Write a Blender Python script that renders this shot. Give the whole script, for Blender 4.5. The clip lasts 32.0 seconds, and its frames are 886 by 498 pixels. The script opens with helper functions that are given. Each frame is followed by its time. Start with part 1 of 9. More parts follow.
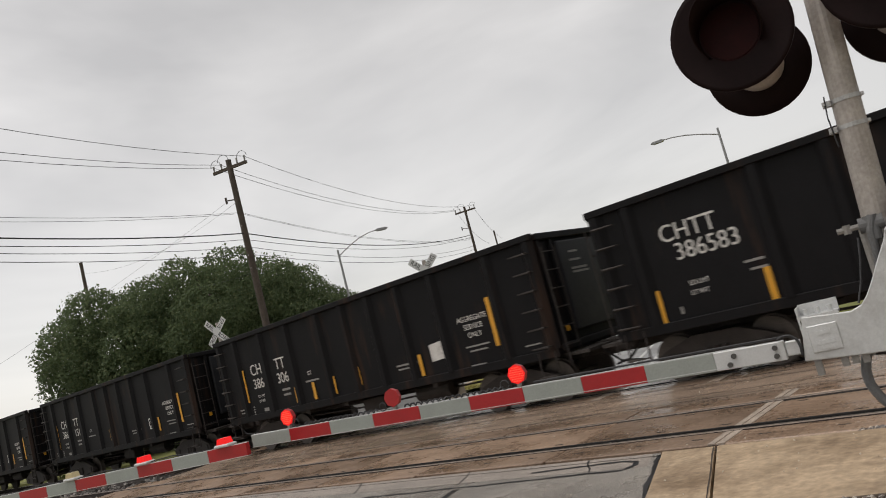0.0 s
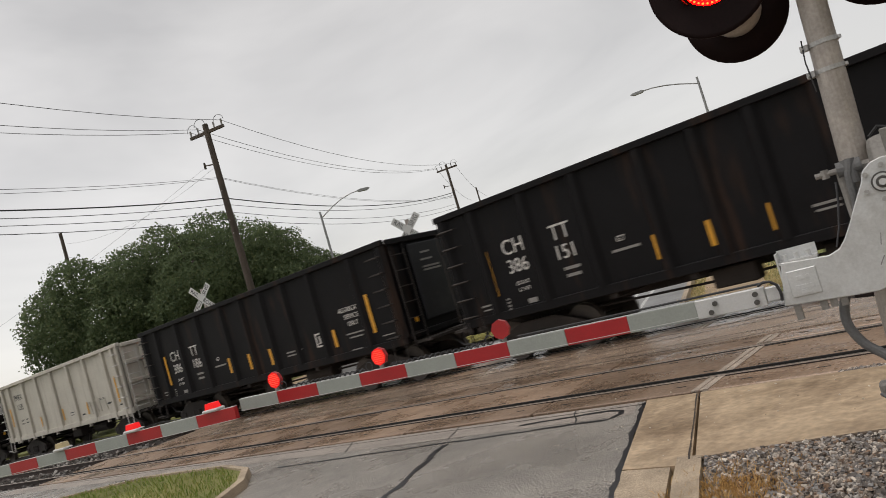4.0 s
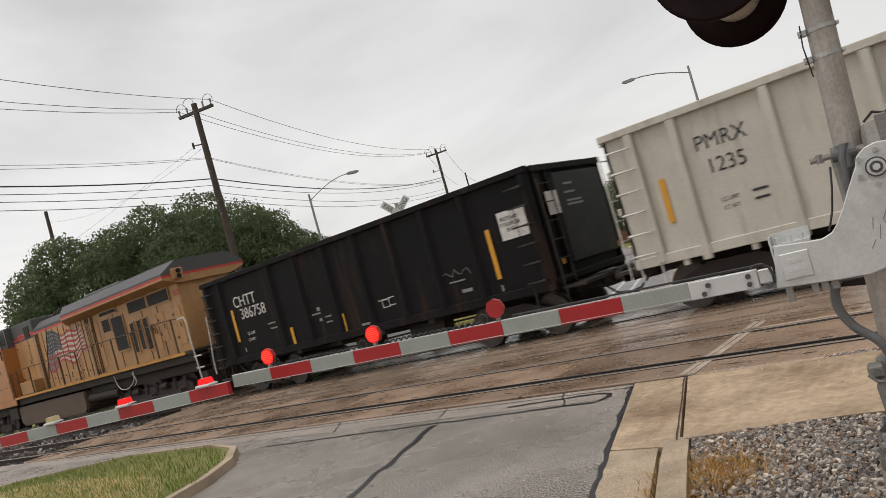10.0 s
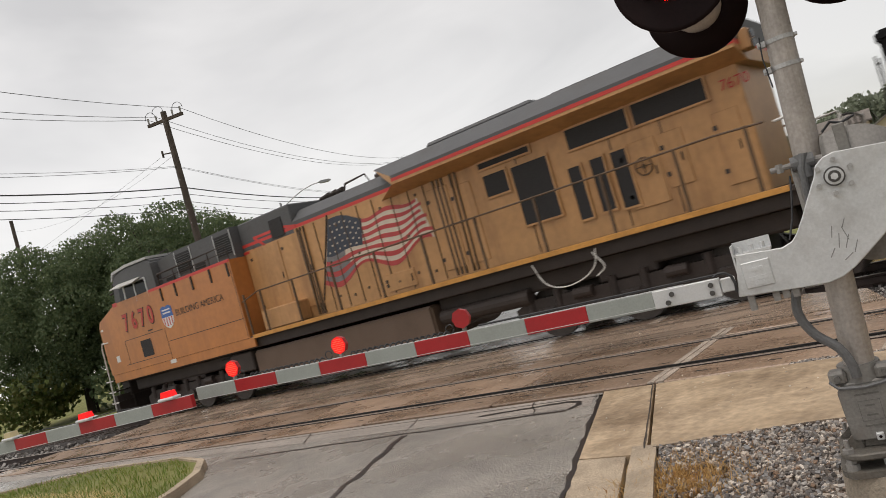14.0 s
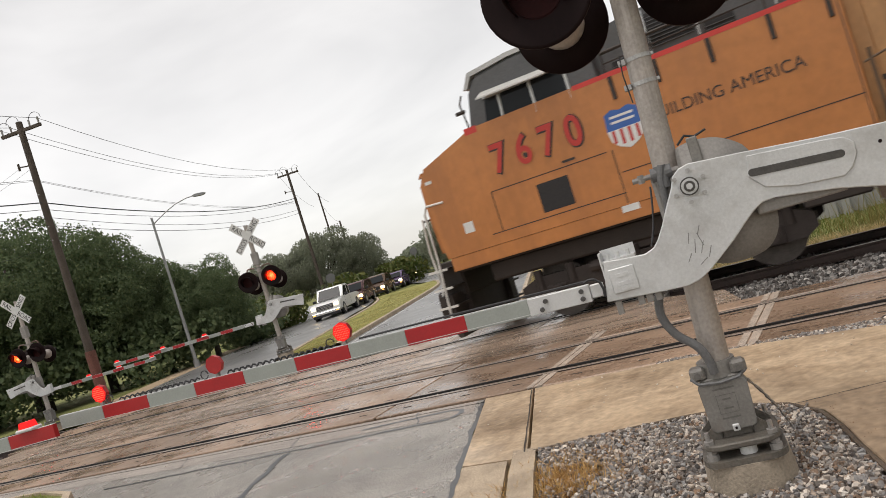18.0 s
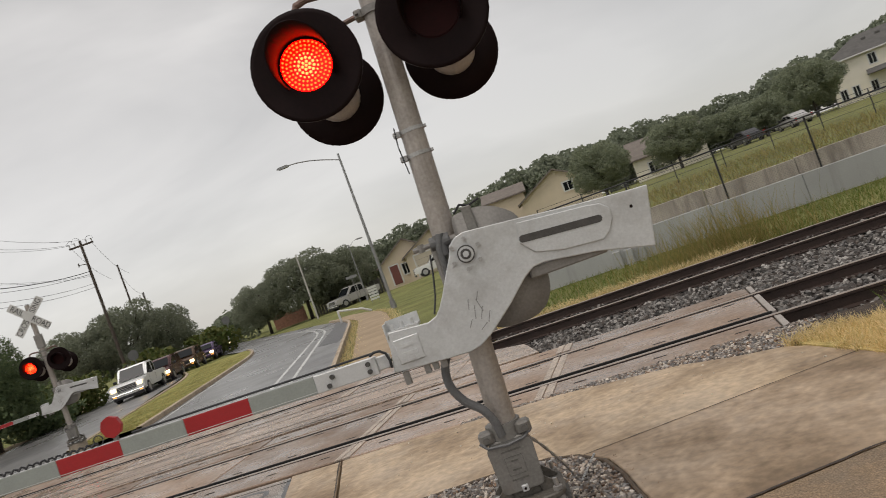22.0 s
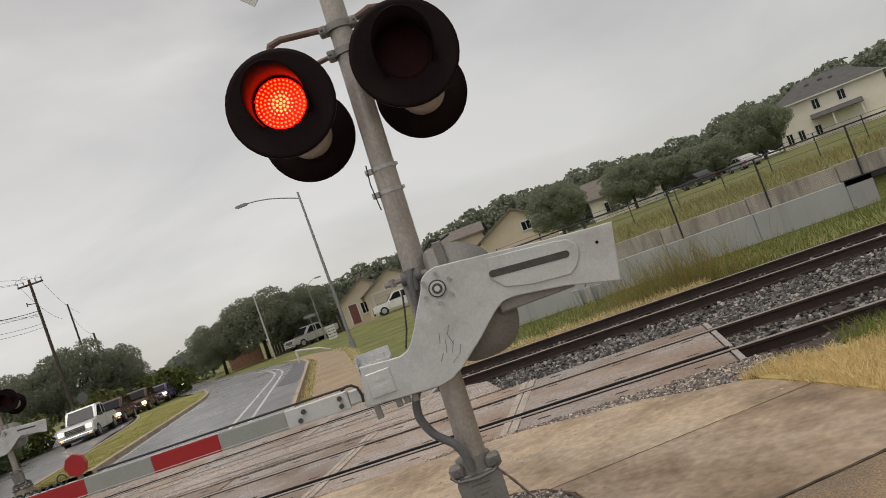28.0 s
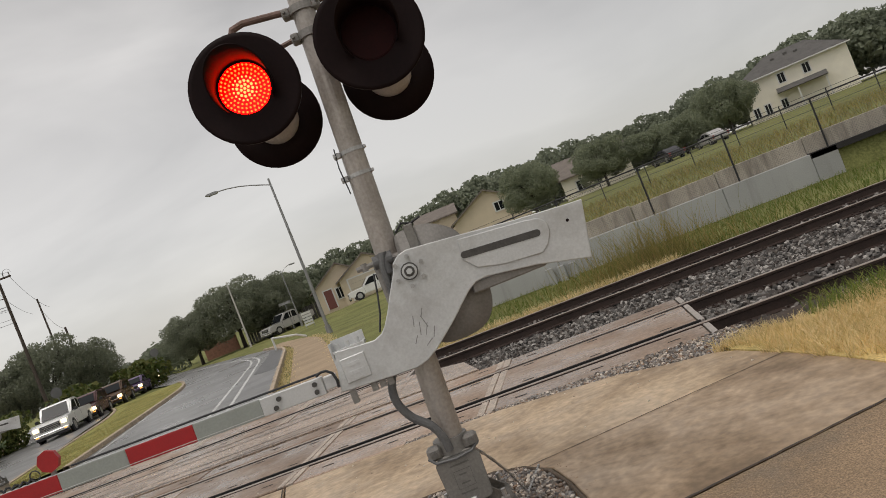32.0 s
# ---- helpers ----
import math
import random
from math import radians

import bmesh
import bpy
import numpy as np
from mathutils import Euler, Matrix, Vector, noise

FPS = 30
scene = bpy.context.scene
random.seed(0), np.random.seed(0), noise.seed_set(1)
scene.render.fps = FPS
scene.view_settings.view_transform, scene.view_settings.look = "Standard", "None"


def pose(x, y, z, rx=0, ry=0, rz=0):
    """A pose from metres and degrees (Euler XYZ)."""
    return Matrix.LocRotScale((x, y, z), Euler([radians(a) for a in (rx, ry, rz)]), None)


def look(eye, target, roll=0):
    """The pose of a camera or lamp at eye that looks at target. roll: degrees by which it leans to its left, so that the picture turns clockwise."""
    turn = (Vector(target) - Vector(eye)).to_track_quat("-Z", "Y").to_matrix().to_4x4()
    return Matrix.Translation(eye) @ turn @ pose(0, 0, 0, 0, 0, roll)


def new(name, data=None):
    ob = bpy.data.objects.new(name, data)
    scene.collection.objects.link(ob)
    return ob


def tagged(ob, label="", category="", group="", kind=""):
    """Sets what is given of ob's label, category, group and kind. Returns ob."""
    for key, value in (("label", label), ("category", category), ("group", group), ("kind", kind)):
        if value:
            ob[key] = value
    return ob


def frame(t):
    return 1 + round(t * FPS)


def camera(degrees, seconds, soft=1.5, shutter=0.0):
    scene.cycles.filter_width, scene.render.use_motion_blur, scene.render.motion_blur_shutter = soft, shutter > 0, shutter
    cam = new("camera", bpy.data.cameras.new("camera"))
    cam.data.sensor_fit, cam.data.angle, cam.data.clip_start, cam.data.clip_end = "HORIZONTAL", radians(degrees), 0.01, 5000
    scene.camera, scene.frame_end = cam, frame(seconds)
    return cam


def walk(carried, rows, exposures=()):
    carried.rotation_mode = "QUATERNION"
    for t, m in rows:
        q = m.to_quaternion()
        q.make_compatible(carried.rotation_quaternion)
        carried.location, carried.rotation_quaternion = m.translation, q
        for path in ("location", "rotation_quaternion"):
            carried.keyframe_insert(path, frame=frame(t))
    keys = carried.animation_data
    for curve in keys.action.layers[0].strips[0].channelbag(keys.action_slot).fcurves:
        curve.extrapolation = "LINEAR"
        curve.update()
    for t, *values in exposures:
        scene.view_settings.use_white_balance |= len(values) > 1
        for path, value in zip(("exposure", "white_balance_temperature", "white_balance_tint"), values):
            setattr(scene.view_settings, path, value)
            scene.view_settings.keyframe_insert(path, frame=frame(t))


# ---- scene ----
cam = camera(59.7, 32.0, soft=0.45, shutter=0.4)
PATH = [
    (0, (1.123, -4.862, 1.867), (-0.173, -3.356, 2.092), -14.7),
    (0.5, (1.125, -4.840, 1.877), (-0.130, -3.304, 2.133), -14.5),
    (1, (1.124, -4.830, 1.867), (-0.082, -3.253, 2.108), -15.4),
    (1.5, (1.119, -4.815, 1.864), (-0.063, -3.216, 2.077), -15.9),
    (2, (1.118, -4.799, 1.857), (-0.060, -3.193, 2.044), -16.3),
    (2.5, (1.111, -4.772, 1.851), (-0.084, -3.175, 1.991), -16.9),
    (4.5, (1.135, -4.869, 1.870), (-0.190, -3.377, 1.989), -16.6),
    (5, (1.164, -4.895, 1.880), (-0.191, -3.434, 2.049), -16.5),
    (5.5, (1.155, -4.917, 1.881), (-0.235, -3.492, 2.075), -16.0),
    (6, (1.127, -4.885, 1.839), (-0.291, -3.480, 1.961), -16.3),
    (6.5, (1.128, -4.916, 1.845), (-0.297, -3.515, 1.925), -16.5),
    (7, (1.123, -4.933, 1.842), (-0.271, -3.504, 1.945), -16.2),
    (7.5, (1.124, -4.913, 1.845), (-0.239, -3.455, 1.962), -16.4),
    (8, (1.127, -4.918, 1.846), (-0.217, -3.442, 1.965), -16.5),
    (8.5, (1.124, -4.904, 1.837), (-0.199, -3.408, 1.944), -16.4),
    (9, (1.118, -4.901, 1.835), (-0.187, -3.389, 1.921), -16.2),
    (9.5, (1.104, -4.912, 1.832), (-0.186, -3.385, 1.905), -16.2),
    (10, (1.086, -4.899, 1.833), (-0.193, -3.363, 1.898), -15.7),
    (10.5, (1.075, -4.910, 1.832), (-0.206, -3.376, 1.897), -15.0),
    (11, (1.072, -4.904, 1.832), (-0.211, -3.371, 1.899), -14.6),
    (11.5, (1.077, -4.901, 1.833), (-0.203, -3.367, 1.908), -14.9),
    (12, (1.087, -4.892, 1.835), (-0.181, -3.348, 1.915), -15.5),
    (12.5, (1.102, -4.877, 1.837), (-0.145, -3.316, 1.917), -15.9),
    (13, (1.109, -4.879, 1.833), (-0.121, -3.304, 1.908), -16.1),
    (13.5, (1.113, -4.868, 1.829), (-0.109, -3.286, 1.902), -15.9),
    (15.5, (1.104, -4.789, 1.833), (-0.115, -3.204, 1.857), -17.1),
    (16, (1.123, -4.824, 1.829), (-0.002, -3.171, 1.848), -18.0),
    (16.5, (1.117, -4.816, 1.83), (0.065, -3.115, 1.846), -17.5),
    (17, (1.121, -4.823, 1.835), (0.097, -3.105, 1.855), -17.3),
    (17.5, (1.131, -4.842, 1.826), (0.136, -3.107, 1.837), -17.3),
    (18, (1.139, -4.847, 1.827), (0.165, -3.1, 1.835), -17.4),
    (18.5, (1.149, -4.837, 1.838), (0.187, -3.083, 1.861), -17.6),
    (19, (1.15, -4.847, 1.839), (0.206, -3.084, 1.882), -17.8),
    (19.5, (1.161, -4.82, 1.838), (0.235, -3.049, 1.897), -18.4),
    (20, (1.181, -4.782, 1.845), (0.275, -3.0, 1.908), -19.3),
    (20.5, (1.207, -4.751, 1.839), (0.316, -2.962, 1.895), -20.1),
    (21, (1.219, -4.746, 1.835), (0.373, -2.934, 1.88), -20.6),
    (21.5, (1.282, -4.701, 1.819), (0.627, -2.811, 1.834), -19.8),
    (22, (1.304, -4.688, 1.826), (0.789, -2.755, 1.832), -20.2),
    (22.5, (1.271, -4.7, 1.825), (0.821, -2.751, 1.822), -20.3),
    (23, (1.253, -4.762, 1.825), (0.86, -2.801, 1.814), -20.0),
    (23.5, (1.245, -4.784, 1.825), (0.92, -2.81, 1.81), -19.7),
    (24, (1.256, -4.746, 1.824), (0.992, -2.763, 1.82), -20.1),
    (24.5, (1.263, -4.731, 1.825), (0.98, -2.751, 1.845), -20.8),
    (26.5, (1.243, -4.793, 1.819), (0.947, -2.816, 1.836), -18.7),
    (27, (1.231, -4.796, 1.822), (0.91, -2.822, 1.851), -18.9),
    (27.5, (1.241, -4.785, 1.825), (0.901, -2.814, 1.869), -19.5),
    (28, (1.247, -4.789, 1.828), (0.865, -2.827, 1.892), -20.2),
    (28.5, (1.238, -4.791, 1.83), (0.808, -2.84, 1.906), -20.8),
    (29, (1.245, -4.799, 1.818), (0.791, -2.853, 1.883), -21.5),
    (29.5, (1.247, -4.783, 1.825), (0.797, -2.835, 1.864), -21.9),
    (30, (1.25, -4.783, 1.828), (0.824, -2.829, 1.835), -21.6),
    (30.5, (1.241, -4.787, 1.814), (0.851, -2.826, 1.787), -21.2),
    (31, (1.245, -4.796, 1.818), (0.898, -2.826, 1.779), -21.1),
    (31.5, (1.25, -4.782, 1.82), (0.935, -2.807, 1.802), -21.5),
    (32, (1.259, -4.774, 1.819), (0.922, -2.803, 1.817), -21.9),
]
walk(cam, [(t, look(eye, target, roll)) for t, eye, target, roll in PATH],
     [(0, -0.05, 6700, 12), (6, -0.06, 6700, 12), (9, 0.05, 6700, 12), (15, 0.18, 6700, 12), (17, 0.32, 6700, 12), (19, 0.28, 6700, 12), (20, 0.11, 6700, 12), (23, -0.08, 6750, 12), (27, -0.14, 6750, 12), (32, -0.14, 6750, 12)])

# ---- light: an overcast morning sky ----
world = bpy.data.worlds.new("overcast_sky")
scene.world = world
world.use_nodes = True
wn, wl = world.node_tree.nodes, world.node_tree.links
for n in list(wn):
    wn.remove(n)
w_out = wn.new("ShaderNodeOutputWorld")
w_bg = wn.new("ShaderNodeBackground")
w_geo = wn.new("ShaderNodeTexCoord")
w_map = wn.new("ShaderNodeMapping")
w_map.inputs["Scale"].default_value = (1.0, 1.0, 3.2)
w_noise = wn.new("ShaderNodeTexNoise")
w_noise.inputs["Scale"].default_value = 1.7
w_noise.inputs["Detail"].default_value = 5.0
w_noise.inputs["Roughness"].default_value = 0.5
w_noise.inputs["Distortion"].default_value = 0.4
w_ramp = wn.new("ShaderNodeValToRGB")
w_ramp.color_ramp.elements[0].position, w_ramp.color_ramp.elements[0].color = 0.34, (0.50, 0.497, 0.485, 1)
w_ramp.color_ramp.elements[1].position, w_ramp.color_ramp.elements[1].color = 0.66, (0.755, 0.75, 0.73, 1)
w_sky = wn.new("ShaderNodeTexSky")
w_sky.sky_type, w_sky.sun_disc = "NISHITA", False
w_sky.sun_elevation, w_sky.sun_rotation = radians(50), radians(200)
w_mix = wn.new("ShaderNodeMixRGB")
w_mix.inputs["Fac"].default_value = 0.02
wl.new(w_geo.outputs["Generated"], w_map.inputs["Vector"])
wl.new(w_map.outputs["Vector"], w_noise.inputs["Vector"])
wl.new(w_noise.outputs["Fac"], w_ramp.inputs["Fac"])
wl.new(w_ramp.outputs["Color"], w_mix.inputs["Color1"])
wl.new(w_sky.outputs["Color"], w_mix.inputs["Color2"])
wl.new(w_mix.outputs["Color"], w_bg.inputs["Color"])
# the overcast is thicker towards the east
w_side = wn.new("ShaderNodeVectorMath")
w_side.operation = "DOT_PRODUCT"
w_side.inputs[1].default_value = (0.90, 0.42, 0.0)
w_grad = wn.new("ShaderNodeMapRange")
w_grad.inputs["From Min"].default_value, w_grad.inputs["From Max"].default_value = -0.7, 0.9
w_grad.inputs["To Min"].default_value, w_grad.inputs["To Max"].default_value = 1.14, 0.74
wl.new(w_geo.outputs["Generated"], w_side.inputs[0])
wl.new(w_side.outputs["Value"], w_grad.inputs["Value"])
wl.new(w_grad.outputs["Result"], w_bg.inputs["Strength"])
wl.new(w_bg.outputs["Background"], w_out.inputs["Surface"])
sun = new("sun", bpy.data.lights.new("sun", "SUN"))
sun.data.energy, sun.data.angle, sun.data.color = 1.35, radians(30), (1.0, 0.97, 0.93)
sun.matrix_world = look((0, 0, 60), (7, 17, 0))


# ---- materials ----
MATS = {}


def mat(name, color, rough=0.7, metal=0.0, vary=0.25, scale=3.0, fine=40.0, bump=0.15, dirt=None, dirt_amount=0.0,
        dirt_scale=1.5, streak=False, along=False, emit=0.0, object_random=0.0, spec=0.5, wet=None, speck=0.0):
    """A procedural surface: base colour with coarse and fine variation, dirt patches and fine relief."""
    if name in MATS:
        return MATS[name]
    m = bpy.data.materials.new(name)
    m.use_nodes = True
    n, l = m.node_tree.nodes, m.node_tree.links
    b = n["Principled BSDF"]
    b.inputs["Roughness"].default_value, b.inputs["Metallic"].default_value = rough, metal
    b.inputs["Specular IOR Level"].default_value = spec
    co = n.new("ShaderNodeTexCoord")
    src = co.outputs["Object"]
    a = n.new("ShaderNodeTexNoise")
    a.inputs["Scale"].default_value, a.inputs["Detail"].default_value = scale, 6
    f = n.new("ShaderNodeTexNoise")
    f.inputs["Scale"].default_value, f.inputs["Detail"].default_value = fine, 4
    l.new(src, a.inputs["Vector"])
    l.new(src, f.inputs["Vector"])
    add = n.new("ShaderNodeMath")
    add.operation = "ADD"
    l.new(a.outputs["Fac"], add.inputs[0])
    l.new(f.outputs["Fac"], add.inputs[1])
    ramp = n.new("ShaderNodeMapRange")
    ramp.inputs["From Min"].default_value, ramp.inputs["From Max"].default_value = 0.7, 1.3
    ramp.inputs["To Min"].default_value, ramp.inputs["To Max"].default_value = 1 - vary, 1 + vary
    l.new(add.outputs[0], ramp.inputs["Value"])
    col = n.new("ShaderNodeMixRGB")
    col.blend_type, col.inputs["Fac"].default_value = "MULTIPLY", 1.0
    col.inputs["Color1"].default_value = (*color, 1)
    l.new(ramp.outputs["Result"], col.inputs["Color2"])
    out = col.outputs["Color"]
    if object_random:
        info = n.new("ShaderNodeObjectInfo")
        r = n.new("ShaderNodeMapRange")
        r.inputs["To Min"].default_value, r.inputs["To Max"].default_value = 1 - object_random, 1 + object_random
        l.new(info.outputs["Random"], r.inputs["Value"])
        c2 = n.new("ShaderNodeMixRGB")
        c2.blend_type, c2.inputs["Fac"].default_value = "MULTIPLY", 1.0
        l.new(out, c2.inputs["Color1"])
        l.new(r.outputs["Result"], c2.inputs["Color2"])
        out = c2.outputs["Color"]
    if dirt:
        d = n.new("ShaderNodeTexNoise")
        d.inputs["Scale"].default_value, d.inputs["Detail"].default_value, d.inputs["Roughness"].default_value = dirt_scale, 8, 0.65
        if streak or along:
            mp = n.new("ShaderNodeMapping")
            mp.inputs["Scale"].default_value = (0.22, 3.2, 1.0) if along else (3.0, 3.0, 0.35)
            l.new(src, mp.inputs["Vector"])
            l.new(mp.outputs["Vector"], d.inputs["Vector"])
        else:
            l.new(src, d.inputs["Vector"])
        dr = n.new("ShaderNodeMapRange")
        dr.inputs["From Min"].default_value, dr.inputs["From Max"].default_value = 0.62 - 0.35 * dirt_amount, 0.80 - 0.25 * dirt_amount
        dr.inputs["To Max"].default_value = min(1.0, 0.35 + dirt_amount)
        l.new(d.outputs["Fac"], dr.inputs["Value"])
        c3 = n.new("ShaderNodeMixRGB")
        c3.inputs["Color2"].default_value = (*dirt, 1)
        l.new(dr.outputs["Result"], c3.inputs["Fac"])
        l.new(out, c3.inputs["Color1"])
        out = c3.outputs["Color"]
    if speck:
        # fine dark pits and pale grains
        sp = n.new("ShaderNodeTexNoise")
        sp.inputs["Scale"].default_value, sp.inputs["Detail"].default_value = fine * 1.7, 2
        l.new(src, sp.inputs["Vector"])
        sr = n.new("ShaderNodeMapRange")
        sr.inputs["From Min"].default_value, sr.inputs["From Max"].default_value = 0.30, 0.70
        sr.inputs["To Min"].default_value, sr.inputs["To Max"].default_value = 1 - speck, 1 + speck
        l.new(sp.outputs["Fac"], sr.inputs["Value"])
        c4 = n.new("ShaderNodeMixRGB")
        c4.blend_type, c4.inputs["Fac"].default_value = "MULTIPLY", 1.0
        l.new(out, c4.inputs["Color1"])
        l.new(sr.outputs["Result"], c4.inputs["Color2"])
        out = c4.outputs["Color"]
    l.new(out, b.inputs["Base Color"])
    if bump:
        bp = n.new("ShaderNodeBump")
        bp.inputs["Strength"].default_value, bp.inputs["Distance"].default_value = bump, 0.02
        l.new(f.outputs["Fac"], bp.inputs["Height"])
        l.new(bp.outputs["Normal"], b.inputs["Normal"])
    if wet:
        # damp film: smoother in patches; wet = (roughness in the wet, roughness in the dry, patch scale)
        wn_ = n.new("ShaderNodeTexNoise")
        wn_.inputs["Scale"].default_value, wn_.inputs["Detail"].default_value = wet[2], 7
        wn_.inputs["Roughness"].default_value = 0.6
        l.new(src, wn_.inputs["Vector"])
        wr = n.new("ShaderNodeMapRange")
        wr.inputs["From Min"].default_value, wr.inputs["From Max"].default_value = 0.40, 0.62
        wr.inputs["To Min"].default_value, wr.inputs["To Max"].default_value = wet[0], wet[1]
        l.new(wn_.outputs["Fac"], wr.inputs["Value"])
        l.new(wr.outputs["Result"], b.inputs["Roughness"])
    if emit:
        l.remove(b.inputs["Base Color"].links[0])
        b.inputs["Base Color"].default_value = (*(v * 0.12 for v in color), 1)
        b.inputs["Emission Color"].default_value = (*color, 1)
        b.inputs["Emission Strength"].default_value = emit
    MATS[name] = m
    return m


# ---- mesh helpers ----
def mesh_of(bm, material, name="mesh", smooth=False):
    me = bpy.data.meshes.new(name)
    if smooth:
        for f in bm.faces:
            f.smooth = True
    bm.to_mesh(me)
    bm.free()
    for m in (material if isinstance(material, (list, tuple)) else (material,)):
        me.materials.append(m)
    return me


def part(name, bm, material, parent=None, label="", smooth=False):
    """Links a bmesh as one mesh object, under a thing or a part if one is given."""
    ob = new(name, mesh_of(bm, material, name, smooth))
    if parent is not None:
        ob.parent = parent
    if label:
        tagged(ob, label)
    return ob


def shared(name, me, m, parent=None):
    """One more object on a mesh that is there already."""
    ob = new(name, me)
    if parent is not None:
        ob.parent = parent
    ob.matrix_basis = m
    return ob


def thing(name, m, label, category, group="", kind=""):
    ob = new(name)
    ob.empty_display_size = 0.2
    ob.matrix_basis = m
    return tagged(ob, label, category, group, kind)


def box(bm, x0, y0, z0, x1, y1, z1, bevel=0.0, m=None, mi=0):
    r = bmesh.ops.create_cube(bm, size=1.0)
    vs = r["verts"]
    t = Matrix.Translation(((x0 + x1) / 2, (y0 + y1) / 2, (z0 + z1) / 2)) @ Matrix.Diagonal((x1 - x0, y1 - y0, z1 - z0, 1))
    bmesh.ops.transform(bm, matrix=t, verts=vs)
    fs = {f for v in vs for f in v.link_faces}
    if mi:
        for f in fs:
            f.material_index = mi
    if bevel:
        es = list({e for v in vs for e in v.link_edges})
        r2 = bmesh.ops.bevel(bm, geom=es, offset=bevel, segments=1, affect="EDGES", profile=0.5)
        vs = list({v for f in r2["faces"] for v in f.verts})
        seen, stack = set(vs), list(vs)
        while stack:
            for e in stack.pop().link_edges:
                for v in e.verts:
                    if v not in seen:
                        seen.add(v)
                        stack.append(v)
        vs = list(seen)
    if m is not None:
        bmesh.ops.transform(bm, matrix=m, verts=vs)
    return bm


def rod(bm, a, b, r0, r1=None, seg=12, caps=True, mi=0):
    """A round bar from a to b."""
    a, b = Vector(a), Vector(b)
    d = b - a
    m = Matrix.Translation((a + b) / 2) @ d.to_track_quat("Z", "Y").to_matrix().to_4x4()
    r = bmesh.ops.create_cone(bm, cap_ends=caps, segments=seg, radius1=r0, radius2=r0 if r1 is None else r1, depth=d.length, matrix=m)
    if mi:
        for f in {f for v in r["verts"] for f in v.link_faces}:
            f.material_index = mi
    return bm


def tube(bm, pts, r, seg=8):
    """A bent bar through points, one skin from end to end."""
    pts = [Vector(p) for p in pts]
    rings, side = [], None
    for i, p in enumerate(pts):
        t = (pts[min(i + 1, len(pts) - 1)] - pts[max(i - 1, 0)]).normalized()
        if side is None:
            side = t.orthogonal().normalized()
        side = (side - t * side.dot(t)).normalized()
        up = t.cross(side)
        wide = 1.0
        if 0 < i < len(pts) - 1:
            c = (pts[i] - pts[i - 1]).normalized().dot(t)
            wide = 1.0 / max(c, 0.5)
        rings.append([bm.verts.new(p + (side * math.cos(2 * math.pi * k / seg) + up * math.sin(2 * math.pi * k / seg)) * r * wide) for k in range(seg)])
    for a, b in zip(rings, rings[1:]):
        for k in range(seg):
            bm.faces.new((a[k], a[(k + 1) % seg], b[(k + 1) % seg], b[k]))
    bm.faces.new(rings[0][::-1])
    bm.faces.new(rings[-1])
    return bm


def prism(bm, outline, depth, m=None, mi=0):
    """A flat outline in x and z, made depth thick along y (from -depth/2)."""
    a = [bm.verts.new((x, -depth / 2, z)) for x, z in outline]
    b = [bm.verts.new((x, depth / 2, z)) for x, z in outline]
    n = len(outline)
    fs = [bm.faces.new(a), bm.faces.new(b[::-1])]
    fs += [bm.faces.new((a[(i + 1) % n], a[i], b[i], b[(i + 1) % n])) for i in range(n)]
    for f in fs:
        f.material_index = mi
    bmesh.ops.recalc_face_normals(bm, faces=fs)
    if m is not None:
        bmesh.ops.transform(bm, matrix=m, verts=a + b)
    return bm


def slab(bm, outline, z0, z1, mi=0):
    """A flat outline in x and y between two heights."""
    a = [bm.verts.new((x, y, z0)) for x, y in outline]
    b = [bm.verts.new((x, y, z1)) for x, y in outline]
    n = len(outline)
    fs = [bm.faces.new(a[::-1]), bm.faces.new(b)]
    fs += [bm.faces.new((a[i], a[(i + 1) % n], b[(i + 1) % n], b[i])) for i in range(n)]
    for f in fs:
        f.material_index = mi
    bmesh.ops.recalc_face_normals(bm, faces=fs)
    return bm


def smooth_path(pts, n=6):
    """Points on a smooth curve through the given ones."""
    v = [Vector(p) for p in pts]
    v = [v[0] * 2 - v[1]] + v + [v[-1] * 2 - v[-2]]
    out = []
    for a, b, c, d in zip(v, v[1:], v[2:], v[3:]):
        for i in range(n):
            k = i / n
            out.append(tuple(0.5 * (2 * b + (c - a) * k + (2 * a - 5 * b + 4 * c - d) * k * k + (3 * b - a - 3 * c + d) * k ** 3)))
    return out + [tuple(v[-2])]


def bm_new():
    return bmesh.new()


def text_mesh(words, size, material, depth=0.0, align="CENTER", bold=0.0):
    """Raised letters in the built-in font, as a mesh in x and y."""
    cu = bpy.data.curves.new("letters", "FONT")
    cu.body, cu.size, cu.extrude, cu.align_x, cu.align_y = words, size, depth, align, "CENTER"
    cu.offset = bold
    tmp = bpy.data.objects.new("letters", cu)
    me = bpy.data.meshes.new_from_object(tmp)
    bpy.data.objects.remove(tmp)
    bpy.data.curves.remove(cu)
    me.materials.clear()
    me.materials.append(material)
    return me


def lettering(name, words, size, material, m, parent, label="", wide=1.0, bold=0.0):
    ob = new(name, text_mesh(words, size, material, 0.002, bold=bold))
    ob.parent = parent
    ob.matrix_basis = m @ Matrix.Diagonal((wide, 1, 1, 1))
    if label:
        tagged(ob, label)
    return ob


FACE_S = Matrix(((1, 0, 0, 0), (0, 0, -1, 0), (0, 1, 0, 0), (0, 0, 0, 1)))  # x, y of letters -> x, z, facing -y


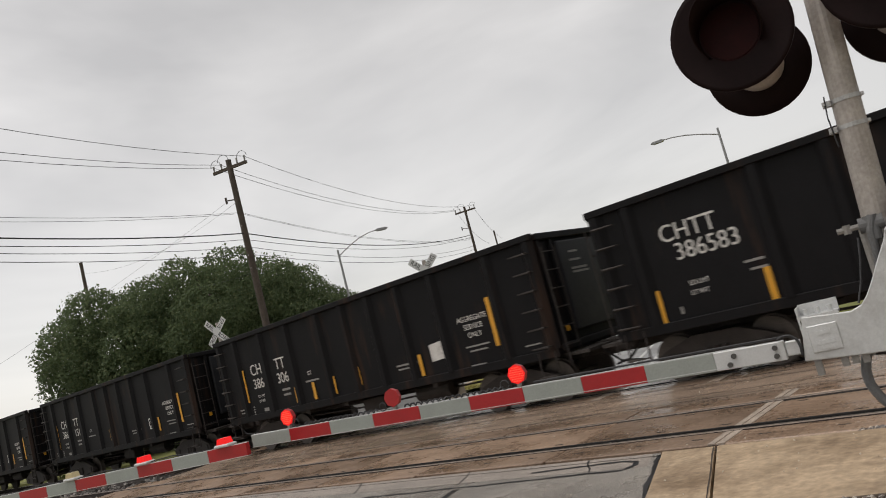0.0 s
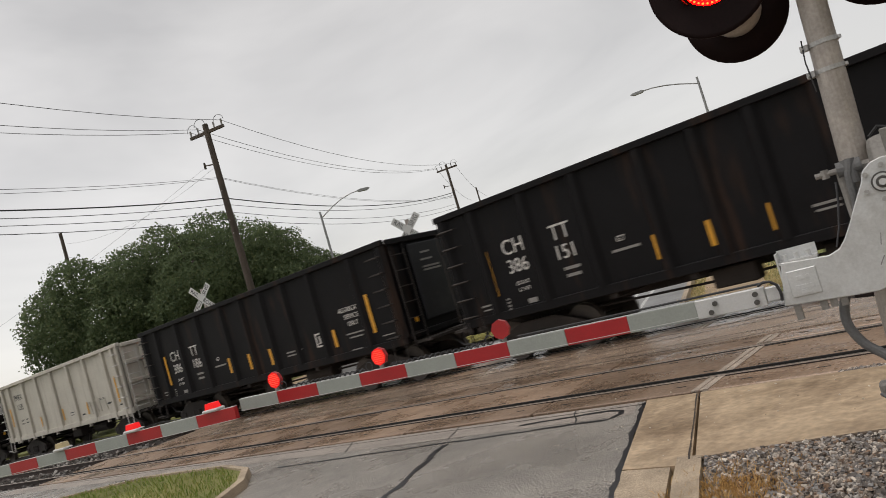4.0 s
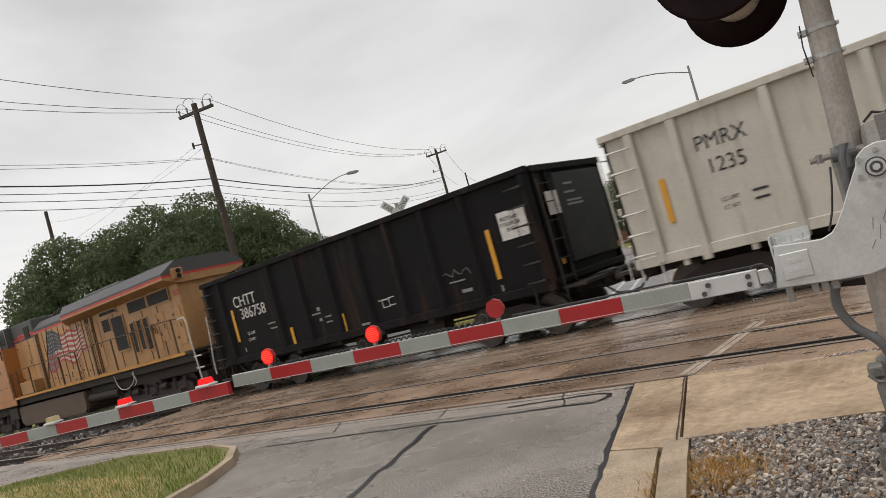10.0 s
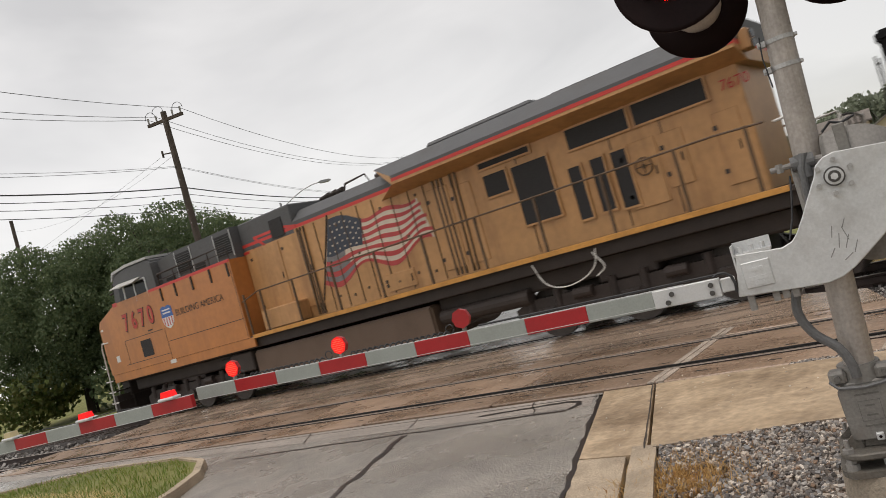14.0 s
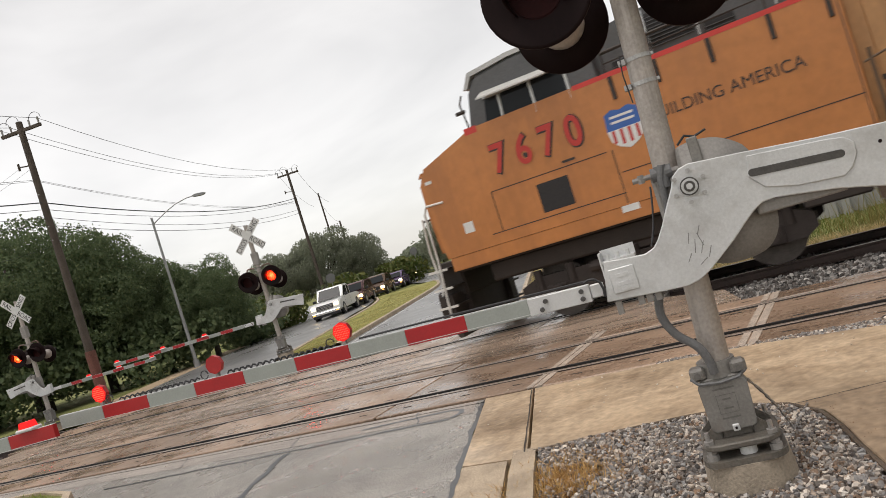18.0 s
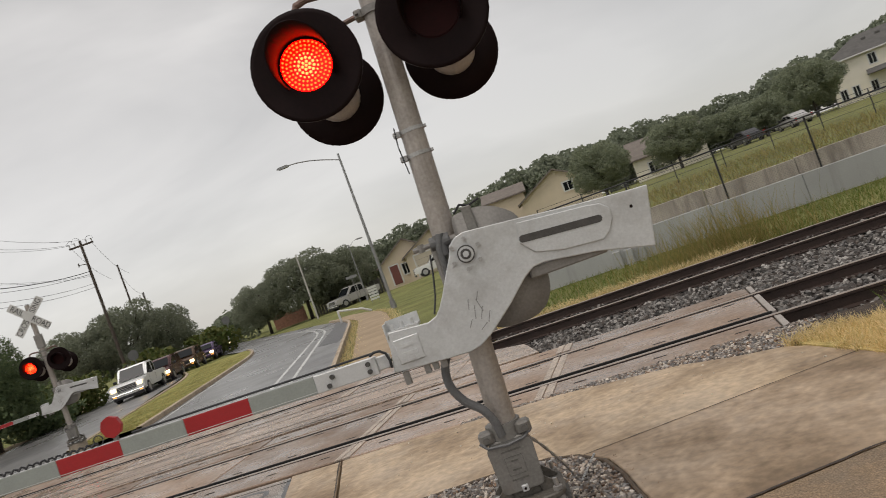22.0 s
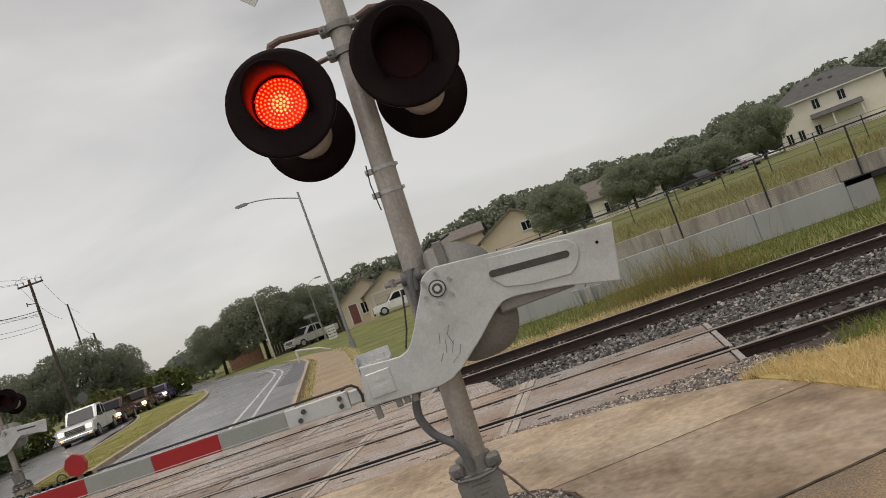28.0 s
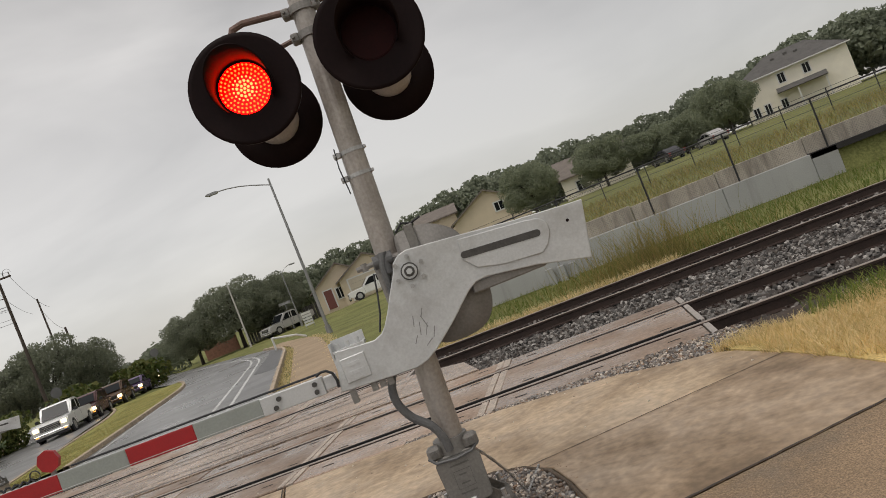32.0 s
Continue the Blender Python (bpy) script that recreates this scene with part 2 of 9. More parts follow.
# ---- ground, road, crossing ----
asphalt = mat("asphalt_grey", (0.262, 0.238, 0.210), 0.5, speck=1.0, vary=0.34, scale=0.7, fine=38, bump=0.7, dirt=(0.12, 0.112, 0.102), dirt_amount=0.30, dirt_scale=0.6, wet=(0.14, 0.48, 0.6))
asphalt_mid = mat("asphalt_between_tracks", (0.355, 0.262, 0.195), 0.5, spec=0.5, speck=0.8, vary=0.35, scale=0.9, fine=34, bump=0.5, dirt=(0.075, 0.058, 0.048), dirt_amount=0.36, dirt_scale=1.3, along=True, wet=(0.08, 0.40, 0.5))
asphalt_wet = mat("asphalt_wet", (0.15, 0.145, 0.14), 0.3, vary=0.2, scale=0.25, fine=60, bump=0.1, dirt=(0.10, 0.10, 0.105), dirt_amount=0.35, dirt_scale=0.18, wet=(0.24, 0.45, 0.2))
tar = mat("crack_sealant_tar", (0.022, 0.021, 0.022), 0.30, vary=0.3, scale=4, fine=60, bump=0.1)
concrete = mat("concrete_walk", (0.485, 0.362, 0.238), 0.6, vary=0.14, scale=1.1, fine=9, bump=0.12, dirt=(0.175, 0.116, 0.066), dirt_amount=0.58, dirt_scale=0.9, wet=(0.40, 0.75, 1.0), speck=0.18)
concrete_old = mat("concrete_walk_old", (0.25, 0.172, 0.103), 0.75, speck=0.45, vary=0.3, scale=1.2, fine=60, bump=0.5, dirt=(0.17, 0.135, 0.10), dirt_amount=0.35, dirt_scale=1.6)
kerb_concrete = mat("concrete_kerb", (0.40, 0.315, 0.225), 0.8, speck=0.35, vary=0.3, scale=2, fine=60, bump=0.2, dirt=(0.19, 0.15, 0.105), dirt_amount=0.35)
grass_ground = mat("grass_ground", (0.165, 0.172, 0.064), 0.95, vary=0.40, scale=0.5, fine=16, bump=0.5, dirt=(0.30, 0.25, 0.10), dirt_amount=0.28, dirt_scale=0.22, spec=0.1)
grass_dry = mat("grass_yellowed", (0.27, 0.25, 0.085), 0.95, vary=0.4, scale=1.0, fine=18, bump=0.5, dirt=(0.14, 0.15, 0.045), dirt_amount=0.45, dirt_scale=0.6, spec=0.1)
# soil colour darkened to hold the crevice shade between the gravel stones
gravel_soil_shaded = mat("gravel_soil_shaded", (0.055, 0.040, 0.030), 0.95, vary=0.5, scale=9, fine=45, bump=0.8)
path_dirt = mat("path_dirt", (0.34, 0.25, 0.16), 0.9, vary=0.2, scale=0.8, fine=40, bump=0.2, dirt=(0.24, 0.18, 0.11), dirt_amount=0.3, dirt_scale=0.6)
# near-black bed: the shade in the gaps between ballast stones is painted in
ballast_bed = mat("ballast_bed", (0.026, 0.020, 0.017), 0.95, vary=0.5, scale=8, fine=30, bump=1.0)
panel_mat = mat("crossing_panel_board", (0.275, 0.190, 0.133), 0.40, spec=0.40, speck=0.18, vary=0.30, scale=1.0, fine=16, bump=0.12, dirt=(0.075, 0.044, 0.030), dirt_amount=0.36, dirt_scale=1.7, along=True, object_random=0.24, wet=(0.17, 0.58, 0.8))
groove_mat = mat("flangeway_black", (0.014, 0.012, 0.011), 0.8, vary=0.3, scale=6, fine=60, bump=0.2)
rail_rust = mat("rail_rust", (0.034, 0.019, 0.014), 0.65, vary=0.4, scale=5, fine=60, bump=0.2)
rail_steel = mat("rail_head_steel", (0.33, 0.27, 0.225), 0.34, 0.7, vary=0.15, scale=8, fine=90, bump=0.03)
tie_wood = mat("tie_wood", (0.052, 0.040, 0.033), 0.85, vary=0.4, scale=4, fine=40, bump=0.4)
white_paint = mat("road_paint_white", (0.52, 0.52, 0.50), 0.5, vary=0.25, scale=3, fine=60, bump=0.1, dirt=(0.24, 0.24, 0.24), dirt_amount=0.3, dirt_scale=2.0)
gap_dark = mat("edge_gap_dark", (0.10, 0.072, 0.050), 0.85, vary=0.35, scale=6, fine=50, bump=0.3)
concrete_brown = mat("concrete_walk_brown", (0.375, 0.270, 0.175), 0.62, vary=0.14, scale=1.2, fine=9, bump=0.12, dirt=(0.16, 0.108, 0.064), dirt_amount=0.55, dirt_scale=1.0, wet=(0.38, 0.72, 1.0), speck=0.2)
joint_dirt = mat("joint_dirt", (0.045, 0.033, 0.025), 0.8, vary=0.3, scale=6, fine=60, bump=0.2)
SL = -0.385


def edge(y, off=0.0):
    """The road's right edge at y, and lines beside it; beyond the crossing the road bends left."""
    bend = 0.0 if y < 30 else 0.013 * (y - 30) ** 2 if y < 46 else 3.328 + 0.416 * (y - 46)
    return -2.3 + SL * (y - 0.3) + off - bend


def structure(name, bm, material, label, category):
    return tagged(part(name, bm, material), label, category, kind="structure")


def strip(bm, y0, y1, off0, off1, z, step=2.0, off0b=None, off1b=None):
    """A sheet between two lines that follow the road's edge; the b offsets hold at y1."""
    n = max(1, int(abs(y1 - y0) / step))
    a0, a1 = off0, off1
    b0, b1 = (off0 if off0b is None else off0b), (off1 if off1b is None else off1b)
    rows = []
    for i in range(n + 1):
        k = i / n
        y = y0 + (y1 - y0) * k
        rows.append((bm.verts.new((edge(y, a0 + (b0 - a0) * k), y, z)), bm.verts.new((edge(y, a1 + (b1 - a1) * k), y, z))))
    for (a, b), (c, d) in zip(rows, rows[1:]):
        bm.faces.new((a, c, d, b))
    bmesh.ops.recalc_face_normals(bm, faces=bm.faces)
    for f in bm.faces:
        if f.normal.z < 0:
            f.normal_flip()
    return bm


bm = bm_new()
gv = {}
xs = [-2500, -400, -120, -60, -30, -7, -2.6, -1.9, 40, 140, 400, 2500]
ys = [-2500, -400, -60, -6, 2.55, 2.75, 12.4, 12.6, 17.99, 18.2, 28, 45, 70, 110, 400, 2500]
for x in xs:
    for y in ys:
        z = -0.09
        if 2.7 < y < 12.5:
            z = -0.7
        if 12.5 < y < 18.1:
            z = -0.40 if x > -6 else -0.15
        if y > 18.1 and x > -1.95:
            z = {18.2: 0.42, 28: 0.75, 45: 1.0, 70: 1.3}.get(y, 1.6)
        gv[x, y] = bm.verts.new((x, y, z))
for a, b in zip(xs, xs[1:]):
    for c, d in zip(ys, ys[1:]):
        bm.faces.new((gv[a, c], gv[b, c], gv[b, d], gv[a, d]))
ground = structure("ground", bm, grass_ground, "green and yellowed rough grass ground out to the horizon", "ground")

bm = bm_new()
strip(bm, -40, 3.18, 0, -26, 0.0)
road_near = structure("road_near", bm, asphalt, "worn grey asphalt road with sealed cracks", "road")
bm = bm_new()
slab(bm, [(-2.2, 6.24), (-21, 6.24), (-21, 8.02), (-2.2, 8.02)], -0.3, 0.0)
slab(bm, [(-2.2, 6.24), (-2.2, 8.02), (-1.2, 7.4), (-0.8, 6.24)], -0.3, -0.004)
structure("road_between_tracks", bm, asphalt_mid, "brown stained asphalt strip between the two tracks", "road")
bm = bm_new()
strip(bm, 10.83, 90, 0, -6.2, 0.0)
road_far = structure("road_far", bm, asphalt_wet, "wet grey asphalt lane that bends beyond the tracks", "road")
bm = bm_new()
strip(bm, 10.83, 31, -8.6, -17.2, 0.0, off0b=-11.6, off1b=-19.4)
strip(bm, 31, 90, -11.6, -19.4, 0.0)
structure("road_opposite", bm, asphalt_wet, "grey asphalt lane with queued cars beyond the tracks", "road")
bm = bm_new()
strip(bm, 10.83, 14.0, -6.2, -8.6, 0.0)
structure("road_median_gap", bm, asphalt_wet, "asphalt in front of the grass median", "road")

# the grass median beyond the tracks, with its kerb
bm = bm_new()
strip(bm, 14.1, 43, -6.45, -8.9, 0.10, off0b=-6.2, off1b=-11.3)
median_far = structure("median_far", bm, grass_dry, "yellowed grass median between the lanes", "grass")
for o0, o1, nm in ((-6.2, -5.95, "kerb"), (-8.75, -11.35, "kerb")):
    bm = bm_new()
    rows = []
    n = 16
    for i in range(n + 1):
        y = 14 + 29 * i / n
        o = o0 + (o1 - o0) * i / n
        rows.append([bm.verts.new((edge(y, o + dx), y, z)) for dx, z in ((0.0, -0.1), (-0.03, 0.13), (-0.22, 0.14), (-0.22, -0.1))])
    for p, q in zip(rows, rows[1:]):
        for j in range(3):
            bm.faces.new((p[j], p[j + 1], q[j + 1], q[j]))
    bmesh.ops.recalc_face_normals(bm, faces=bm.faces)
    structure(nm, bm, kerb_concrete, "weathered concrete kerb along the grass median", "kerb")
# white lines on the far lane
for o, w in ((-1.78, 0.12), (-1.18, 0.12), (-5.85, 0.10)):
    bm = bm_new()
    strip(bm, 12.6, 60 if o > -3 else 30, o, o - w, 0.004, off0b=o - (0.35 if o > -1.5 else 0.0), off1b=o - w - (0.35 if o > -1.5 else 0.0))
    structure("lane_line", bm, white_paint, "worn white painted lane line on wet asphalt", "road marking")
bm = bm_new()
for y0 in (11.3,):
    for o in (-1.2, -4.4):
        strip(bm, y0, y0 + 1.3, o, o - 0.45, 0.005)
structure("lane_marking", bm, white_paint, "faded white painted marks beside the rails", "road marking")

# the near median: a grass island with a rounded kerb
isl = [(-8.0, -0.25), (-8.35, 0.55), (-8.95, 1.35), (-9.8, 2.0), (-11.0, 2.35), (-13.8, 2.3), (-16.6, 1.2), (-17.9, 0.2), (-16.0, -6.0), (-10.5, -14), (-4.6, -9.0)]
cx, cy = sum(p[0] for p in isl) / len(isl), sum(p[1] for p in isl) / len(isl)
inner = [(x + (cx - x) * 0.035, y + (cy - y) * 0.035) for x, y in isl]
bm = bm_new()
slab(bm, inner, -0.2, 0.095)
median_near = structure("median_near", bm, grass_ground, "grass traffic island with green and yellowed turf", "grass")
bm = bm_new()
ro = [bm.verts.new((x, y, -0.1)) for x, y in isl]
rt = [bm.verts.new((x + (cx - x) * 0.008, y + (cy - y) * 0.008, 0.12)) for x, y in isl]
ri = [bm.verts.new((x, y, 0.13)) for x, y in inner]
rb = [bm.verts.new((x, y, -0.1)) for x, y in inner]
k = len(isl)
for i in range(k):
    j = (i + 1) % k
    for a, b in ((ro, rt), (rt, ri), (ri, rb)):
        bm.faces.new((a[i], a[j], b[j], b[i]))
bmesh.ops.recalc_face_normals(bm, faces=bm.faces)
structure("kerb", bm, kerb_concrete, "worn concrete kerb round the grass island", "kerb")

# pavement beside the road: concrete apron, gutter strip, kerb, older slab, gravel bed
bm = bm_new()
slab(bm, [(edge(3.2) + 0.02, 3.2), (edge(0.80) + 0.02, 0.80), (-1.845, 0.80), (-2.765, 3.2)], -0.25, 0.006)
structure("gutter", bm, concrete, "pale concrete gutter strip at the road's edge", "pavement")
bm = bm_new()
slab(bm, [(edge(0.78) + 0.02, 0.78), (edge(-9) + 0.02, -9), (edge(-9) + 0.45, -9), (-2.02, 0.78)], -0.25, 0.003)
structure("gutter", bm, kerb_concrete, "stained concrete gutter strip beside the kerb", "pavement")
bm = bm_new()
kx = lambda y: -1.99 - 0.40 * (y - 0.78)
rows = []
for y, h in ((1.0, 0.0), (0.72, 0.012), (0.3, 0.045), (-9.0, 0.05)):
    rows.append([bm.verts.new((kx(y) + dx, y, z)) for dx, z in ((0.0, -0.1), (0.02, 0.008 + h * 0.9), (0.06, 0.012 + h), (0.24, 0.012 + h), (0.24, -0.1))])
for p, q in zip(rows, rows[1:]):
    for j in range(4):
        bm.faces.new((p[j], p[j + 1], q[j + 1], q[j]))
bmesh.ops.recalc_face_normals(bm, faces=bm.faces)
structure("kerb", bm, kerb_concrete, "worn concrete kerb with a lowered end", "kerb")
arc = [(-1.84, 0.93), (-1.19, 1.10), (-0.55, 1.22), (-0.06, 1.24), (0.20, 1.12), (0.42, 0.86), (0.56, 0.50), (0.66, 0.14), (0.80, -0.30), (1.0, -0.95), (1.3, -1.7)]
slabs = [
    ("pavement_slab", [(-2.74, 3.2), (-1.88, 0.97)] + [(x, y + 0.02) for x, y in arc[1:4]] + [(0.235, 1.085), (2.54, 1.80), (2.3, 2.15), (2.0, 2.5), (1.55, 2.68), (1.1, 2.95), (-0.2, 3.24)], concrete, 0.012, "pale concrete pavement slab stained brown beside the gravel"),
    ("pavement_slab", [(0.24, 1.07), (0.45, 0.87), (0.58, 0.51), (0.68, 0.15), (0.82, -0.30), (0.90, -0.525), (2.62, 0.115), (3.4, 0.405), (3.3, 0.9), (3.0, 1.4), (2.55, 1.79)], concrete_brown, 0.013, "brown-stained concrete pavement slab with a grass edge"),
    ("pavement_slab", [(0.905, -0.54), (1.02, -0.95), (1.32, -1.7), (3.62, -9), (9, -9), (9, 2.5), (3.4, 0.39)], concrete_old, 0.008, "darker rough old concrete slab"),
]
for nm, pts, m, z, lab in slabs:
    bm = bm_new()
    slab(bm, pts, -0.25, z)
    bmesh.ops.bevel(bm, geom=[e for e in bm.edges if all(v.co.z > 0 for v in e.verts)], offset=0.008, segments=1, affect="EDGES")
    structure(nm, bm, m, lab, "pavement")
bm = bm_new()
slab(bm, [(kx(0.9) + 0.22, 0.93)] + arc[1:] + [(3.6, -9), (kx(-9) + 0.22, -9)], -0.25, -0.03)
structure("gravel_bed", bm, gravel_soil_shaded, "brown soil under loose grey gravel, darkened for the gaps between stones", "gravel")
bm = bm_new()
slab(bm, [(-2.8, 3.1), (2.6, 2.0), (4.0, 2.9), (4.0, 3.34), (-2.8, 3.34)], -0.3, -0.032)
structure("gravel_strip", bm, gravel_soil_shaded, "darkened brown soil strip between pavement and crossing panels", "gravel")
# narrow bar along the slab edge, its dark colour stands for the gap's shade
bm = bm_new()
for (ax, ay), (bx, by) in zip(arc, arc[1:]):
    rod(bm, (ax, ay, 0.0), (bx, by, 0.0), 0.018, seg=8)
structure("gravel_rim", bm, gap_dark, "dark rounded bar drawn for the gap round the gravel bed", "kerb")

# sealed cracks and joints on the near road
def ribbon(pts, w, z, name, material, label):
    bm = bm_new()
    prev = None
    for i, (x, y) in enumerate(pts):
        a = Vector(pts[max(i - 1, 0)])
        b = Vector(pts[min(i + 1, len(pts) - 1)])
        t = (b - a).normalized()
        nx, ny = -t.y, t.x
        ww = w * (0.7 + 0.6 * random.random())
        cur = (bm.verts.new((x + nx * ww / 2, y + ny * ww / 2, z)), bm.verts.new((x - nx * ww / 2, y - ny * ww / 2, z)))
        if prev:
            f = bm.faces.new((prev[0], prev[1], cur[1], cur[0]))
            if f.normal.z < 0:
                f.normal_flip()
        prev = cur
    bm.normal_update()
    for f in bm.faces:
        if f.normal.z < 0:
            f.normal_flip()
    return structure(name, bm, material, label, "road joint")


def wander(a, b, n, amp):
    out = []
    for i in range(n + 1):
        k = i / n
        out.append((a[0] + (b[0] - a[0]) * k + random.uniform(-amp, amp), a[1] + (b[1] - a[1]) * k + random.uniform(-amp, amp)))
    return out


ribbon(wander((-9.4, 2.18), (-3.55, 2.55), 26, 0.02), 0.05, 0.004, "road_joint", tar, "black sealed joint across the asphalt")
ribbon(wander((-5.9, 2.32), (-4.3, -1.6), 18, 0.04), 0.09, 0.005, "road_crack", tar, "black sealed crack along the asphalt")
ribbon(wander((-5.0, 2.8), (-3.75, 2.93), 8, 0.01) + [(-3.56, 2.86), (-3.5, 2.72), (-3.56, 2.58)], 0.07, 0.006, "road_crack", tar, "curved black sealed crack by the gutter")
ribbon(wander((edge(3.1) - 0.005, 3.1), (edge(-9) - 0.005, -9), 90, 0.018), 0.055, 0.0045, "road_joint", tar, "ragged dark joint between asphalt and gutter")
ribbon(wander((-2.76, 3.15), (-1.45, -0.3), 20, 0.004), 0.012, 0.016, "road_joint", joint_dirt, "dark open joint in the concrete")
ribbon(wander((0.24, 1.078), (2.54, 1.79), 36, 0.003), 0.014, 0.0155, "road_joint", joint_dirt, "thin dark joint between two concrete slabs")
ribbon(wander((0.90, -0.532), (2.63, 0.108), 30, 0.006), 0.020, 0.0155, "road_joint", joint_dirt, "thin dark joint between two concrete slabs")
for i in range(7):
    xa = -3.9 - 2.1 * i + random.uniform(-0.5, 0.5)
    ribbon(wander((xa, 2.6), (xa - random.uniform(0.2, 0.5), 3.18), 8, 0.015), 0.018, 0.006, "road_crack", tar, "thin dark crack in the asphalt patch")
for ya, yb in ((6.36, 6.33), (6.72, 6.80), (7.5, 7.42), (7.92, 7.94), (3.02, 3.05), (11.0, 11.05)):
    ribbon(wander((-2.4, ya), (-20, yb), 40, 0.012), 0.028, 0.0045, "road_joint", joint_dirt, "long dark grimy seam along the rails")
ribbon(wander((-8.6, 0.5), (-7.0, -3.0), 14, 0.05), 0.03, 0.004, "road_crack", tar, "thin dark crack in the asphalt")
bm = bm_new()
strip(bm, 2.62, 3.17, -0.1, -20, 0.003)
structure("road_patch", bm, mat("asphalt_patch", (0.31, 0.268, 0.232), 0.55, speck=0.6, vary=0.28, scale=1.0, fine=40, bump=0.4, dirt=(0.13, 0.115, 0.105), dirt_amount=0.3, dirt_scale=1.1, along=True), "pale brownish asphalt patch along the rails", "road")
bm = bm_new()
slab(bm, [(-12.2, 23.0), (-15.7, 32.6), (-18.3, 38.9), (-16.7, 37.2), (-14.1, 30.5), (-11.5, 24.4), (-10.9, 22.0)], -0.02, 0.004)
structure("road_patch", bm, mat("asphalt_fresh", (0.075, 0.073, 0.072), 0.45, vary=0.25, scale=0.8, fine=40, bump=0.3, speck=0.4), "darker newer asphalt patch on the lane", "road")
# brown footpath beyond the tracks
bm = bm_new()
strip(bm, 11.6, 44, 0.55, 2.1, -0.02)
structure("footpath", bm, path_dirt, "brown gravel footpath beside the road", "path")
bm = bm_new()
rows = []
for i in range(15):
    y = 11.6 + 30 * i / 14
    rows.append([bm.verts.new((edge(y, o), y, z)) for o, z in ((0.0, -0.1), (0.02, 0.11), (0.16, 0.12), (0.16, -0.1))])
for p, q in zip(rows, rows[1:]):
    for j in range(3):
        bm.faces.new((p[j], p[j + 1], q[j + 1], q[j]))
bmesh.ops.recalc_face_normals(bm, faces=bm.faces)
structure("kerb", bm, kerb_concrete, "concrete kerb at the far road's edge", "kerb")

# ---- tracks ----
def rail_mesh(L):
    bm = bm_new()
    prof = [(-0.07, -0.17), (0.07, -0.17), (0.07, -0.158), (0.012, -0.14), (0.01, -0.045), (0.036, -0.032), (0.036, -0.006), (0.026, 0.0), (-0.026, 0.0), (-0.036, -0.006), (-0.036, -0.032), (-0.01, -0.045), (-0.012, -0.14), (-0.07, -0.158)]
    a = [bm.verts.new((-L / 2, y, z)) for y, z in prof]
    b = [bm.verts.new((L / 2, y, z)) for y, z in prof]
    n = len(prof)
    for i in range(n):
        f = bm.faces.new((a[i], a[(i + 1) % n], b[(i + 1) % n], b[i]))
        f.material_index = 1 if i in (6, 7, 8) else 0
    bm.faces.new(a), bm.faces.new(b[::-1])
    bmesh.ops.recalc_face_normals(bm, faces=bm.faces)
    return mesh_of(bm, [rail_rust, rail_steel], "rail")


RAIL = rail_mesh(700)
bm = bm_new()
box(bm, -0.115, -1.3, -0.36, 0.115, 1.3, -0.165, bevel=0.012)
TIE = mesh_of(bm, tie_wood, "tie")
bm = bm_new()
box(bm, -0.09, -0.16, -0.166, 0.09, 0.16, -0.150)
for sx in (-0.06, 0.06):
    for sy in (-0.09, 0.09):
        box(bm, sx - 0.012, sy - 0.012, -0.151, sx + 0.012, sy + 0.012, -0.125)
PLATE = mesh_of(bm, rail_rust, "tie_plate")
tracks = []
for nm, yc, lab in (("track_near", 4.752, "main track with brown rails on dark wooden ties"), ("track_far", 9.415, "parallel track with brown rails on grey ballast")):
    tr = thing(nm, pose(0, yc, 0), lab, "railway track", kind="structure")
    for dy in (-0.752, 0.752):
        shared("rail", RAIL, pose(0, dy, 0), tr)
    x_end = 2.2 if yc < 6 else -2.3
    xs_t = [x_end + 0.35 + 0.53 * i for i in range(60)] + [-21.5 - 0.53 * i for i in range(40)]
    for x in xs_t:
        shared("tie", TIE, pose(x, random.uniform(-0.03, 0.03), random.uniform(-0.01, 0.005), 0, 0, random.uniform(-1.2, 1.2)), tr)
        if abs(x) < 30:
            for dy in (-0.752, 0.752):
                shared("tie_plate", PLATE, pose(x, dy, 0), tr)
    tracks.append(tr)
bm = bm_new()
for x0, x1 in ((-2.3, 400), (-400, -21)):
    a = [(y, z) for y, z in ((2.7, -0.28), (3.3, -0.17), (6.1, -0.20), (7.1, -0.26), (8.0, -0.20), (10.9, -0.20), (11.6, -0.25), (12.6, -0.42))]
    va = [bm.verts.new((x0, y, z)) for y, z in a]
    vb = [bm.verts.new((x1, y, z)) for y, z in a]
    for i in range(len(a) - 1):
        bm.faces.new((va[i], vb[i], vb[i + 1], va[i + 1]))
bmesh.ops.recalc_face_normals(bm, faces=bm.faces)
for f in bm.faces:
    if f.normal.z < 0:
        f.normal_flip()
structure("ballast_bed", bm, ballast_bed, "near-black bed under the ballast, darkened for the gaps between stones", "ballast")

# crossing panels, section by section
crossing = thing("crossing_surface", pose(0, 0, 0), "brown worn crossing panels between the rails", "crossing", kind="structure")


def panel_mesh(w, L):
    bm = bm_new()
    box(bm, 0, 0, -0.22, L - 0.034, w, 0.0, bevel=0.012)
    return mesh_of(bm, panel_mat, "crossing_panel")


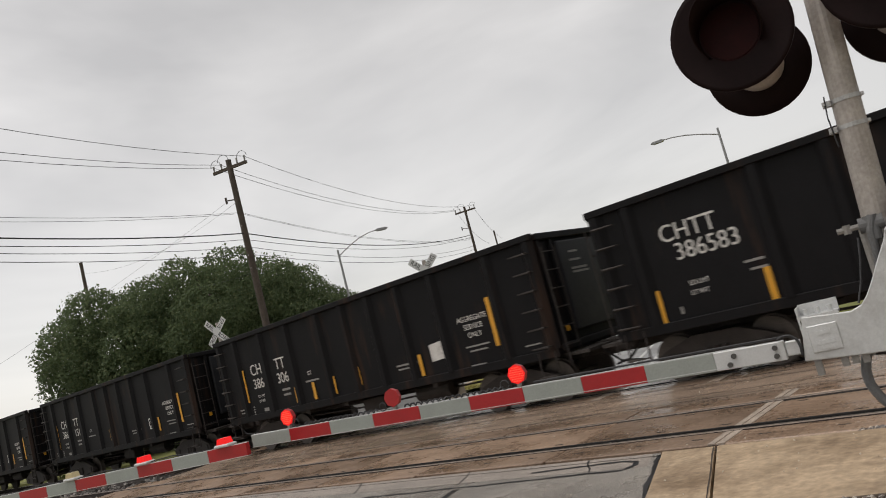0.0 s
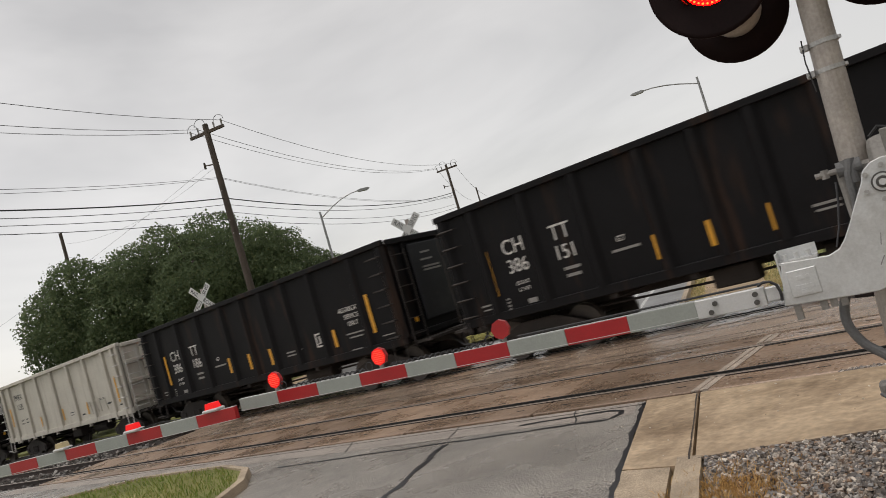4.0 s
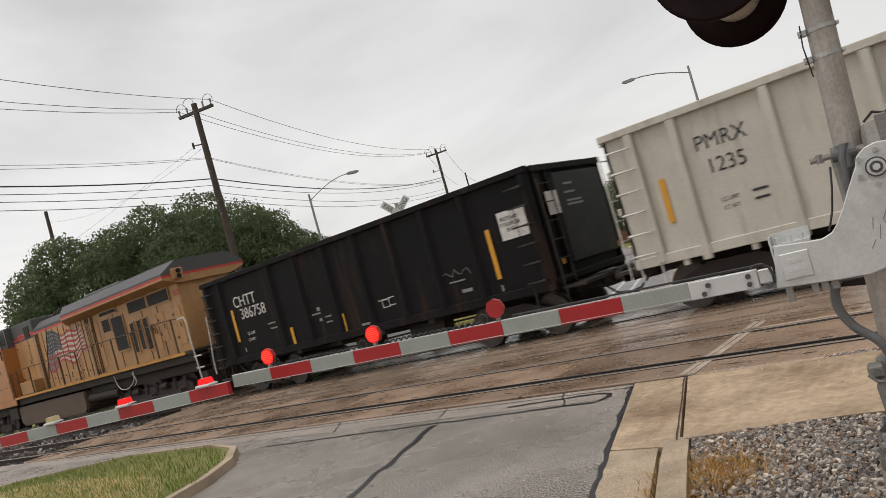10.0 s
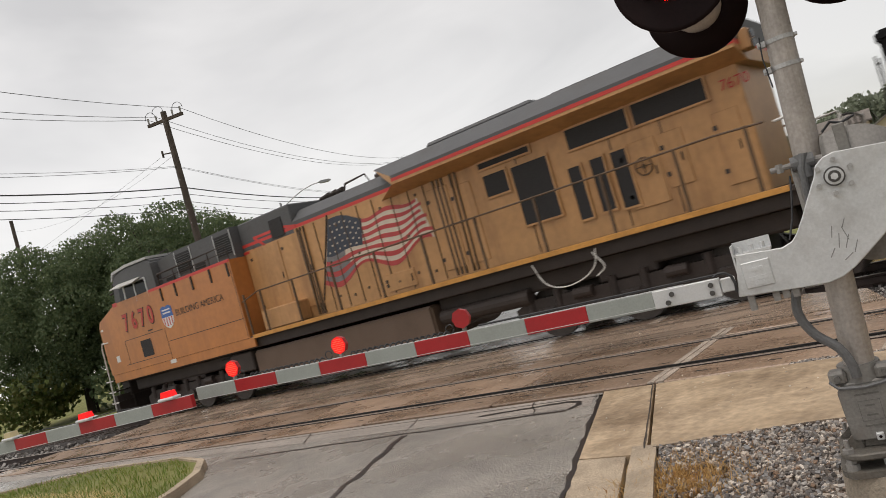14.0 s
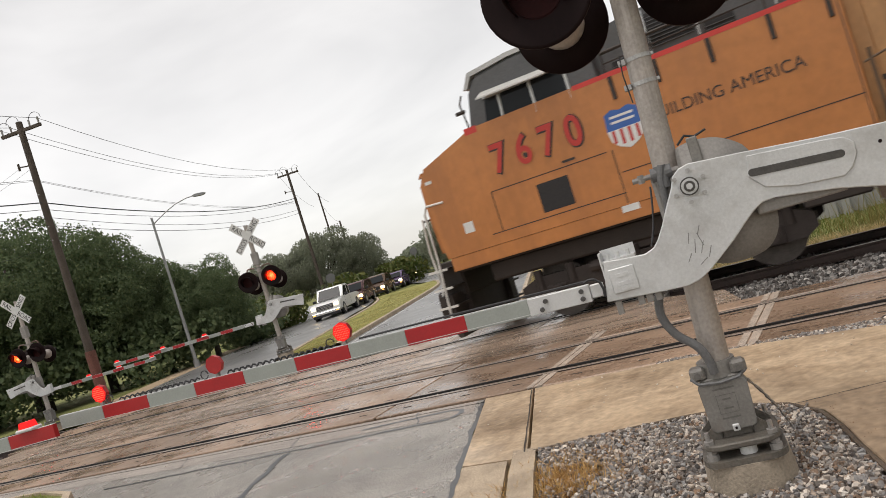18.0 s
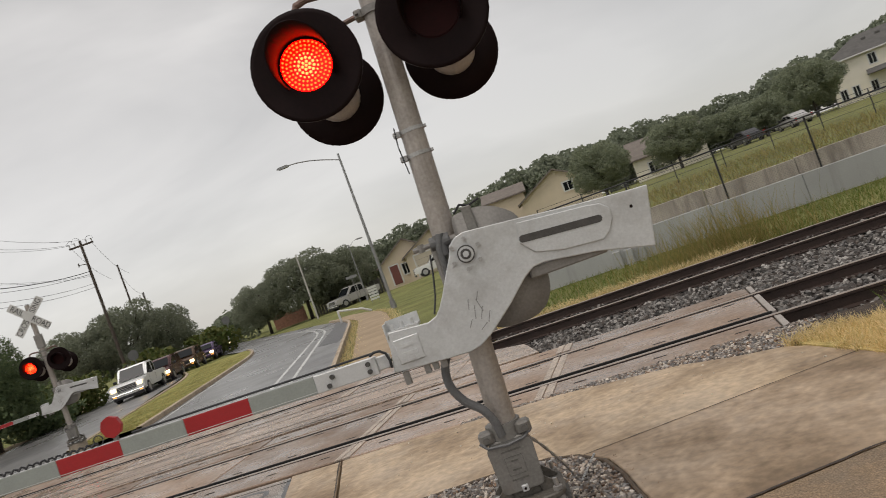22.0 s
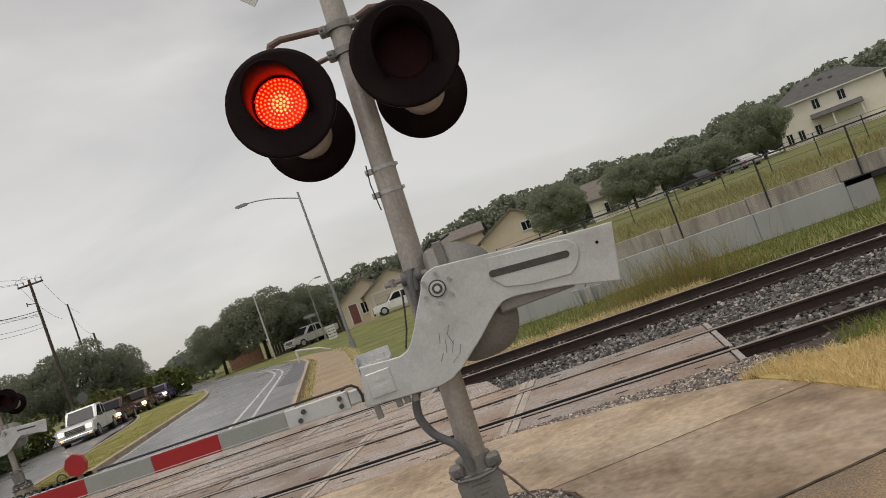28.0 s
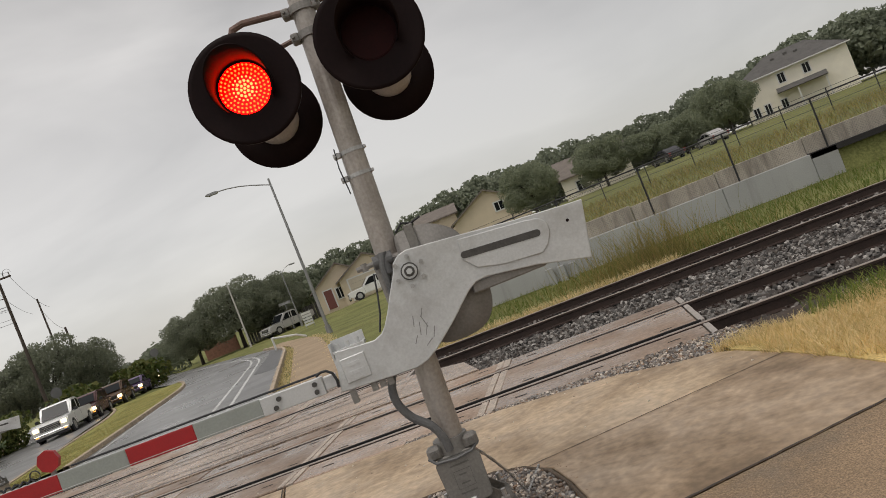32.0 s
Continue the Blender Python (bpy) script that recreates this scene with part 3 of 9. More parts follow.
bm = bm_new()
slab(bm, [(-0.075, -0.014), (0.075, -0.014), (0.06, 0.014), (-0.06, 0.014)], 0.0, 0.002)
HOLE = mesh_of(bm, groove_mat, "lifting_hole")
LP = 2.44
PM = {0: panel_mesh(0.56, LP), 1: panel_mesh(1.20, LP), 2: panel_mesh(0.48, LP)}
for yc, x_end, count in ((4.752, 2.15, 10), (9.415, -2.35, 8)):
    for j, (dy, w) in enumerate(((-1.42, 0.56), (-0.60, 1.20), (0.86, 0.48))):
        for i in range(count):
            x = x_end - (i + 1) * LP
            dz = random.uniform(-0.006, 0.003)
            shared("crossing_panel", PM[j], pose(x, yc + dy, dz), crossing)
            for hx in (0.35, 1.22, 2.05):
                for hy in ((0.14, w - 0.14) if j == 1 else (w * 0.5,)):
                    shared("lifting_hole", HOLE, pose(x + hx + random.uniform(-0.05, 0.05), yc + dy + hy, dz + 0.001), crossing)
    bm = bm_new()
    for dy in (-0.752, 0.752):
        box(bm, x_end - count * LP, yc + dy - 0.15, -0.3, x_end, yc + dy + 0.15, -0.15)
    part("flangeway_filler", bm, groove_mat, crossing, "dark filler in the flangeways")
    # black strip added on the gauge side to widen the flangeway's dark band
    for dy in (-0.752, 0.752):
        off = -0.150 if dy > 0 else 0.150
        bm = bm_new()
        box(bm, x_end - count * LP, yc + dy + off - 0.018, -0.12, x_end, yc + dy + off + 0.018, 0.0045)
        part("flangeway_seal", bm, groove_mat, crossing, "black strip added to widen the dark band along the rail")
    # light end ramp plates
    bm = bm_new()
    for dy, w in ((-1.42, 0.58), (-0.62, 1.24), (0.84, 0.50)):
        slab(bm, [(x_end - 0.02, yc + dy), (x_end + 0.045, yc + dy + 0.02), (x_end + 0.045, yc + dy + w - 0.02), (x_end - 0.02, yc + dy + w)], -0.1, -0.002)
    part("end_ramp", bm, mat("end_plate_metal", (0.36, 0.32, 0.285), 0.5, 0.2, vary=0.25, scale=6, fine=60, bump=0.1), crossing, "pale end ramp of the panels")
    bm = bm_new()
    for i in (1, 2):
        x = (-0.42 if yc < 6 else x_end - LP) - (i - 1) * LP
        for dy, w in ((-1.42, 0.56), (-0.60, 1.20), (0.86, 0.48)):
            for xa, xb in ((x - 0.05, x + 0.035), (x + 0.055, x + 0.15)):
                slab(bm, [(xa, yc + dy), (xb, yc + dy), (xb, yc + dy + w), (xa, yc + dy + w)], -0.02, 0.006)
    part("joint_cover", bm, mat("joint_cover_grey", (0.40, 0.33, 0.27), 0.5, vary=0.3, scale=6, fine=60, bump=0.2, speck=0.4), crossing, "grey worn joint between two panels")


# ---- loose stone ----
def stones(name, count, place, size, material, label, seed=1):
    """Many small angular stones, as one mesh."""
    rng = np.random.RandomState(seed)
    base = np.array([(-1, -1, -1), (1, -1, -1), (1, 1, -1), (-1, 1, -1), (-1, -1, 1), (1, -1, 1), (1, 1, 1), (-1, 1, 1)], float) * 0.5
    quads = np.array([(0, 3, 2, 1), (4, 5, 6, 7), (0, 1, 5, 4), (1, 2, 6, 5), (2, 3, 7, 6), (3, 0, 4, 7)])
    V, F = [], []
    for i in range(count):
        p = place(rng)
        s = size * (0.55 + 0.9 * rng.rand())
        v = base * (1 + 0.5 * (rng.rand(8, 3) - 0.5)) * (s * np.array([1.25, 0.95, 0.75]) * (0.75 + 0.5 * rng.rand(3)))
        q = Euler(rng.rand(3) * 6.3).to_matrix()
        v = v @ np.array(q).T + np.array(p)
        V.append(v)
        F.append(quads + 8 * i)
    me = bpy.data.meshes.new(name)
    me.from_pydata(np.concatenate(V).tolist(), [], np.concatenate(F).tolist())
    me.materials.append(material)
    return tagged(new(name, me), label, "gravel", kind="stuff")


def stone_mat(name, colors, rough=0.85):
    m = bpy.data.materials.new(name)
    m.use_nodes = True
    n, l = m.node_tree.nodes, m.node_tree.links
    b = n["Principled BSDF"]
    b.inputs["Roughness"].default_value = rough
    g = n.new("ShaderNodeNewGeometry")
    r = n.new("ShaderNodeValToRGB")
    r.color_ramp.interpolation = "LINEAR"
    while len(r.color_ramp.elements) < len(colors):
        r.color_ramp.elements.new(0.5)
    for i, c in enumerate(colors):
        r.color_ramp.elements[i].position = i / (len(colors) - 1)
        r.color_ramp.elements[i].color = (*c, 1)
    l.new(g.outputs["Random Per Island"], r.inputs["Fac"])
    nz = n.new("ShaderNodeTexNoise")
    nz.inputs["Scale"].default_value, nz.inputs["Detail"].default_value = 60, 4
    mx = n.new("ShaderNodeMixRGB")
    mx.blend_type, mx.inputs["Fac"].default_value = "OVERLAY", 0.35
    l.new(r.outputs["Color"], mx.inputs["Color1"])
    l.new(nz.outputs["Fac"], mx.inputs["Color2"])
    l.new(mx.outputs["Color"], b.inputs["Base Color"])
    return m


ballast_stone = stone_mat("ballast_stone", [(0.020, 0.018, 0.016), (0.185, 0.174, 0.163), (0.055, 0.043, 0.036), (0.40, 0.375, 0.345), (0.028, 0.024, 0.022), (0.13, 0.108, 0.092)])
gravel_stone = stone_mat("gravel_stone", [(0.06, 0.05, 0.043), (0.36, 0.305, 0.255), (0.13, 0.112, 0.10), (0.27, 0.262, 0.255), (0.70, 0.62, 0.53), (0.26, 0.165, 0.105), (0.09, 0.076, 0.067), (0.22, 0.205, 0.195), (0.48, 0.415, 0.35)])


pale_grit = stone_mat("pale_grit", [(0.55, 0.48, 0.38), (0.7, 0.65, 0.56), (0.35, 0.27, 0.2)])


def on_ballast(rng):
    x = -2.2 + 20 * rng.rand() ** 1.6
    y = 6.2 + 1.9 * rng.rand()
    return x, y, -0.235 + 0.05 * rng.rand() + 0.05 * abs(y - 7.1)


def near_edge(rng):
    x = -1.3 + 3.7 * rng.rand() ** 0.8
    lo = float(np.interp(x, [-0.2, 1.1, 1.55, 2.0], [3.22, 2.95, 2.68, 2.55]))
    return x, lo + (3.33 - lo) * rng.rand(), -0.025 + 0.025 * rng.rand()


def in_near_track(rng):
    x = 2.3 + 14 * rng.rand() ** 1.4
    y = 3.2 + 3.0 * rng.rand()
    return x, y, -0.20 + 0.04 * rng.rand()


def in_far_track(rng):
    x = -2.2 + 22 * rng.rand() ** 1.5
    y = 8.1 + 4.0 * rng.rand()
    return x, y, -0.21 + 0.04 * rng.rand() - 0.10 * max(0, y - 11.0)


def left_ballast(rng):
    x = -21.2 - 14 * rng.rand()
    y = 3.0 + 4.4 * rng.rand()
    return x, y, -0.20 + 0.05 * rng.rand()


def in_bed(rng):
    while True:
        x, y = rng.uniform(-2.0, 0.95), rng.uniform(-1.6, 1.2)
        lim = np.interp(y, [-1.7, -0.95, -0.3, 0.14, 0.5, 0.86, 1.12, 1.24], [1.3, 1.0, 0.8, 0.66, 0.56, 0.42, 0.2, -0.1]) - 0.03
        left = kx(y) + 0.27
        top = np.interp(x, [-1.84, -1.19, -0.55, 0.0], [0.92, 1.08, 1.19, 1.22])
        if left < x < lim and y < top and not (x < -1.0 and y < 0.45 and rng.rand() < 0.75):
            return x, y, -0.022 + 0.035 * rng.rand()


stones("ballast", 19000, on_ballast, 0.038, ballast_stone, "loose angular grey ballast stones between the tracks", 2)
stones("ballast", 6000, in_near_track, 0.040, ballast_stone, "loose grey ballast stones between the near ties", 3)
stones("ballast", 8000, in_far_track, 0.040, ballast_stone, "loose grey ballast stones round the far rails", 4)
stones("ballast", 1500, left_ballast, 0.08, ballast_stone, "loose dark ballast stones past the crossing's end", 5)
stones("gravel", 6000, near_edge, 0.022, gravel_stone, "small grey stones along the panel edge", 6)
stones("gravel", 20000, in_bed, 0.0215, gravel_stone, "loose grey and brown gravel round the signal base", 7)
def rear_bed(rng):
    y = -1.6 - 7.2 * rng.rand()
    left, right = kx(y) + 0.27, 1.25 - 0.315 * (y + 1.7)
    return left + (right - left) * rng.rand(), y, -0.022 + 0.03 * rng.rand()


stones("gravel", 15000, rear_bed, 0.034, gravel_stone, "loose grey and brown gravel beside the kerb", 10)
stones("loose_grit", 70, lambda r: (r.uniform(-2.6, 2.2), 1.3 + 1.8 * r.rand() ** 0.7, 0.014), 0.010, pale_grit, "few small stones strewn on the concrete", 8)
stones("loose_grit", 90, lambda r: (r.uniform(-9, -2.2), r.uniform(-0.5, 8.0), 0.006), 0.010, pale_grit, "few small stones strewn on road and panels", 9)
# bare verge along the opposite lane
bm = bm_new()
strip(bm, 10.9, 31, -17.25, -19.6, -0.03, off0b=-19.45, off1b=-21.8)
strip(bm, 31, 60, -19.45, -21.8, -0.03)
structure("bare_verge", bm, path_dirt, "strip of bare tan earth and dry grass beside the opposite lane", "verge")
# lawn that rises towards the bungalow
def ease(k):
    k = min(1.0, max(0.0, k))
    return k * k * (3 - 2 * k)


bm = bm_new()
rows = []
for j in range(15):
    y = 42.5 + 2.3 * j
    rows.append([bm.verts.new((x, y, -0.10 + 0.26 * ease((y - 43) / 15) * ease((x + 24.5) / 5))) for x in [-24.8 + 1.15 * i for i in range(21)]])
for p, q in zip(rows, rows[1:]):
    for i in range(20):
        bm.faces.new((p[i], p[i + 1], q[i + 1], q[i]))
structure("lawn", bm, grass_ground, "green lawn rising towards the tan bungalow", "grass")


# ---- crossing signals with gates ----
galv = mat("galvanized_pipe", (0.40, 0.36, 0.325), 0.5, 0.45, vary=0.2, scale=5, fine=50, bump=0.08, dirt=(0.22, 0.19, 0.17), dirt_amount=0.25, dirt_scale=4, streak=True)
cast_alu = mat("cast_aluminium", (0.58, 0.585, 0.58), 0.46, 0.3, vary=0.10, scale=4, fine=70, bump=0.06, dirt=(0.36, 0.345, 0.325), dirt_amount=0.30, dirt_scale=3.2)
gear_grey = mat("gearbox_grey", (0.265, 0.25, 0.232), 0.6, 0.2, vary=0.2, scale=5, fine=60, bump=0.1)
gear_dark = mat("worn_relief_grey", (0.135, 0.128, 0.116), 0.6, 0.2, vary=0.2, scale=8, fine=60, bump=0.05)
base_grey = mat("junction_base_grey", (0.205, 0.195, 0.178), 0.55, 0.2, vary=0.2, scale=6, fine=60, bump=0.12, dirt=(0.17, 0.14, 0.12), dirt_amount=0.3, dirt_scale=5)
flange_dark = mat("flange_dark", (0.125, 0.113, 0.096), 0.6, 0.2, vary=0.3, scale=8, fine=60, bump=0.2, dirt=(0.13, 0.10, 0.07), dirt_amount=0.3, dirt_scale=7)
scratch_grey = mat("scratch_grey", (0.22, 0.215, 0.205), 0.6, vary=0.1, bump=0)
bolt_dark = mat("bolt_dark", (0.09, 0.085, 0.08), 0.45, 0.5, vary=0.2, scale=20, fine=90, bump=0.05)
bolt_steel = mat("bolt_steel", (0.42, 0.41, 0.40), 0.4, 0.8, vary=0.2, scale=20, fine=90, bump=0.05)
bracket_brown = mat("bracket_red_brown", (0.17, 0.105, 0.085), 0.55, 0.2, vary=0.3, scale=8, fine=60, bump=0.1)
housing_grey = mat("lamp_housing_grey", (0.42, 0.37, 0.34), 0.5, 0.1, vary=0.15, scale=6, fine=60, bump=0.05)
# black tinted red: the lit lamps' glare is painted into the base colour
signal_black_glare = mat("signal_black_glare", (0.010, 0.0035, 0.0035), 0.55, spec=0.13, vary=0.2, scale=8, fine=60, bump=0.04)
lens_dark = mat("lens_dark_red", (0.022, 0.002, 0.002), 0.5, spec=0.12, vary=0.2, scale=10, fine=60, bump=0.0)
led_red = mat("led_red", (1.0, 0.0003, 0.0002), 0.4, vary=0.0, bump=0, emit=16.0)
lamp_lit = mat("arm_lamp_lit", (1.0, 0.004, 0.005), 0.4, vary=0.0, bump=0, emit=0.80)
led_core = mat("led_core", (1.0, 0.27, 0.04), 0.4, vary=0.0, bump=0, emit=2.0)
lamp_dot = mat("arm_lamp_dots", (1.0, 0.10, 0.05), 0.4, vary=0.0, bump=0, emit=1.2)
led_white = mat("led_middle", (1.0, 0.52, 0.14), 0.4, vary=0.0, bump=0, emit=1.8)
arm_red = mat("arm_red_sheeting", (0.36, 0.010, 0.013), 0.4, vary=0.12, scale=6, fine=90, bump=0.05, dirt=(0.22, 0.02, 0.02), dirt_amount=0.15, dirt_scale=6)
arm_grey = mat("arm_grey_sheeting", (0.295, 0.315, 0.29), 0.42, vary=0.1, scale=6, fine=90, bump=0.05, dirt=(0.22, 0.23, 0.22), dirt_amount=0.2, dirt_scale=6)
arm_white = mat("arm_white_aluminium", (0.57, 0.57, 0.565), 0.42, 0.15, vary=0.08, scale=6, fine=90, bump=0.03, dirt=(0.42, 0.41, 0.40), dirt_amount=0.2, dirt_scale=6)
sign_white = mat("sign_white", (0.62, 0.62, 0.60), 0.5, vary=0.08, scale=5, fine=80, bump=0.02)
sign_black = mat("sign_black", (0.02, 0.02, 0.02), 0.5, vary=0.1, bump=0)
rubber = mat("cable_black", (0.03, 0.03, 0.032), 0.6, vary=0.2, scale=20, fine=80, bump=0.05)
conduit_grey = mat("conduit_grey", (0.13, 0.13, 0.13), 0.55, vary=0.2, scale=10, fine=80, bump=0.1)
concrete_base = mat("foundation_concrete", (0.30, 0.25, 0.19), 0.85, vary=0.25, scale=5, fine=60, bump=0.4)
lamp_red = mat("lamp_red_plastic", (0.36, 0.010, 0.012), 0.4, vary=0.1, bump=0.0)
lamp_amber = mat("lamp_pale_plastic", (0.55, 0.45, 0.25), 0.3, vary=0.1, bump=0.0)

# shared pieces of a light head, facing -y
def light_meshes(dots=True):
    bm = bm_new()
    n = 40
    ring = lambda r, y: [bm.verts.new((r * math.cos(2 * math.pi * i / n), y, r * math.sin(2 * math.pi * i / n))) for i in range(n)]
    rs = [ring(0.16, -0.012), ring(0.17, -0.016), ring(0.30, -0.004), ring(0.325, -0.012), ring(0.325, 0.012), ring(0.16, 0.016)]
    for a, b in zip(rs, rs[1:]):
        for i in range(n):
            bm.faces.new((a[i], a[(i + 1) % n], b[(i + 1) % n], b[i]))
    bmesh.ops.recalc_face_normals(bm, faces=bm.faces)
    disc = mesh_of(bm, signal_black_glare, "background_disc", True)
    bm = bm_new()
    rods = [(0.0, 0.165), (0.10, 0.165), (0.16, 0.13), (0.20, 0.07)]
    prev = None
    for y, r in rods:
        cur = ring2 = [bm.verts.new((r * math.cos(2 * math.pi * i / 24), y, r * math.sin(2 * math.pi * i / 24))) for i in range(24)]
        if prev:
            for i in range(24):
                bm.faces.new((prev[i], prev[(i + 1) % 24], cur[(i + 1) % 24], cur[i]))
        prev = cur
    bm.faces.new(prev)
    bmesh.ops.recalc_face_normals(bm, faces=bm.faces)
    housing = mesh_of(bm, housing_grey, "lamp_housing", True)
    bm = bm_new()
    # visor: longest over the top, cut back towards its lower ends
    m, prev = 30, None
    for i in range(m + 1):
        a = math.pi / 2 + radians(-128 + 256 * i / m)
        k = (math.sin(a) + 0.62) / 1.62
        ln = 0.05 + 0.25 * max(0.0, k) ** 0.8
        cur = [bm.verts.new((r * math.cos(a), -y, r * math.sin(a))) for r, y in ((0.170, 0.0), (0.178, ln), (0.172, ln), (0.164, 0.0))]
        if prev:
            for j in range(3):
                bm.faces.new((prev[j], cur[j], cur[j + 1], prev[j + 1]))
        prev = cur
    bmesh.ops.recalc_face_normals(bm, faces=bm.faces)
    hood = mesh_of(bm, signal_black_glare, "visor", True)
    bm = bm_new()
    rod(bm, (0, -0.006, 0), (0, 0.001, 0), 0.150, seg=32, mi=1)
    bm.normal_update()
    for f in bm.faces:
        f.material_index = 0 if f.normal.y < -0.9 else 1
    rod(bm, (0, 0.001, 0), (0, 0.010, 0), 0.150, seg=32, mi=1)
    rod(bm, (0, -0.002, 0), (0, 0.004, 0), 0.1635, seg=32, mi=1)
    if dots:
        for k, (r, c) in enumerate(((0.0, 1), (0.023, 6), (0.046, 12), (0.069, 18), (0.092, 24), (0.115, 30), (0.138, 36))):
            for i in range(c):
                a = 2 * math.pi * i / c + 0.13 * k
                rod(bm, (r * math.cos(a), -0.012, r * math.sin(a)), (r * math.cos(a), -0.005, r * math.sin(a)), 0.0058 if k > 2 else 0.0085, 0.0064 if k > 2 else 0.009, seg=6, mi=2 if k > 3 else 3)
    led = mesh_of(bm, [led_red, lens_dark, led_core, led_white], "led_insert")
    return disc, housing, hood, led


DISC, HOUSING, HOOD, LED = light_meshes()


def light_head(parent, m, lit=True):
    """A flashing light: black background disc with visor, housing and a turning LED insert."""
    h = shared("signal_light", DISC, m, parent)
    shared("lamp_housing", HOUSING, pose(0, 0.012, 0), h)
    shared("visor", HOOD, pose(0, -0.014, 0), h)
    return shared("led_insert", LED, pose(0, 0.0, 0, 0, 0, 0 if lit else 180), h)


# arm lamp: octagon with a lit and an unlit face
bm = bm_new()
rod(bm, (0, -0.012, 0), (0, 0.0, 0), 0.080, seg=8, mi=1)
bm.normal_update()
for f in bm.faces:
    f.material_index = 0 if f.normal.y < -0.9 else 1
rod(bm, (0, 0.0, 0), (0, 0.022, 0), 0.082, seg=8, mi=1)
for iz in range(-3, 4):
    wdt = math.sqrt(max(0, 0.062 ** 2 - (iz * 0.018) ** 2))
    nx = int(wdt / 0.0135)
    for ix in range(-nx, nx + 1):
        rod(bm, (ix * 0.0145, -0.016, iz * 0.018), (ix * 0.0145, -0.011, iz * 0.018), 0.0048, seg=6, mi=2)
ARM_LAMP = mesh_of(bm, [lamp_lit, lamp_red, lamp_dot], "arm_lamp")
bm = bm_new()
box(bm, -0.10, -0.05, 0.0, 0.10, 0.05, 0.03, bevel=0.01, mi=0)
prism(bm, [(-0.07, 0.028), (0.07, 0.028), (0.05, 0.085), (-0.05, 0.085)], 0.07, mi=1)
TIP_LAMP = mesh_of(bm, [arm_white, lamp_lit], "tip_lamp")
bm = bm_new()
box(bm, -0.10, -0.05, 0.0, 0.10, 0.05, 0.03, bevel=0.01, mi=0)
prism(bm, [(-0.07, 0.028), (0.07, 0.028), (0.05, 0.085), (-0.05, 0.085)], 0.07, mi=1)
TIP_LAMP_OFF = mesh_of(bm, [arm_white, lamp_amber], "tip_lamp")


def gate_arm(parent, m, stripes, metal=0.38, first=arm_grey, height=0.105):
    """The barrier: metal butt, then striped sections along -x from the origin, its top edge at z = 0."""
    arm = part("gate_arm", box(bm_new(), -metal, -0.022, -height, 0, 0.022, 0, bevel=0.004), arm_white, parent, "striped red and grey gate arm")
    arm.matrix_basis = m
    for bx, bz in ((-0.05, -0.03), (-0.05, -0.075), (-0.27, -0.035), (-0.30, -0.08)):
        b = bm_new()
        rod(b, (bx, -0.036, bz), (bx, -0.02, bz), 0.015, seg=8)
        part("bolt", b, bolt_dark, arm)
    x = -metal
    seq = [arm_grey, arm_red] if first is arm_grey else [arm_red, arm_grey]
    for i in range(stripes):
        b = bm_new()
        taper = height * (1 - 0.10 * i / stripes)
        box(b, x - 0.4064, -0.020, -taper, x, 0.020, 0, bevel=0.003)
        part("stripe", b, seq[i % 2], arm)
        x -= 0.4064
    b = bm_new()
    box(b, x, -0.018, 0.0, -0.2, 0.018, 0.003)
    box(b, x, -0.0212, -height * 0.90, -0.2, 0.0212, -height * 0.90 + 0.004)
    part("edge_strip", b, arm_white, arm, "thin pale edge strip")
    return arm


def crossbuck(parent, z, y=-0.11):
    for s in (1, -1):
        b = bm_new()
        prism(b, [(-0.62, -0.115), (0.62, -0.115), (0.62, 0.115), (-0.62, 0.115)], 0.008)
        board = part("crossbuck_board", b, sign_white, parent, "white crossbuck board with black letters")
        board.matrix_basis = pose(0, y - (0.012 if s > 0 else 0), z) @ pose(0, 0, 0, 0, 45 * s, 0)
        words = ("RAIL", "ROAD") if s > 0 else ("CROS", "SING")
        for k, w in zip((-0.36, 0.36), words):
            lettering("letters", w, 0.225, sign_black, pose(k, -0.006, 0) @ FACE_S, board, wide=0.85)


def mast_x(z):
    """Where the leaning mast stands at the height z, in its signal's space."""
    return -0.06 + 0.048 * (z - 0.55)


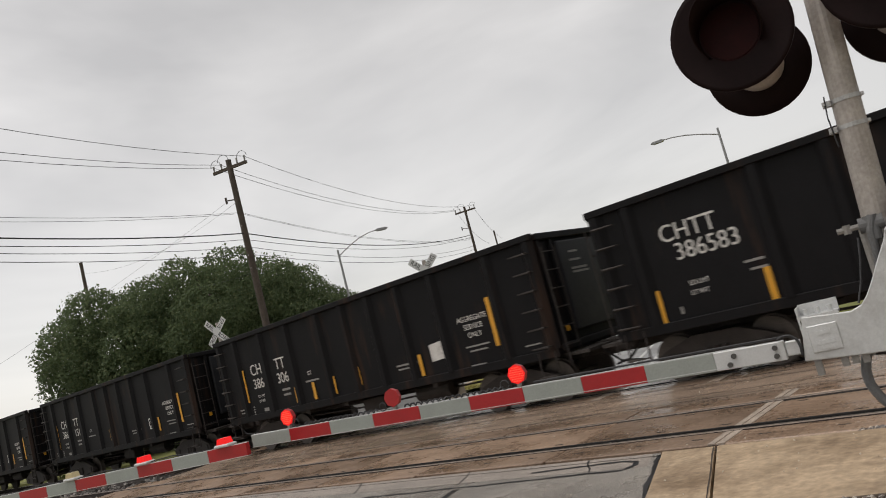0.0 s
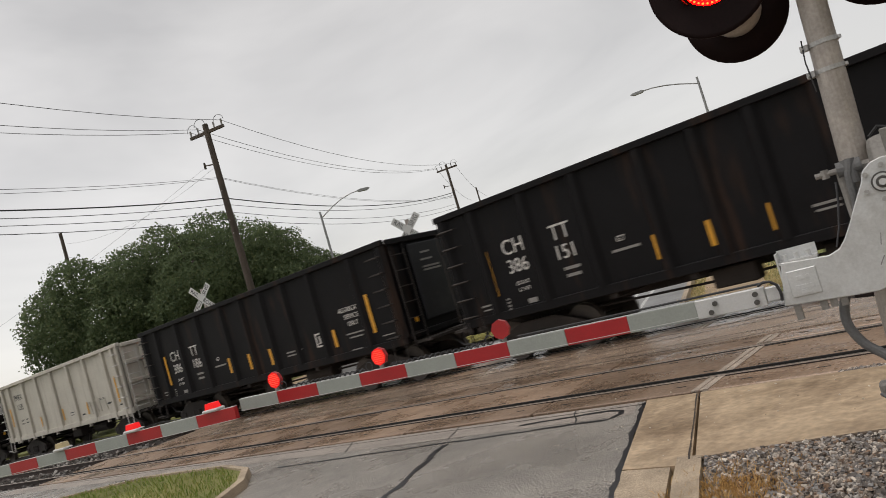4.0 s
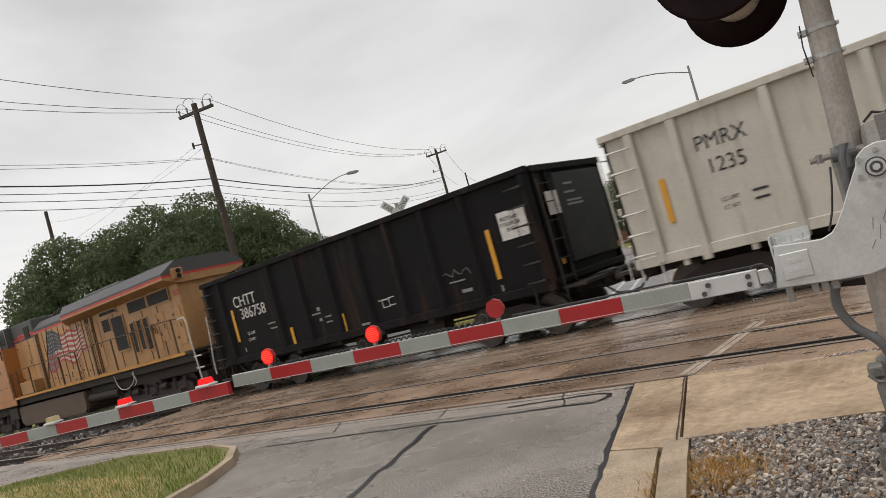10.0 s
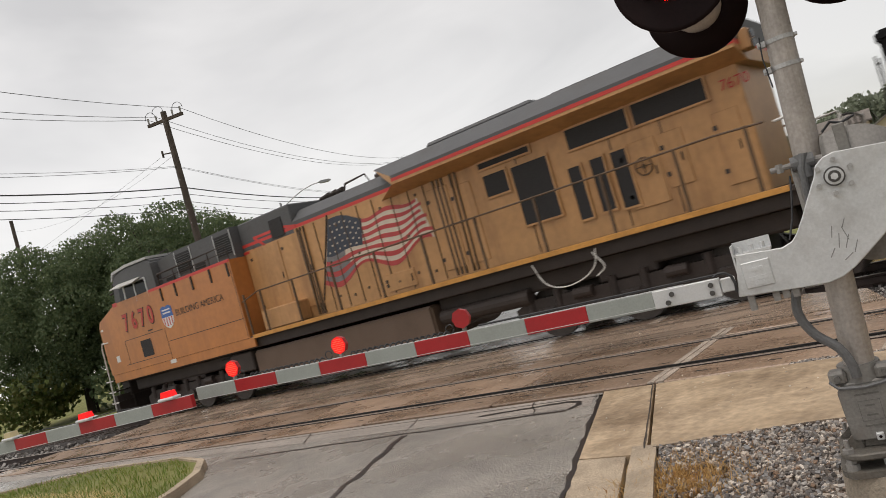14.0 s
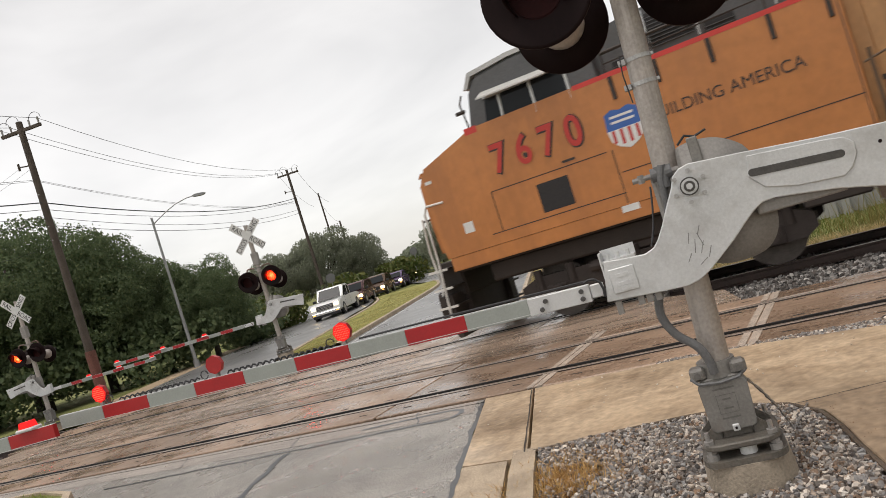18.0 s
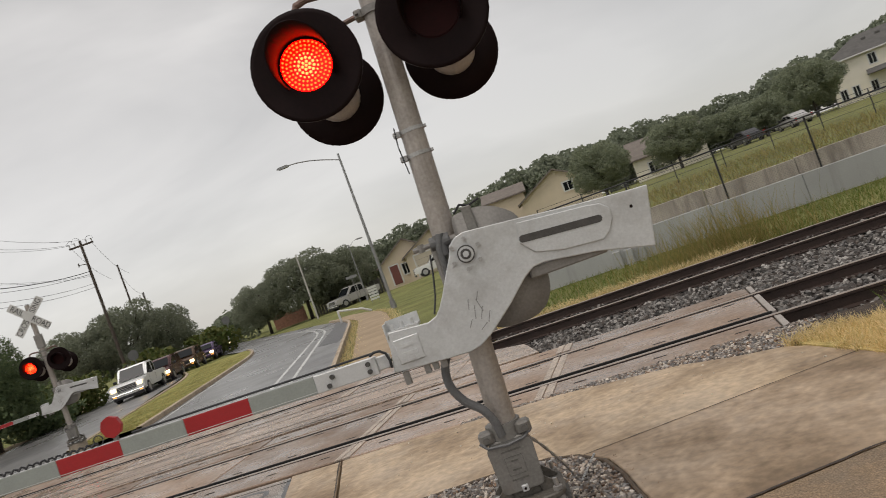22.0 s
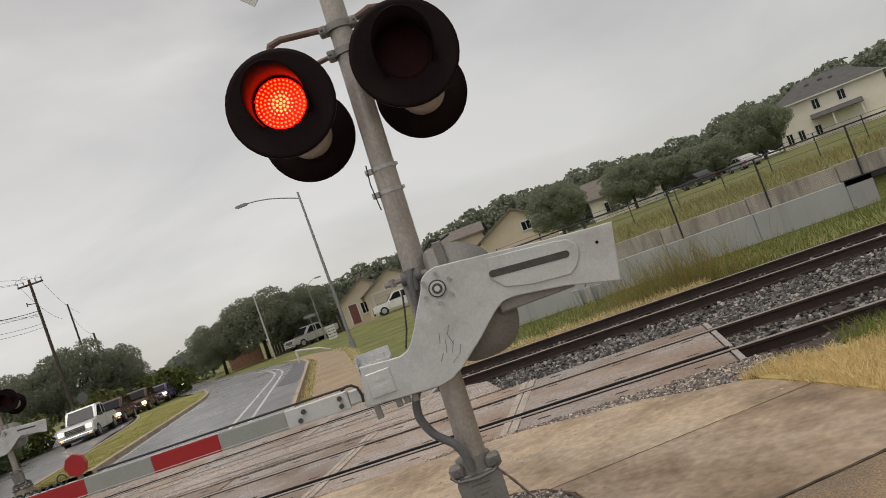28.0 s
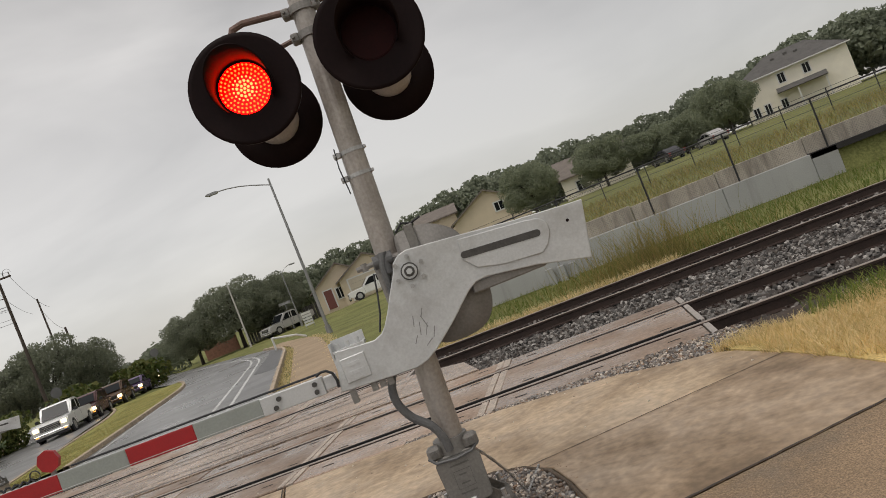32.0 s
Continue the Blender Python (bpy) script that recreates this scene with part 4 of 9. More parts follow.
def mast_common(g, top, light_z, sx=1, lean=0.0, r=0.08, lit=(True, False), rear=True, spread=0.39, disc_y=-0.25):
    b = bm_new()
    rod(b, (-0.06 if lean else 0, 0, 0.55), (mast_x(top) if lean else 0, 0, top), r, r * 0.84, seg=24)
    part("mast", b, galv, g, "grey metal mast", smooth=False)
    mx = mast_x(light_z + 0.2) if lean else 0.0
    for z in (light_z + 0.36, light_z + 0.20):
        b = bm_new()
        rod(b, (mx, 0, z - 0.022), (mx, 0, z + 0.022), r + 0.008, seg=20)
        for s in (-1, 1):
            box(b, mx + s * 0.098 - 0.026, -0.055, z - 0.028, mx + s * 0.098 + 0.026, 0.035, z + 0.028, bevel=0.008)
            rod(b, (mx + s * 0.105, -0.085, z), (mx + s * 0.105, 0.06, z), 0.010, seg=6)
        part("clamp", b, gear_grey, g)
    for s in (-1, 1):
        b = bm_new()
        tube(b, [(mx + s * 0.07, -0.03, light_z + 0.36), (mx + s * 0.14, -0.03, light_z + 0.375), (s * (spread - 0.10), -0.03, light_z + 0.40), (s * (spread - 0.03), -0.03, light_z + 0.385), (s * spread, -0.02, light_z + 0.33), (s * spread, 0.0, light_z + 0.05)], 0.021, seg=10)
        tube(b, [(mx + s * 0.07, -0.03, light_z + 0.20), (s * (spread - 0.16), -0.03, light_z + 0.17), (s * (spread - 0.04), -0.02, light_z + 0.08)], 0.016, seg=8)
        part("light_bracket", b, bracket_brown, g, "bent pipe bracket for the lights")
    out = []
    for s, on in zip((-1, 1), lit):
        out.append(light_head(g, pose(s * spread, disc_y, light_z - (0.034 if lean and s < 0 else 0.0)), on))
        b = bm_new()
        rod(b, (s * spread, disc_y + 0.18, light_z), (s * spread, 0.08, light_z), 0.05, seg=12)
        part("light_mount", b, gear_grey, g)
    if rear:
        for s in (-1, 1):
            light_head(g, pose(s * spread + 0.04, 0.25, light_z - 0.137 - (0.02 if lean and s < 0 else 0.0), 0, 0, 180) @ Matrix.Diagonal((0.92, 1, 0.92, 1)), False)
    return out


def bolts_ring(g, x, y, z, rr, n, r=0.014, phase=0.0):
    for i in range(n):
        a = 2 * math.pi * i / n + phase
        b = bm_new()
        rod(b, (x + rr * math.cos(a), y - 0.020, z + rr * math.sin(a)), (x + rr * math.cos(a), y, z + rr * math.sin(a)), r, seg=6)
        part("bolt", b, bolt_steel, g)


def support_plate(g, y0, sx=1):
    """The cast gate support with its slotted counterweight arm."""
    pts = [(0.0, 1.79), (0.02, 1.845), (0.065, 1.88), (0.12, 1.892), (0.405, 1.862), (0.775, 1.818), (1.10, 1.79), (1.185, 1.785), (1.115, 1.445), (0.80, 1.525), (0.50, 1.572),
           (0.43, 1.566), (0.37, 1.530), (0.31, 1.478), (0.24, 1.415), (0.15, 1.345), (0.07, 1.285), (0.0, 1.247), (-0.07, 1.232), (-0.20, 1.238), (-0.53, 1.262),
           (-0.485, 1.495), (-0.245, 1.472), (-0.19, 1.492), (-0.155, 1.530), (-0.11, 1.60), (-0.06, 1.69)]
    if sx < 0:
        pts = [(-x, z) for x, z in pts][::-1]
    b = bm_new()
    prism(b, pts, 0.028, Matrix.Translation((0, y0, 0)))
    bmesh.ops.bevel(b, geom=list(b.edges), offset=0.005, segments=1, affect="EDGES")
    plate = part("gate_support", b, cast_alu, g, "cast aluminium gate support plate")
    # raised rounded land of the counterweight arm, with the slot
    b = bm_new()
    land = [(0.42, 1.835), (0.80, 1.795), (0.90, 1.778), (0.945, 1.735), (0.94, 1.675), (0.905, 1.615), (0.855, 1.578), (0.62, 1.600), (0.47, 1.640), (0.40, 1.72)]
    prism(b, [(sx * x, z) for x, z in (land if sx > 0 else land[::-1])], 0.012, Matrix.Translation((0, y0 - 0.018, 0)))
    bmesh.ops.bevel(b, geom=list(b.edges), offset=0.004, segments=1, affect="EDGES")
    part("counterweight_arm", b, cast_alu, plate)
    b = bm_new()
    x0, z0, x1, z1 = 0.425, 1.737, 0.865, 1.698
    t = Vector((x1 - x0, z1 - z0)).normalized()
    nrm = Vector((-t.y, t.x)) * 0.021
    pts2 = []
    for i in range(9):
        a = math.pi / 2 + math.pi * i / 8
        pts2.append((x0 + t.x * 0.021 * math.cos(a) + nrm.x * math.sin(a), z0 + t.y * 0.021 * math.cos(a) + nrm.y * math.sin(a)))
    for i in range(9):
        a = -math.pi / 2 + math.pi * i / 8
        pts2.append((x1 + t.x * 0.021 * math.cos(a) + nrm.x * math.sin(a), z1 + t.y * 0.021 * math.cos(a) + nrm.y * math.sin(a)))
    prism(b, [(sx * x, z) for x, z in (pts2 if sx > 0 else pts2[::-1])], 0.006, Matrix.Translation((0, y0 - 0.024, 0)))
    part("slot", b, bolt_dark, plate, "dark long slot")
    for hx, hz in ((1.06, 1.70),):
        b = bm_new()
        rod(b, (sx * hx, y0 - 0.0155, hz), (sx * hx, y0 - 0.010, hz), 0.010, seg=10)
        part("hole", b, signal_black_glare, plate)
    b = bm_new()
    box(b, sx * 0.40 if sx > 0 else -0.86, y0 + 0.02, 1.500, 0.86 if sx > 0 else -0.40, y0 + 0.07, 1.565, bevel=0.008, m=None)
    part("counterweight", b, gear_grey, plate)
    # pivot with washers and six bolts
    px, pz = sx * 0.095, 1.768
    for r, t_, m in ((0.052, 0.020, bolt_dark), (0.044, 0.026, cast_alu), (0.031, 0.034, bolt_dark), (0.019, 0.050, cast_alu)):
        b = bm_new()
        rod(b, (px, y0 - 0.012 - t_, pz), (px, y0, pz), r, seg=20 if r > 0.02 else 6)
        part("pivot", b, m, plate)
    bolts_ring(plate, px, y0 - 0.012, pz, 0.088, 6, phase=0.35)
    # butt block of the arm, with an embossed panel whose maker's mark cannot be read
    b = bm_new()
    cx_ = -0.40 * sx
    box(b, min(cx_ - 0.075, cx_ + 0.075), y0 - 0.022, 1.295, max(cx_ - 0.075, cx_ + 0.075), y0 - 0.012, 1.440, bevel=0.004)
    part("embossed_panel", b, cast_alu, plate)
    for k, (w, zz) in enumerate(((0.07, 1.395), (0.09, 1.345), (0.05, 1.318))):
        b = bm_new()
        box(b, cx_ - w / 2, y0 - 0.026, zz - 0.008, cx_ + w / 2, y0 - 0.020, zz + 0.012)
        part("embossed_bar", b, cast_alu, plate)
    b = bm_new()
    box(b, min(sx * -0.50, sx * -0.30), y0 - 0.01, 1.48, max(sx * -0.50, sx * -0.30), y0 + 0.11, 1.495)
    box(b, min(sx * -0.50, sx * -0.30), y0 + 0.10, 1.49, max(sx * -0.50, sx * -0.30), y0 + 0.112, 1.555)
    box(b, min(sx * -0.505, sx * -0.495), y0 - 0.012, 1.27, max(sx * -0.505, sx * -0.495), y0 + 0.11, 1.545)
    for k in (-0.46, -0.40, -0.34):
        rod(b, (sx * k, y0 + 0.03, 1.49), (sx * k, y0 + 0.03, 1.53), 0.014, seg=8)
    part("arm_clevis", b, cast_alu, plate, "open clevis box with small fittings")
    for k, dz in ((-0.49, 0.075), (-0.36, 0.05), (-0.31, 0.045), (-0.26, 0.05)):
        b = bm_new()
        box(b, min(sx * k, sx * (k + 0.035)), y0 + 0.01, 1.245 - dz, max(sx * k, sx * (k + 0.035)), y0 + 0.05, 1.25)
        part("shear_fitting", b, gear_grey, plate)
    # scribbled scratches on the plate, too faint to read
    for k, (sxp, szp, dx, dz) in enumerate(((0.02, 1.40, 0.012, 0.05), (0.05, 1.39, 0.02, 0.045), (0.075, 1.43, -0.012, 0.05), (0.0, 1.46, 0.01, 0.04), (0.085, 1.36, 0.018, 0.04), (-0.03, 1.36, 0.02, 0.03), (0.03, 1.33, 0.03, 0.02), (0.06, 1.50, 0.015, 0.03))):
        b = bm_new()
        rod(b, (sx * sxp, y0 - 0.0145, szp), (sx * (sxp + 1.5 * dx), y0 - 0.0145, szp + 1.5 * dz), 0.0021, seg=4)
        part("scratch_mark", b, scratch_grey, plate)
    return plate


def gearbox(g, sx=1):
    b = bm_new()
    pts = [(0.06, 1.98), (0.12, 2.01), (0.27, 2.005), (0.38, 1.95), (0.46, 1.87), (0.50, 1.62), (0.50, 1.44), (0.44, 1.33), (0.34, 1.28), (0.14, 1.28), (0.08, 1.34)]
    for _ in range(2):
        pts = [q_ for (xa, za), (xb, zb) in zip(pts, pts[1:] + pts[:1]) for q_ in ((xa * 0.75 + xb * 0.25, za * 0.75 + zb * 0.25), (xa * 0.25 + xb * 0.75, za * 0.25 + zb * 0.75))]
    pts = [(sx * x, z) for x, z in (pts if sx > 0 else pts[::-1])]
    prism(b, pts, 0.30, Matrix.Translation((0, 0.0, 0)))
    bmesh.ops.bevel(b, geom=[e for e in b.edges if abs(e.verts[0].co.y - e.verts[1].co.y) < 0.01], offset=0.014, segments=2, affect="EDGES")
    gb = part("gate_mechanism", b, gear_grey, g, "grey cast gate mechanism housing", smooth=True)
    b = bm_new()
    box(b, min(sx * 0.15, sx * 0.21), -0.17, 1.86, max(sx * 0.15, sx * 0.21), -0.14, 2.03, bevel=0.006)
    part("hasp", b, base_grey, gb)
    b = bm_new()
    tube(b, [(sx * 0.10, -0.10, 2.01), (sx * 0.15, -0.11, 2.05), (sx * 0.20, -0.10, 2.03), (sx * 0.27, -0.10, 2.05)], 0.007, seg=6)
    part("padlock_wire", b, rubber, gb)
    b = bm_new()
    box(b, -0.10, -0.10, 1.52, 0.12, 0.02, 1.90, bevel=0.02)
    part("mast_saddle", b, gear_grey, gb)


def base_and_foundation(g, x0=-0.06):
    # box behind a broad cover with rounded corners, drawn in a little towards its foot
    def rounded_plate(w0, w1, z0, z1, r):
        pts = []
        for cx_, cz_, a0 in ((w1 - r, z1 - r, 0), (-w1 + r, z1 - r, 90), (-w0 + r, z0 + r, 180), (w0 - r, z0 + r, 270)):
            pts += [(cx_ + r * math.cos(radians(a0 + 22.5 * i)), cz_ + r * math.sin(radians(a0 + 22.5 * i))) for i in range(5)]
        return pts
    b = bm_new()
    prism(b, rounded_plate(0.112, 0.122, 0.345, 0.662, 0.03), 0.22, Matrix.Translation((x0, 0.0, 0)))
    bmesh.ops.bevel(b, geom=[e for e in b.edges if abs(e.verts[0].co.y - e.verts[1].co.y) < 0.01], offset=0.008, segments=1, affect="EDGES")
    jb = part("junction_base", b, base_grey, g, "grey cast junction box base")
    b = bm_new()
    prism(b, rounded_plate(0.128, 0.138, 0.350, 0.648, 0.034), 0.022, Matrix.Translation((x0, -0.120, 0)))
    bmesh.ops.bevel(b, geom=[e for e in b.edges if abs(e.verts[0].co.y - e.verts[1].co.y) < 0.01], offset=0.006, segments=2, affect="EDGES")
    part("cover_plate", b, base_grey, jb, "flat rounded cover")
    for w, zz in ((0.12, 0.598), (0.045, 0.535), (0.055, 0.482), (0.10, 0.425)):
        b = bm_new()
        box(b, x0 - w / 2, -0.1335, zz - 0.005, x0 + w / 2, -0.130, zz + 0.005)
        part("embossed_bar", b, gear_dark, jb)
    b = bm_new()
    for xa, xb, za, zb in ((-0.055, 0.055, 0.560, 0.563), (-0.055, 0.055, 0.452, 0.455), (-0.055, -0.052, 0.452, 0.563), (0.052, 0.055, 0.452, 0.563)):
        box(b, x0 + xa, -0.133, za, x0 + xb, -0.130, zb)
    part("embossed_frame", b, gear_dark, jb)
    b = bm_new()
    box(b, x0 - 0.012, -0.150, 0.345, x0 + 0.026, -0.12, 0.385, bevel=0.004)
    part("latch", b, cast_alu, jb)
    b = bm_new()
    rod(b, (x0 + 0.007, -0.154, 0.365), (x0 + 0.007, -0.149, 0.365), 0.008, seg=10)
    part("latch_hole", b, signal_black_glare, jb)
    # split clamp round the mast
    b = bm_new()
    rod(b, (x0, 0, 0.655), (x0, 0, 0.745), 0.118, 0.108, seg=24)
    cl = part("mast_clamp", b, base_grey, jb)
    for s in (-1, 1):
        b = bm_new()
        box(b, x0 + s * 0.115 - 0.045, -0.115, 0.655, x0 + s * 0.115 + 0.045, -0.02, 0.735, bevel=0.016)
        part("clamp_ear", b, base_grey, cl)
        b = bm_new()
        rod(b, (x0 + s * 0.118, -0.138, 0.695), (x0 + s * 0.118, -0.10, 0.695), 0.019, seg=12)
        part("clamp_bolt", b, gear_dark, cl)
    b = bm_new()
    tube(b, [(x0 - 0.16, -0.10, 0.68), (x0 - 0.12, -0.13, 0.645), (x0 + 0.0, -0.14, 0.635), (x0 + 0.10, -0.13, 0.645), (x0 + 0.15, -0.10, 0.675)], 0.010, seg=6)
    part("clamp_band", b, conduit_grey, jb)
    # rounded flange on four anchor bolts, open below
    rounded = [(x0 + 0.01 + sx_ * (0.115 + 0.105 * math.cos(a)), sy_ * (0.115 + 0.105 * math.sin(a))) for sx_, sy_, turn_ in ((1, 1, 0), (-1, 1, 1), (-1, -1, 0), (1, -1, 1)) for a in [math.pi / 2 * ((5 - i) if turn_ else i) / 5 for i in range(6)]]
    b = bm_new()
    slab(b, rounded, 0.268, 0.305)
    bmesh.ops.bevel(b, geom=list(b.edges), offset=0.008, segments=1, affect="EDGES")
    fl = part("base_flange", b, flange_dark, g, "bolted cast base flange")
    b = bm_new()
    prism(b, [(-0.075, 0.36), (0.085, 0.36), (0.095, 0.30), (-0.085, 0.30)], 0.20, Matrix.Translation((x0, 0, 0)))
    bmesh.ops.bevel(b, geom=list(b.edges), offset=0.008, segments=1, affect="EDGES")
    part("flange_neck", b, flange_dark, fl)
    for s in (-1, 1):
        for y in (-0.10, 0.10):
            b = bm_new()
            prism(b, [(0.005 + s * 0.09, 0.302), (0.005 + s * 0.20, 0.302), (0.005 + s * 0.20, 0.318), (0.005 + s * 0.10, 0.41)][::s], 0.016, Matrix.Translation((x0, y, 0)))
            part("gusset", b, flange_dark, fl)
    for bx in (-0.165, 0.185):
        for by in (-0.165, 0.165):
            b = bm_new()
            rod(b, (x0 + bx, by, 0.16), (x0 + bx, by, 0.375), 0.014, seg=8)
            an = part("anchor_bolt", b, bolt_steel, fl)
            for zn in (0.305, 0.248):
                b = bm_new()
                rod(b, (x0 + bx, by, zn), (x0 + bx, by, zn + 0.022), 0.030, seg=6)
                part("nut", b, gear_grey, an)
            b = bm_new()
            rod(b, (x0 + bx, by, 0.17), (x0 + bx, by, 0.246), 0.036, seg=10)
            part("spacer", b, gear_grey, an)
    b = bm_new()
    slab(b, [(x0 + 0.01 + (x - x0 - 0.01) * 1.07, y * 1.07) for x, y in rounded], 0.178, 0.212)
    part("levelling_plate", b, flange_dark, fl)
    b = bm_new()
    rod(b, (x0 + 0.035, -0.135, 0.212), (x0 + 0.035, -0.135, 0.262), 0.048, seg=16)
    part("drain_cap", b, sign_white, fl, "round white plastic cap")
    b = bm_new()
    rod(b, (x0 + 0.01, 0, -0.2), (x0 + 0.01, 0, 0.178), 0.275, 0.245, seg=28)
    part("foundation", b, concrete_base, g, "rough stained concrete foundation block")


# the near signal
GATE_AT = pose(0.14, -0.19, 0, 0, 0, 11.5)
gate = thing("crossing_signal", GATE_AT, "grey crossing signal with flashing red lights and lowered striped gate", "crossing signal", "gated crossing signals")
led_left, led_right = mast_common(gate, 4.9, 3.13, lean=0.075, lit=(False, True))
crossbuck(gate, 4.265)
for z in (2.575, 2.425):
    b = bm_new()
    xo = mast_x(z)
    rod(b, (xo, 0, z - 0.012), (xo, 0, z + 0.012), 0.079, seg=24)
    box(b, xo - 0.118, -0.03, z - 0.018, xo - 0.072, 0.0, z + 0.018, bevel=0.004)
    rod(b, (xo - 0.108, -0.045, z), (xo - 0.108, 0.012, z), 0.008, seg=6)
    box(b, xo + 0.074, -0.02, z - 0.010, xo + 0.092, 0.0, z + 0.010, bevel=0.003)
    part("pipe_band", b, bolt_steel, gate, "thin metal band with a lug")
b = bm_new()
tube(b, [(-0.060, -0.03, 2.62), (-0.072, -0.04, 2.50), (-0.064, -0.03, 2.33)], 0.004, seg=6)
part("cable_tie", b, rubber, gate)
gearbox(gate)
plate = support_plate(gate, -0.22)
base_and_foundation(gate)
b = bm_new()
tube(b, [(-0.02, -0.12, 1.93), (-0.045, -0.125, 1.85), (-0.05, -0.12, 1.70), (-0.08, -0.11, 1.55)], 0.020, seg=10)
part("conduit", b, conduit_grey, gate, "short grey conduit beside the mechanism")
b = bm_new()
tube(b, smooth_path([(-0.18, -0.03, 1.30), (-0.25, -0.08, 1.20), (-0.27, -0.10, 1.08), (-0.22, -0.11, 0.96), (-0.13, -0.12, 0.87), (-0.09, -0.12, 0.78), (-0.08, -0.11, 0.69)]), 0.026, seg=12)
part("conduit", b, conduit_grey, gate, "bent grey flexible conduit")
b = bm_new()
rod(b, (-0.09, -0.09, 1.885), (0.03, -0.09, 1.885), 0.042, seg=14)
rod(b, (-0.03, -0.10, 1.80), (-0.03, -0.10, 1.93), 0.036, seg=14)
part("conduit_elbow", b, conduit_grey, gate)
b = bm_new()
tube(b, [(-0.11, -0.13, 1.83), (-0.13, -0.15, 1.72), (-0.16, -0.16, 1.60), (-0.20, -0.18, 1.50)], 0.006, seg=6)
part("thin_cable", b, rubber, gate)
b = bm_new()
rod(b, (-0.20, -0.08, 1.885), (-0.08, -0.08, 1.885), 0.016, seg=8)
rod(b, (-0.15, -0.08, 1.86), (-0.15, -0.08, 1.91), 0.022, seg=6)
part("pipe_clamp", b, gear_grey, gate)
# chain from the base to the ground
b = bm_new()
pts = [(0.05, -0.10, 0.66), (0.13, -0.02, 0.52), (0.20, 0.10, 0.36), (0.25, 0.28, 0.18), (0.27, 0.55, 0.06), (0.35, 0.9, 0.02), (0.43, 1.15, 0.02)]
for p, q in zip(pts, pts[1:]):
    p, q = Vector(p), Vector(q)
    k = max(2, int((q - p).length / 0.035))
    for i in range(k):
        c = p.lerp(q, (i + 0.5) / k)
        rod(b, c - (q - p).normalized() * 0.016, c + (q - p).normalized() * 0.016, 0.007 if i % 2 else 0.010, seg=5)
part("chain", b, bolt_steel, gate, "thin steel chain down to the gravel edge")
ARM_TILT = 1.7
arm = gate_arm(gate, pose(-0.605, -0.215, 1.394, 0, ARM_TILT, 0), 9)
b = bm_new()
box(b, -0.605, -0.232, 1.305, -0.525, -0.198, 1.385, bevel=0.006)
part("arm_clamp", b, arm_white, gate, "pale clamp at the butt of the arm")
b = bm_new()
tube(b, [(-0.63, -0.245, 1.405), (-0.60, -0.25, 1.418), (-0.565, -0.25, 1.415), (-0.535, -0.25, 1.39), (-0.525, -0.25, 1.345), (-0.53, -0.24, 1.30)], 0.008, seg=6)
part("arm_cable", b, rubber, gate, "black cable looped over the arm's butt")
# lamps on the arm: steady at the tip, the other two flash in turn
S0 = -0.38
arm_lamps = {}
for key, idx in (("inner", 3.05), ("mid", 5.5), ("tip", 8.0)):
    x = S0 - 0.4064 * idx
    b = bm_new()
    box(b, x - 0.012, -0.012, -0.01, x + 0.012, 0.012, 0.055)
    part("lamp_bracket", b, gear_grey, arm)
    arm_lamps[key] = shared("arm_lamp", ARM_LAMP, pose(x, -0.002, 0.088) @ Matrix.Diagonal((0.8, 1, 0.8, 1)), arm)
# coiled lamp cable on the arm's top edge
b = bm_new()
for s0, s1, coil in ((3.35, 4.4, True), (4.4, 5.3, True), (5.9, 7.6, True), (-0.9, 2.8, False)):
    n = int((s1 - s0) * (34 if coil else 6))
    pp = []
    for i in range(n + 1):
        k = i / n
        xx = S0 - 0.4064 * (s0 + (s1 - s0) * k)
        pp.append((xx, 0.012 * (math.cos(i * 1.6) if coil else 0.3), 0.014 + 0.012 * (math.sin(i * 1.6) if coil else 0.3)))
    b = bm_new()
    tube(b, pp, 0.0055 if coil else 0.007, seg=5)
    part("lamp_cable", b, rubber, arm, "coiled black lamp cable" if coil else "")
for s in (3.3, 5.75, 7.8):
    b = bm_new()
    pp = [(S0 - 0.4064 * s + 0.03 * math.cos(a), -0.01, 0.035 + 0.03 * math.sin(a)) for a in [i * 0.6 for i in range(11)]]
    tube(b, pp, 0.004, seg=5)
    part("cable_loop", b, rubber, arm)

# the near signal on the grass island, its arm reaching back to meet the first
gate_b = thing("crossing_signal", pose(-9.25, -2.62, 0.1, 0, 0, 13.0), "grey crossing signal on the grass island with lowered striped gate", "crossing signal", "gated crossing signals")
mast_common(gate_b, 4.9, 3.0, sx=-1, lit=(False, False))
gearbox(gate_b, -1)
support_plate(gate_b, -0.22, -1)
base_and_foundation(gate_b, 0.0)
arm_b = gate_arm(gate_b, pose(0.605, -0.20, 1.40, 0, 0, 180) @ pose(0, 0, 0), 11, metal=0.26, first=arm_red)
for idx, on in ((10.45, True), (8.2, True), (5.9, False)):
    shared("arm_lamp", TIP_LAMP if on else TIP_LAMP_OFF, pose(-0.26 - 0.4064 * idx, 0, 0.002) @ Matrix.Diagonal((0.78, 1, 0.8, 1)), arm_b)
b = bm_new()
tube(b, [(-0.26 - 0.4064 * k, 0.0, 0.012 + 0.01 * math.sin(k * 3)) for k in [i * 0.5 for i in range(22)]], 0.005, seg=4)
part("lamp_cable", b, rubber, arm_b)


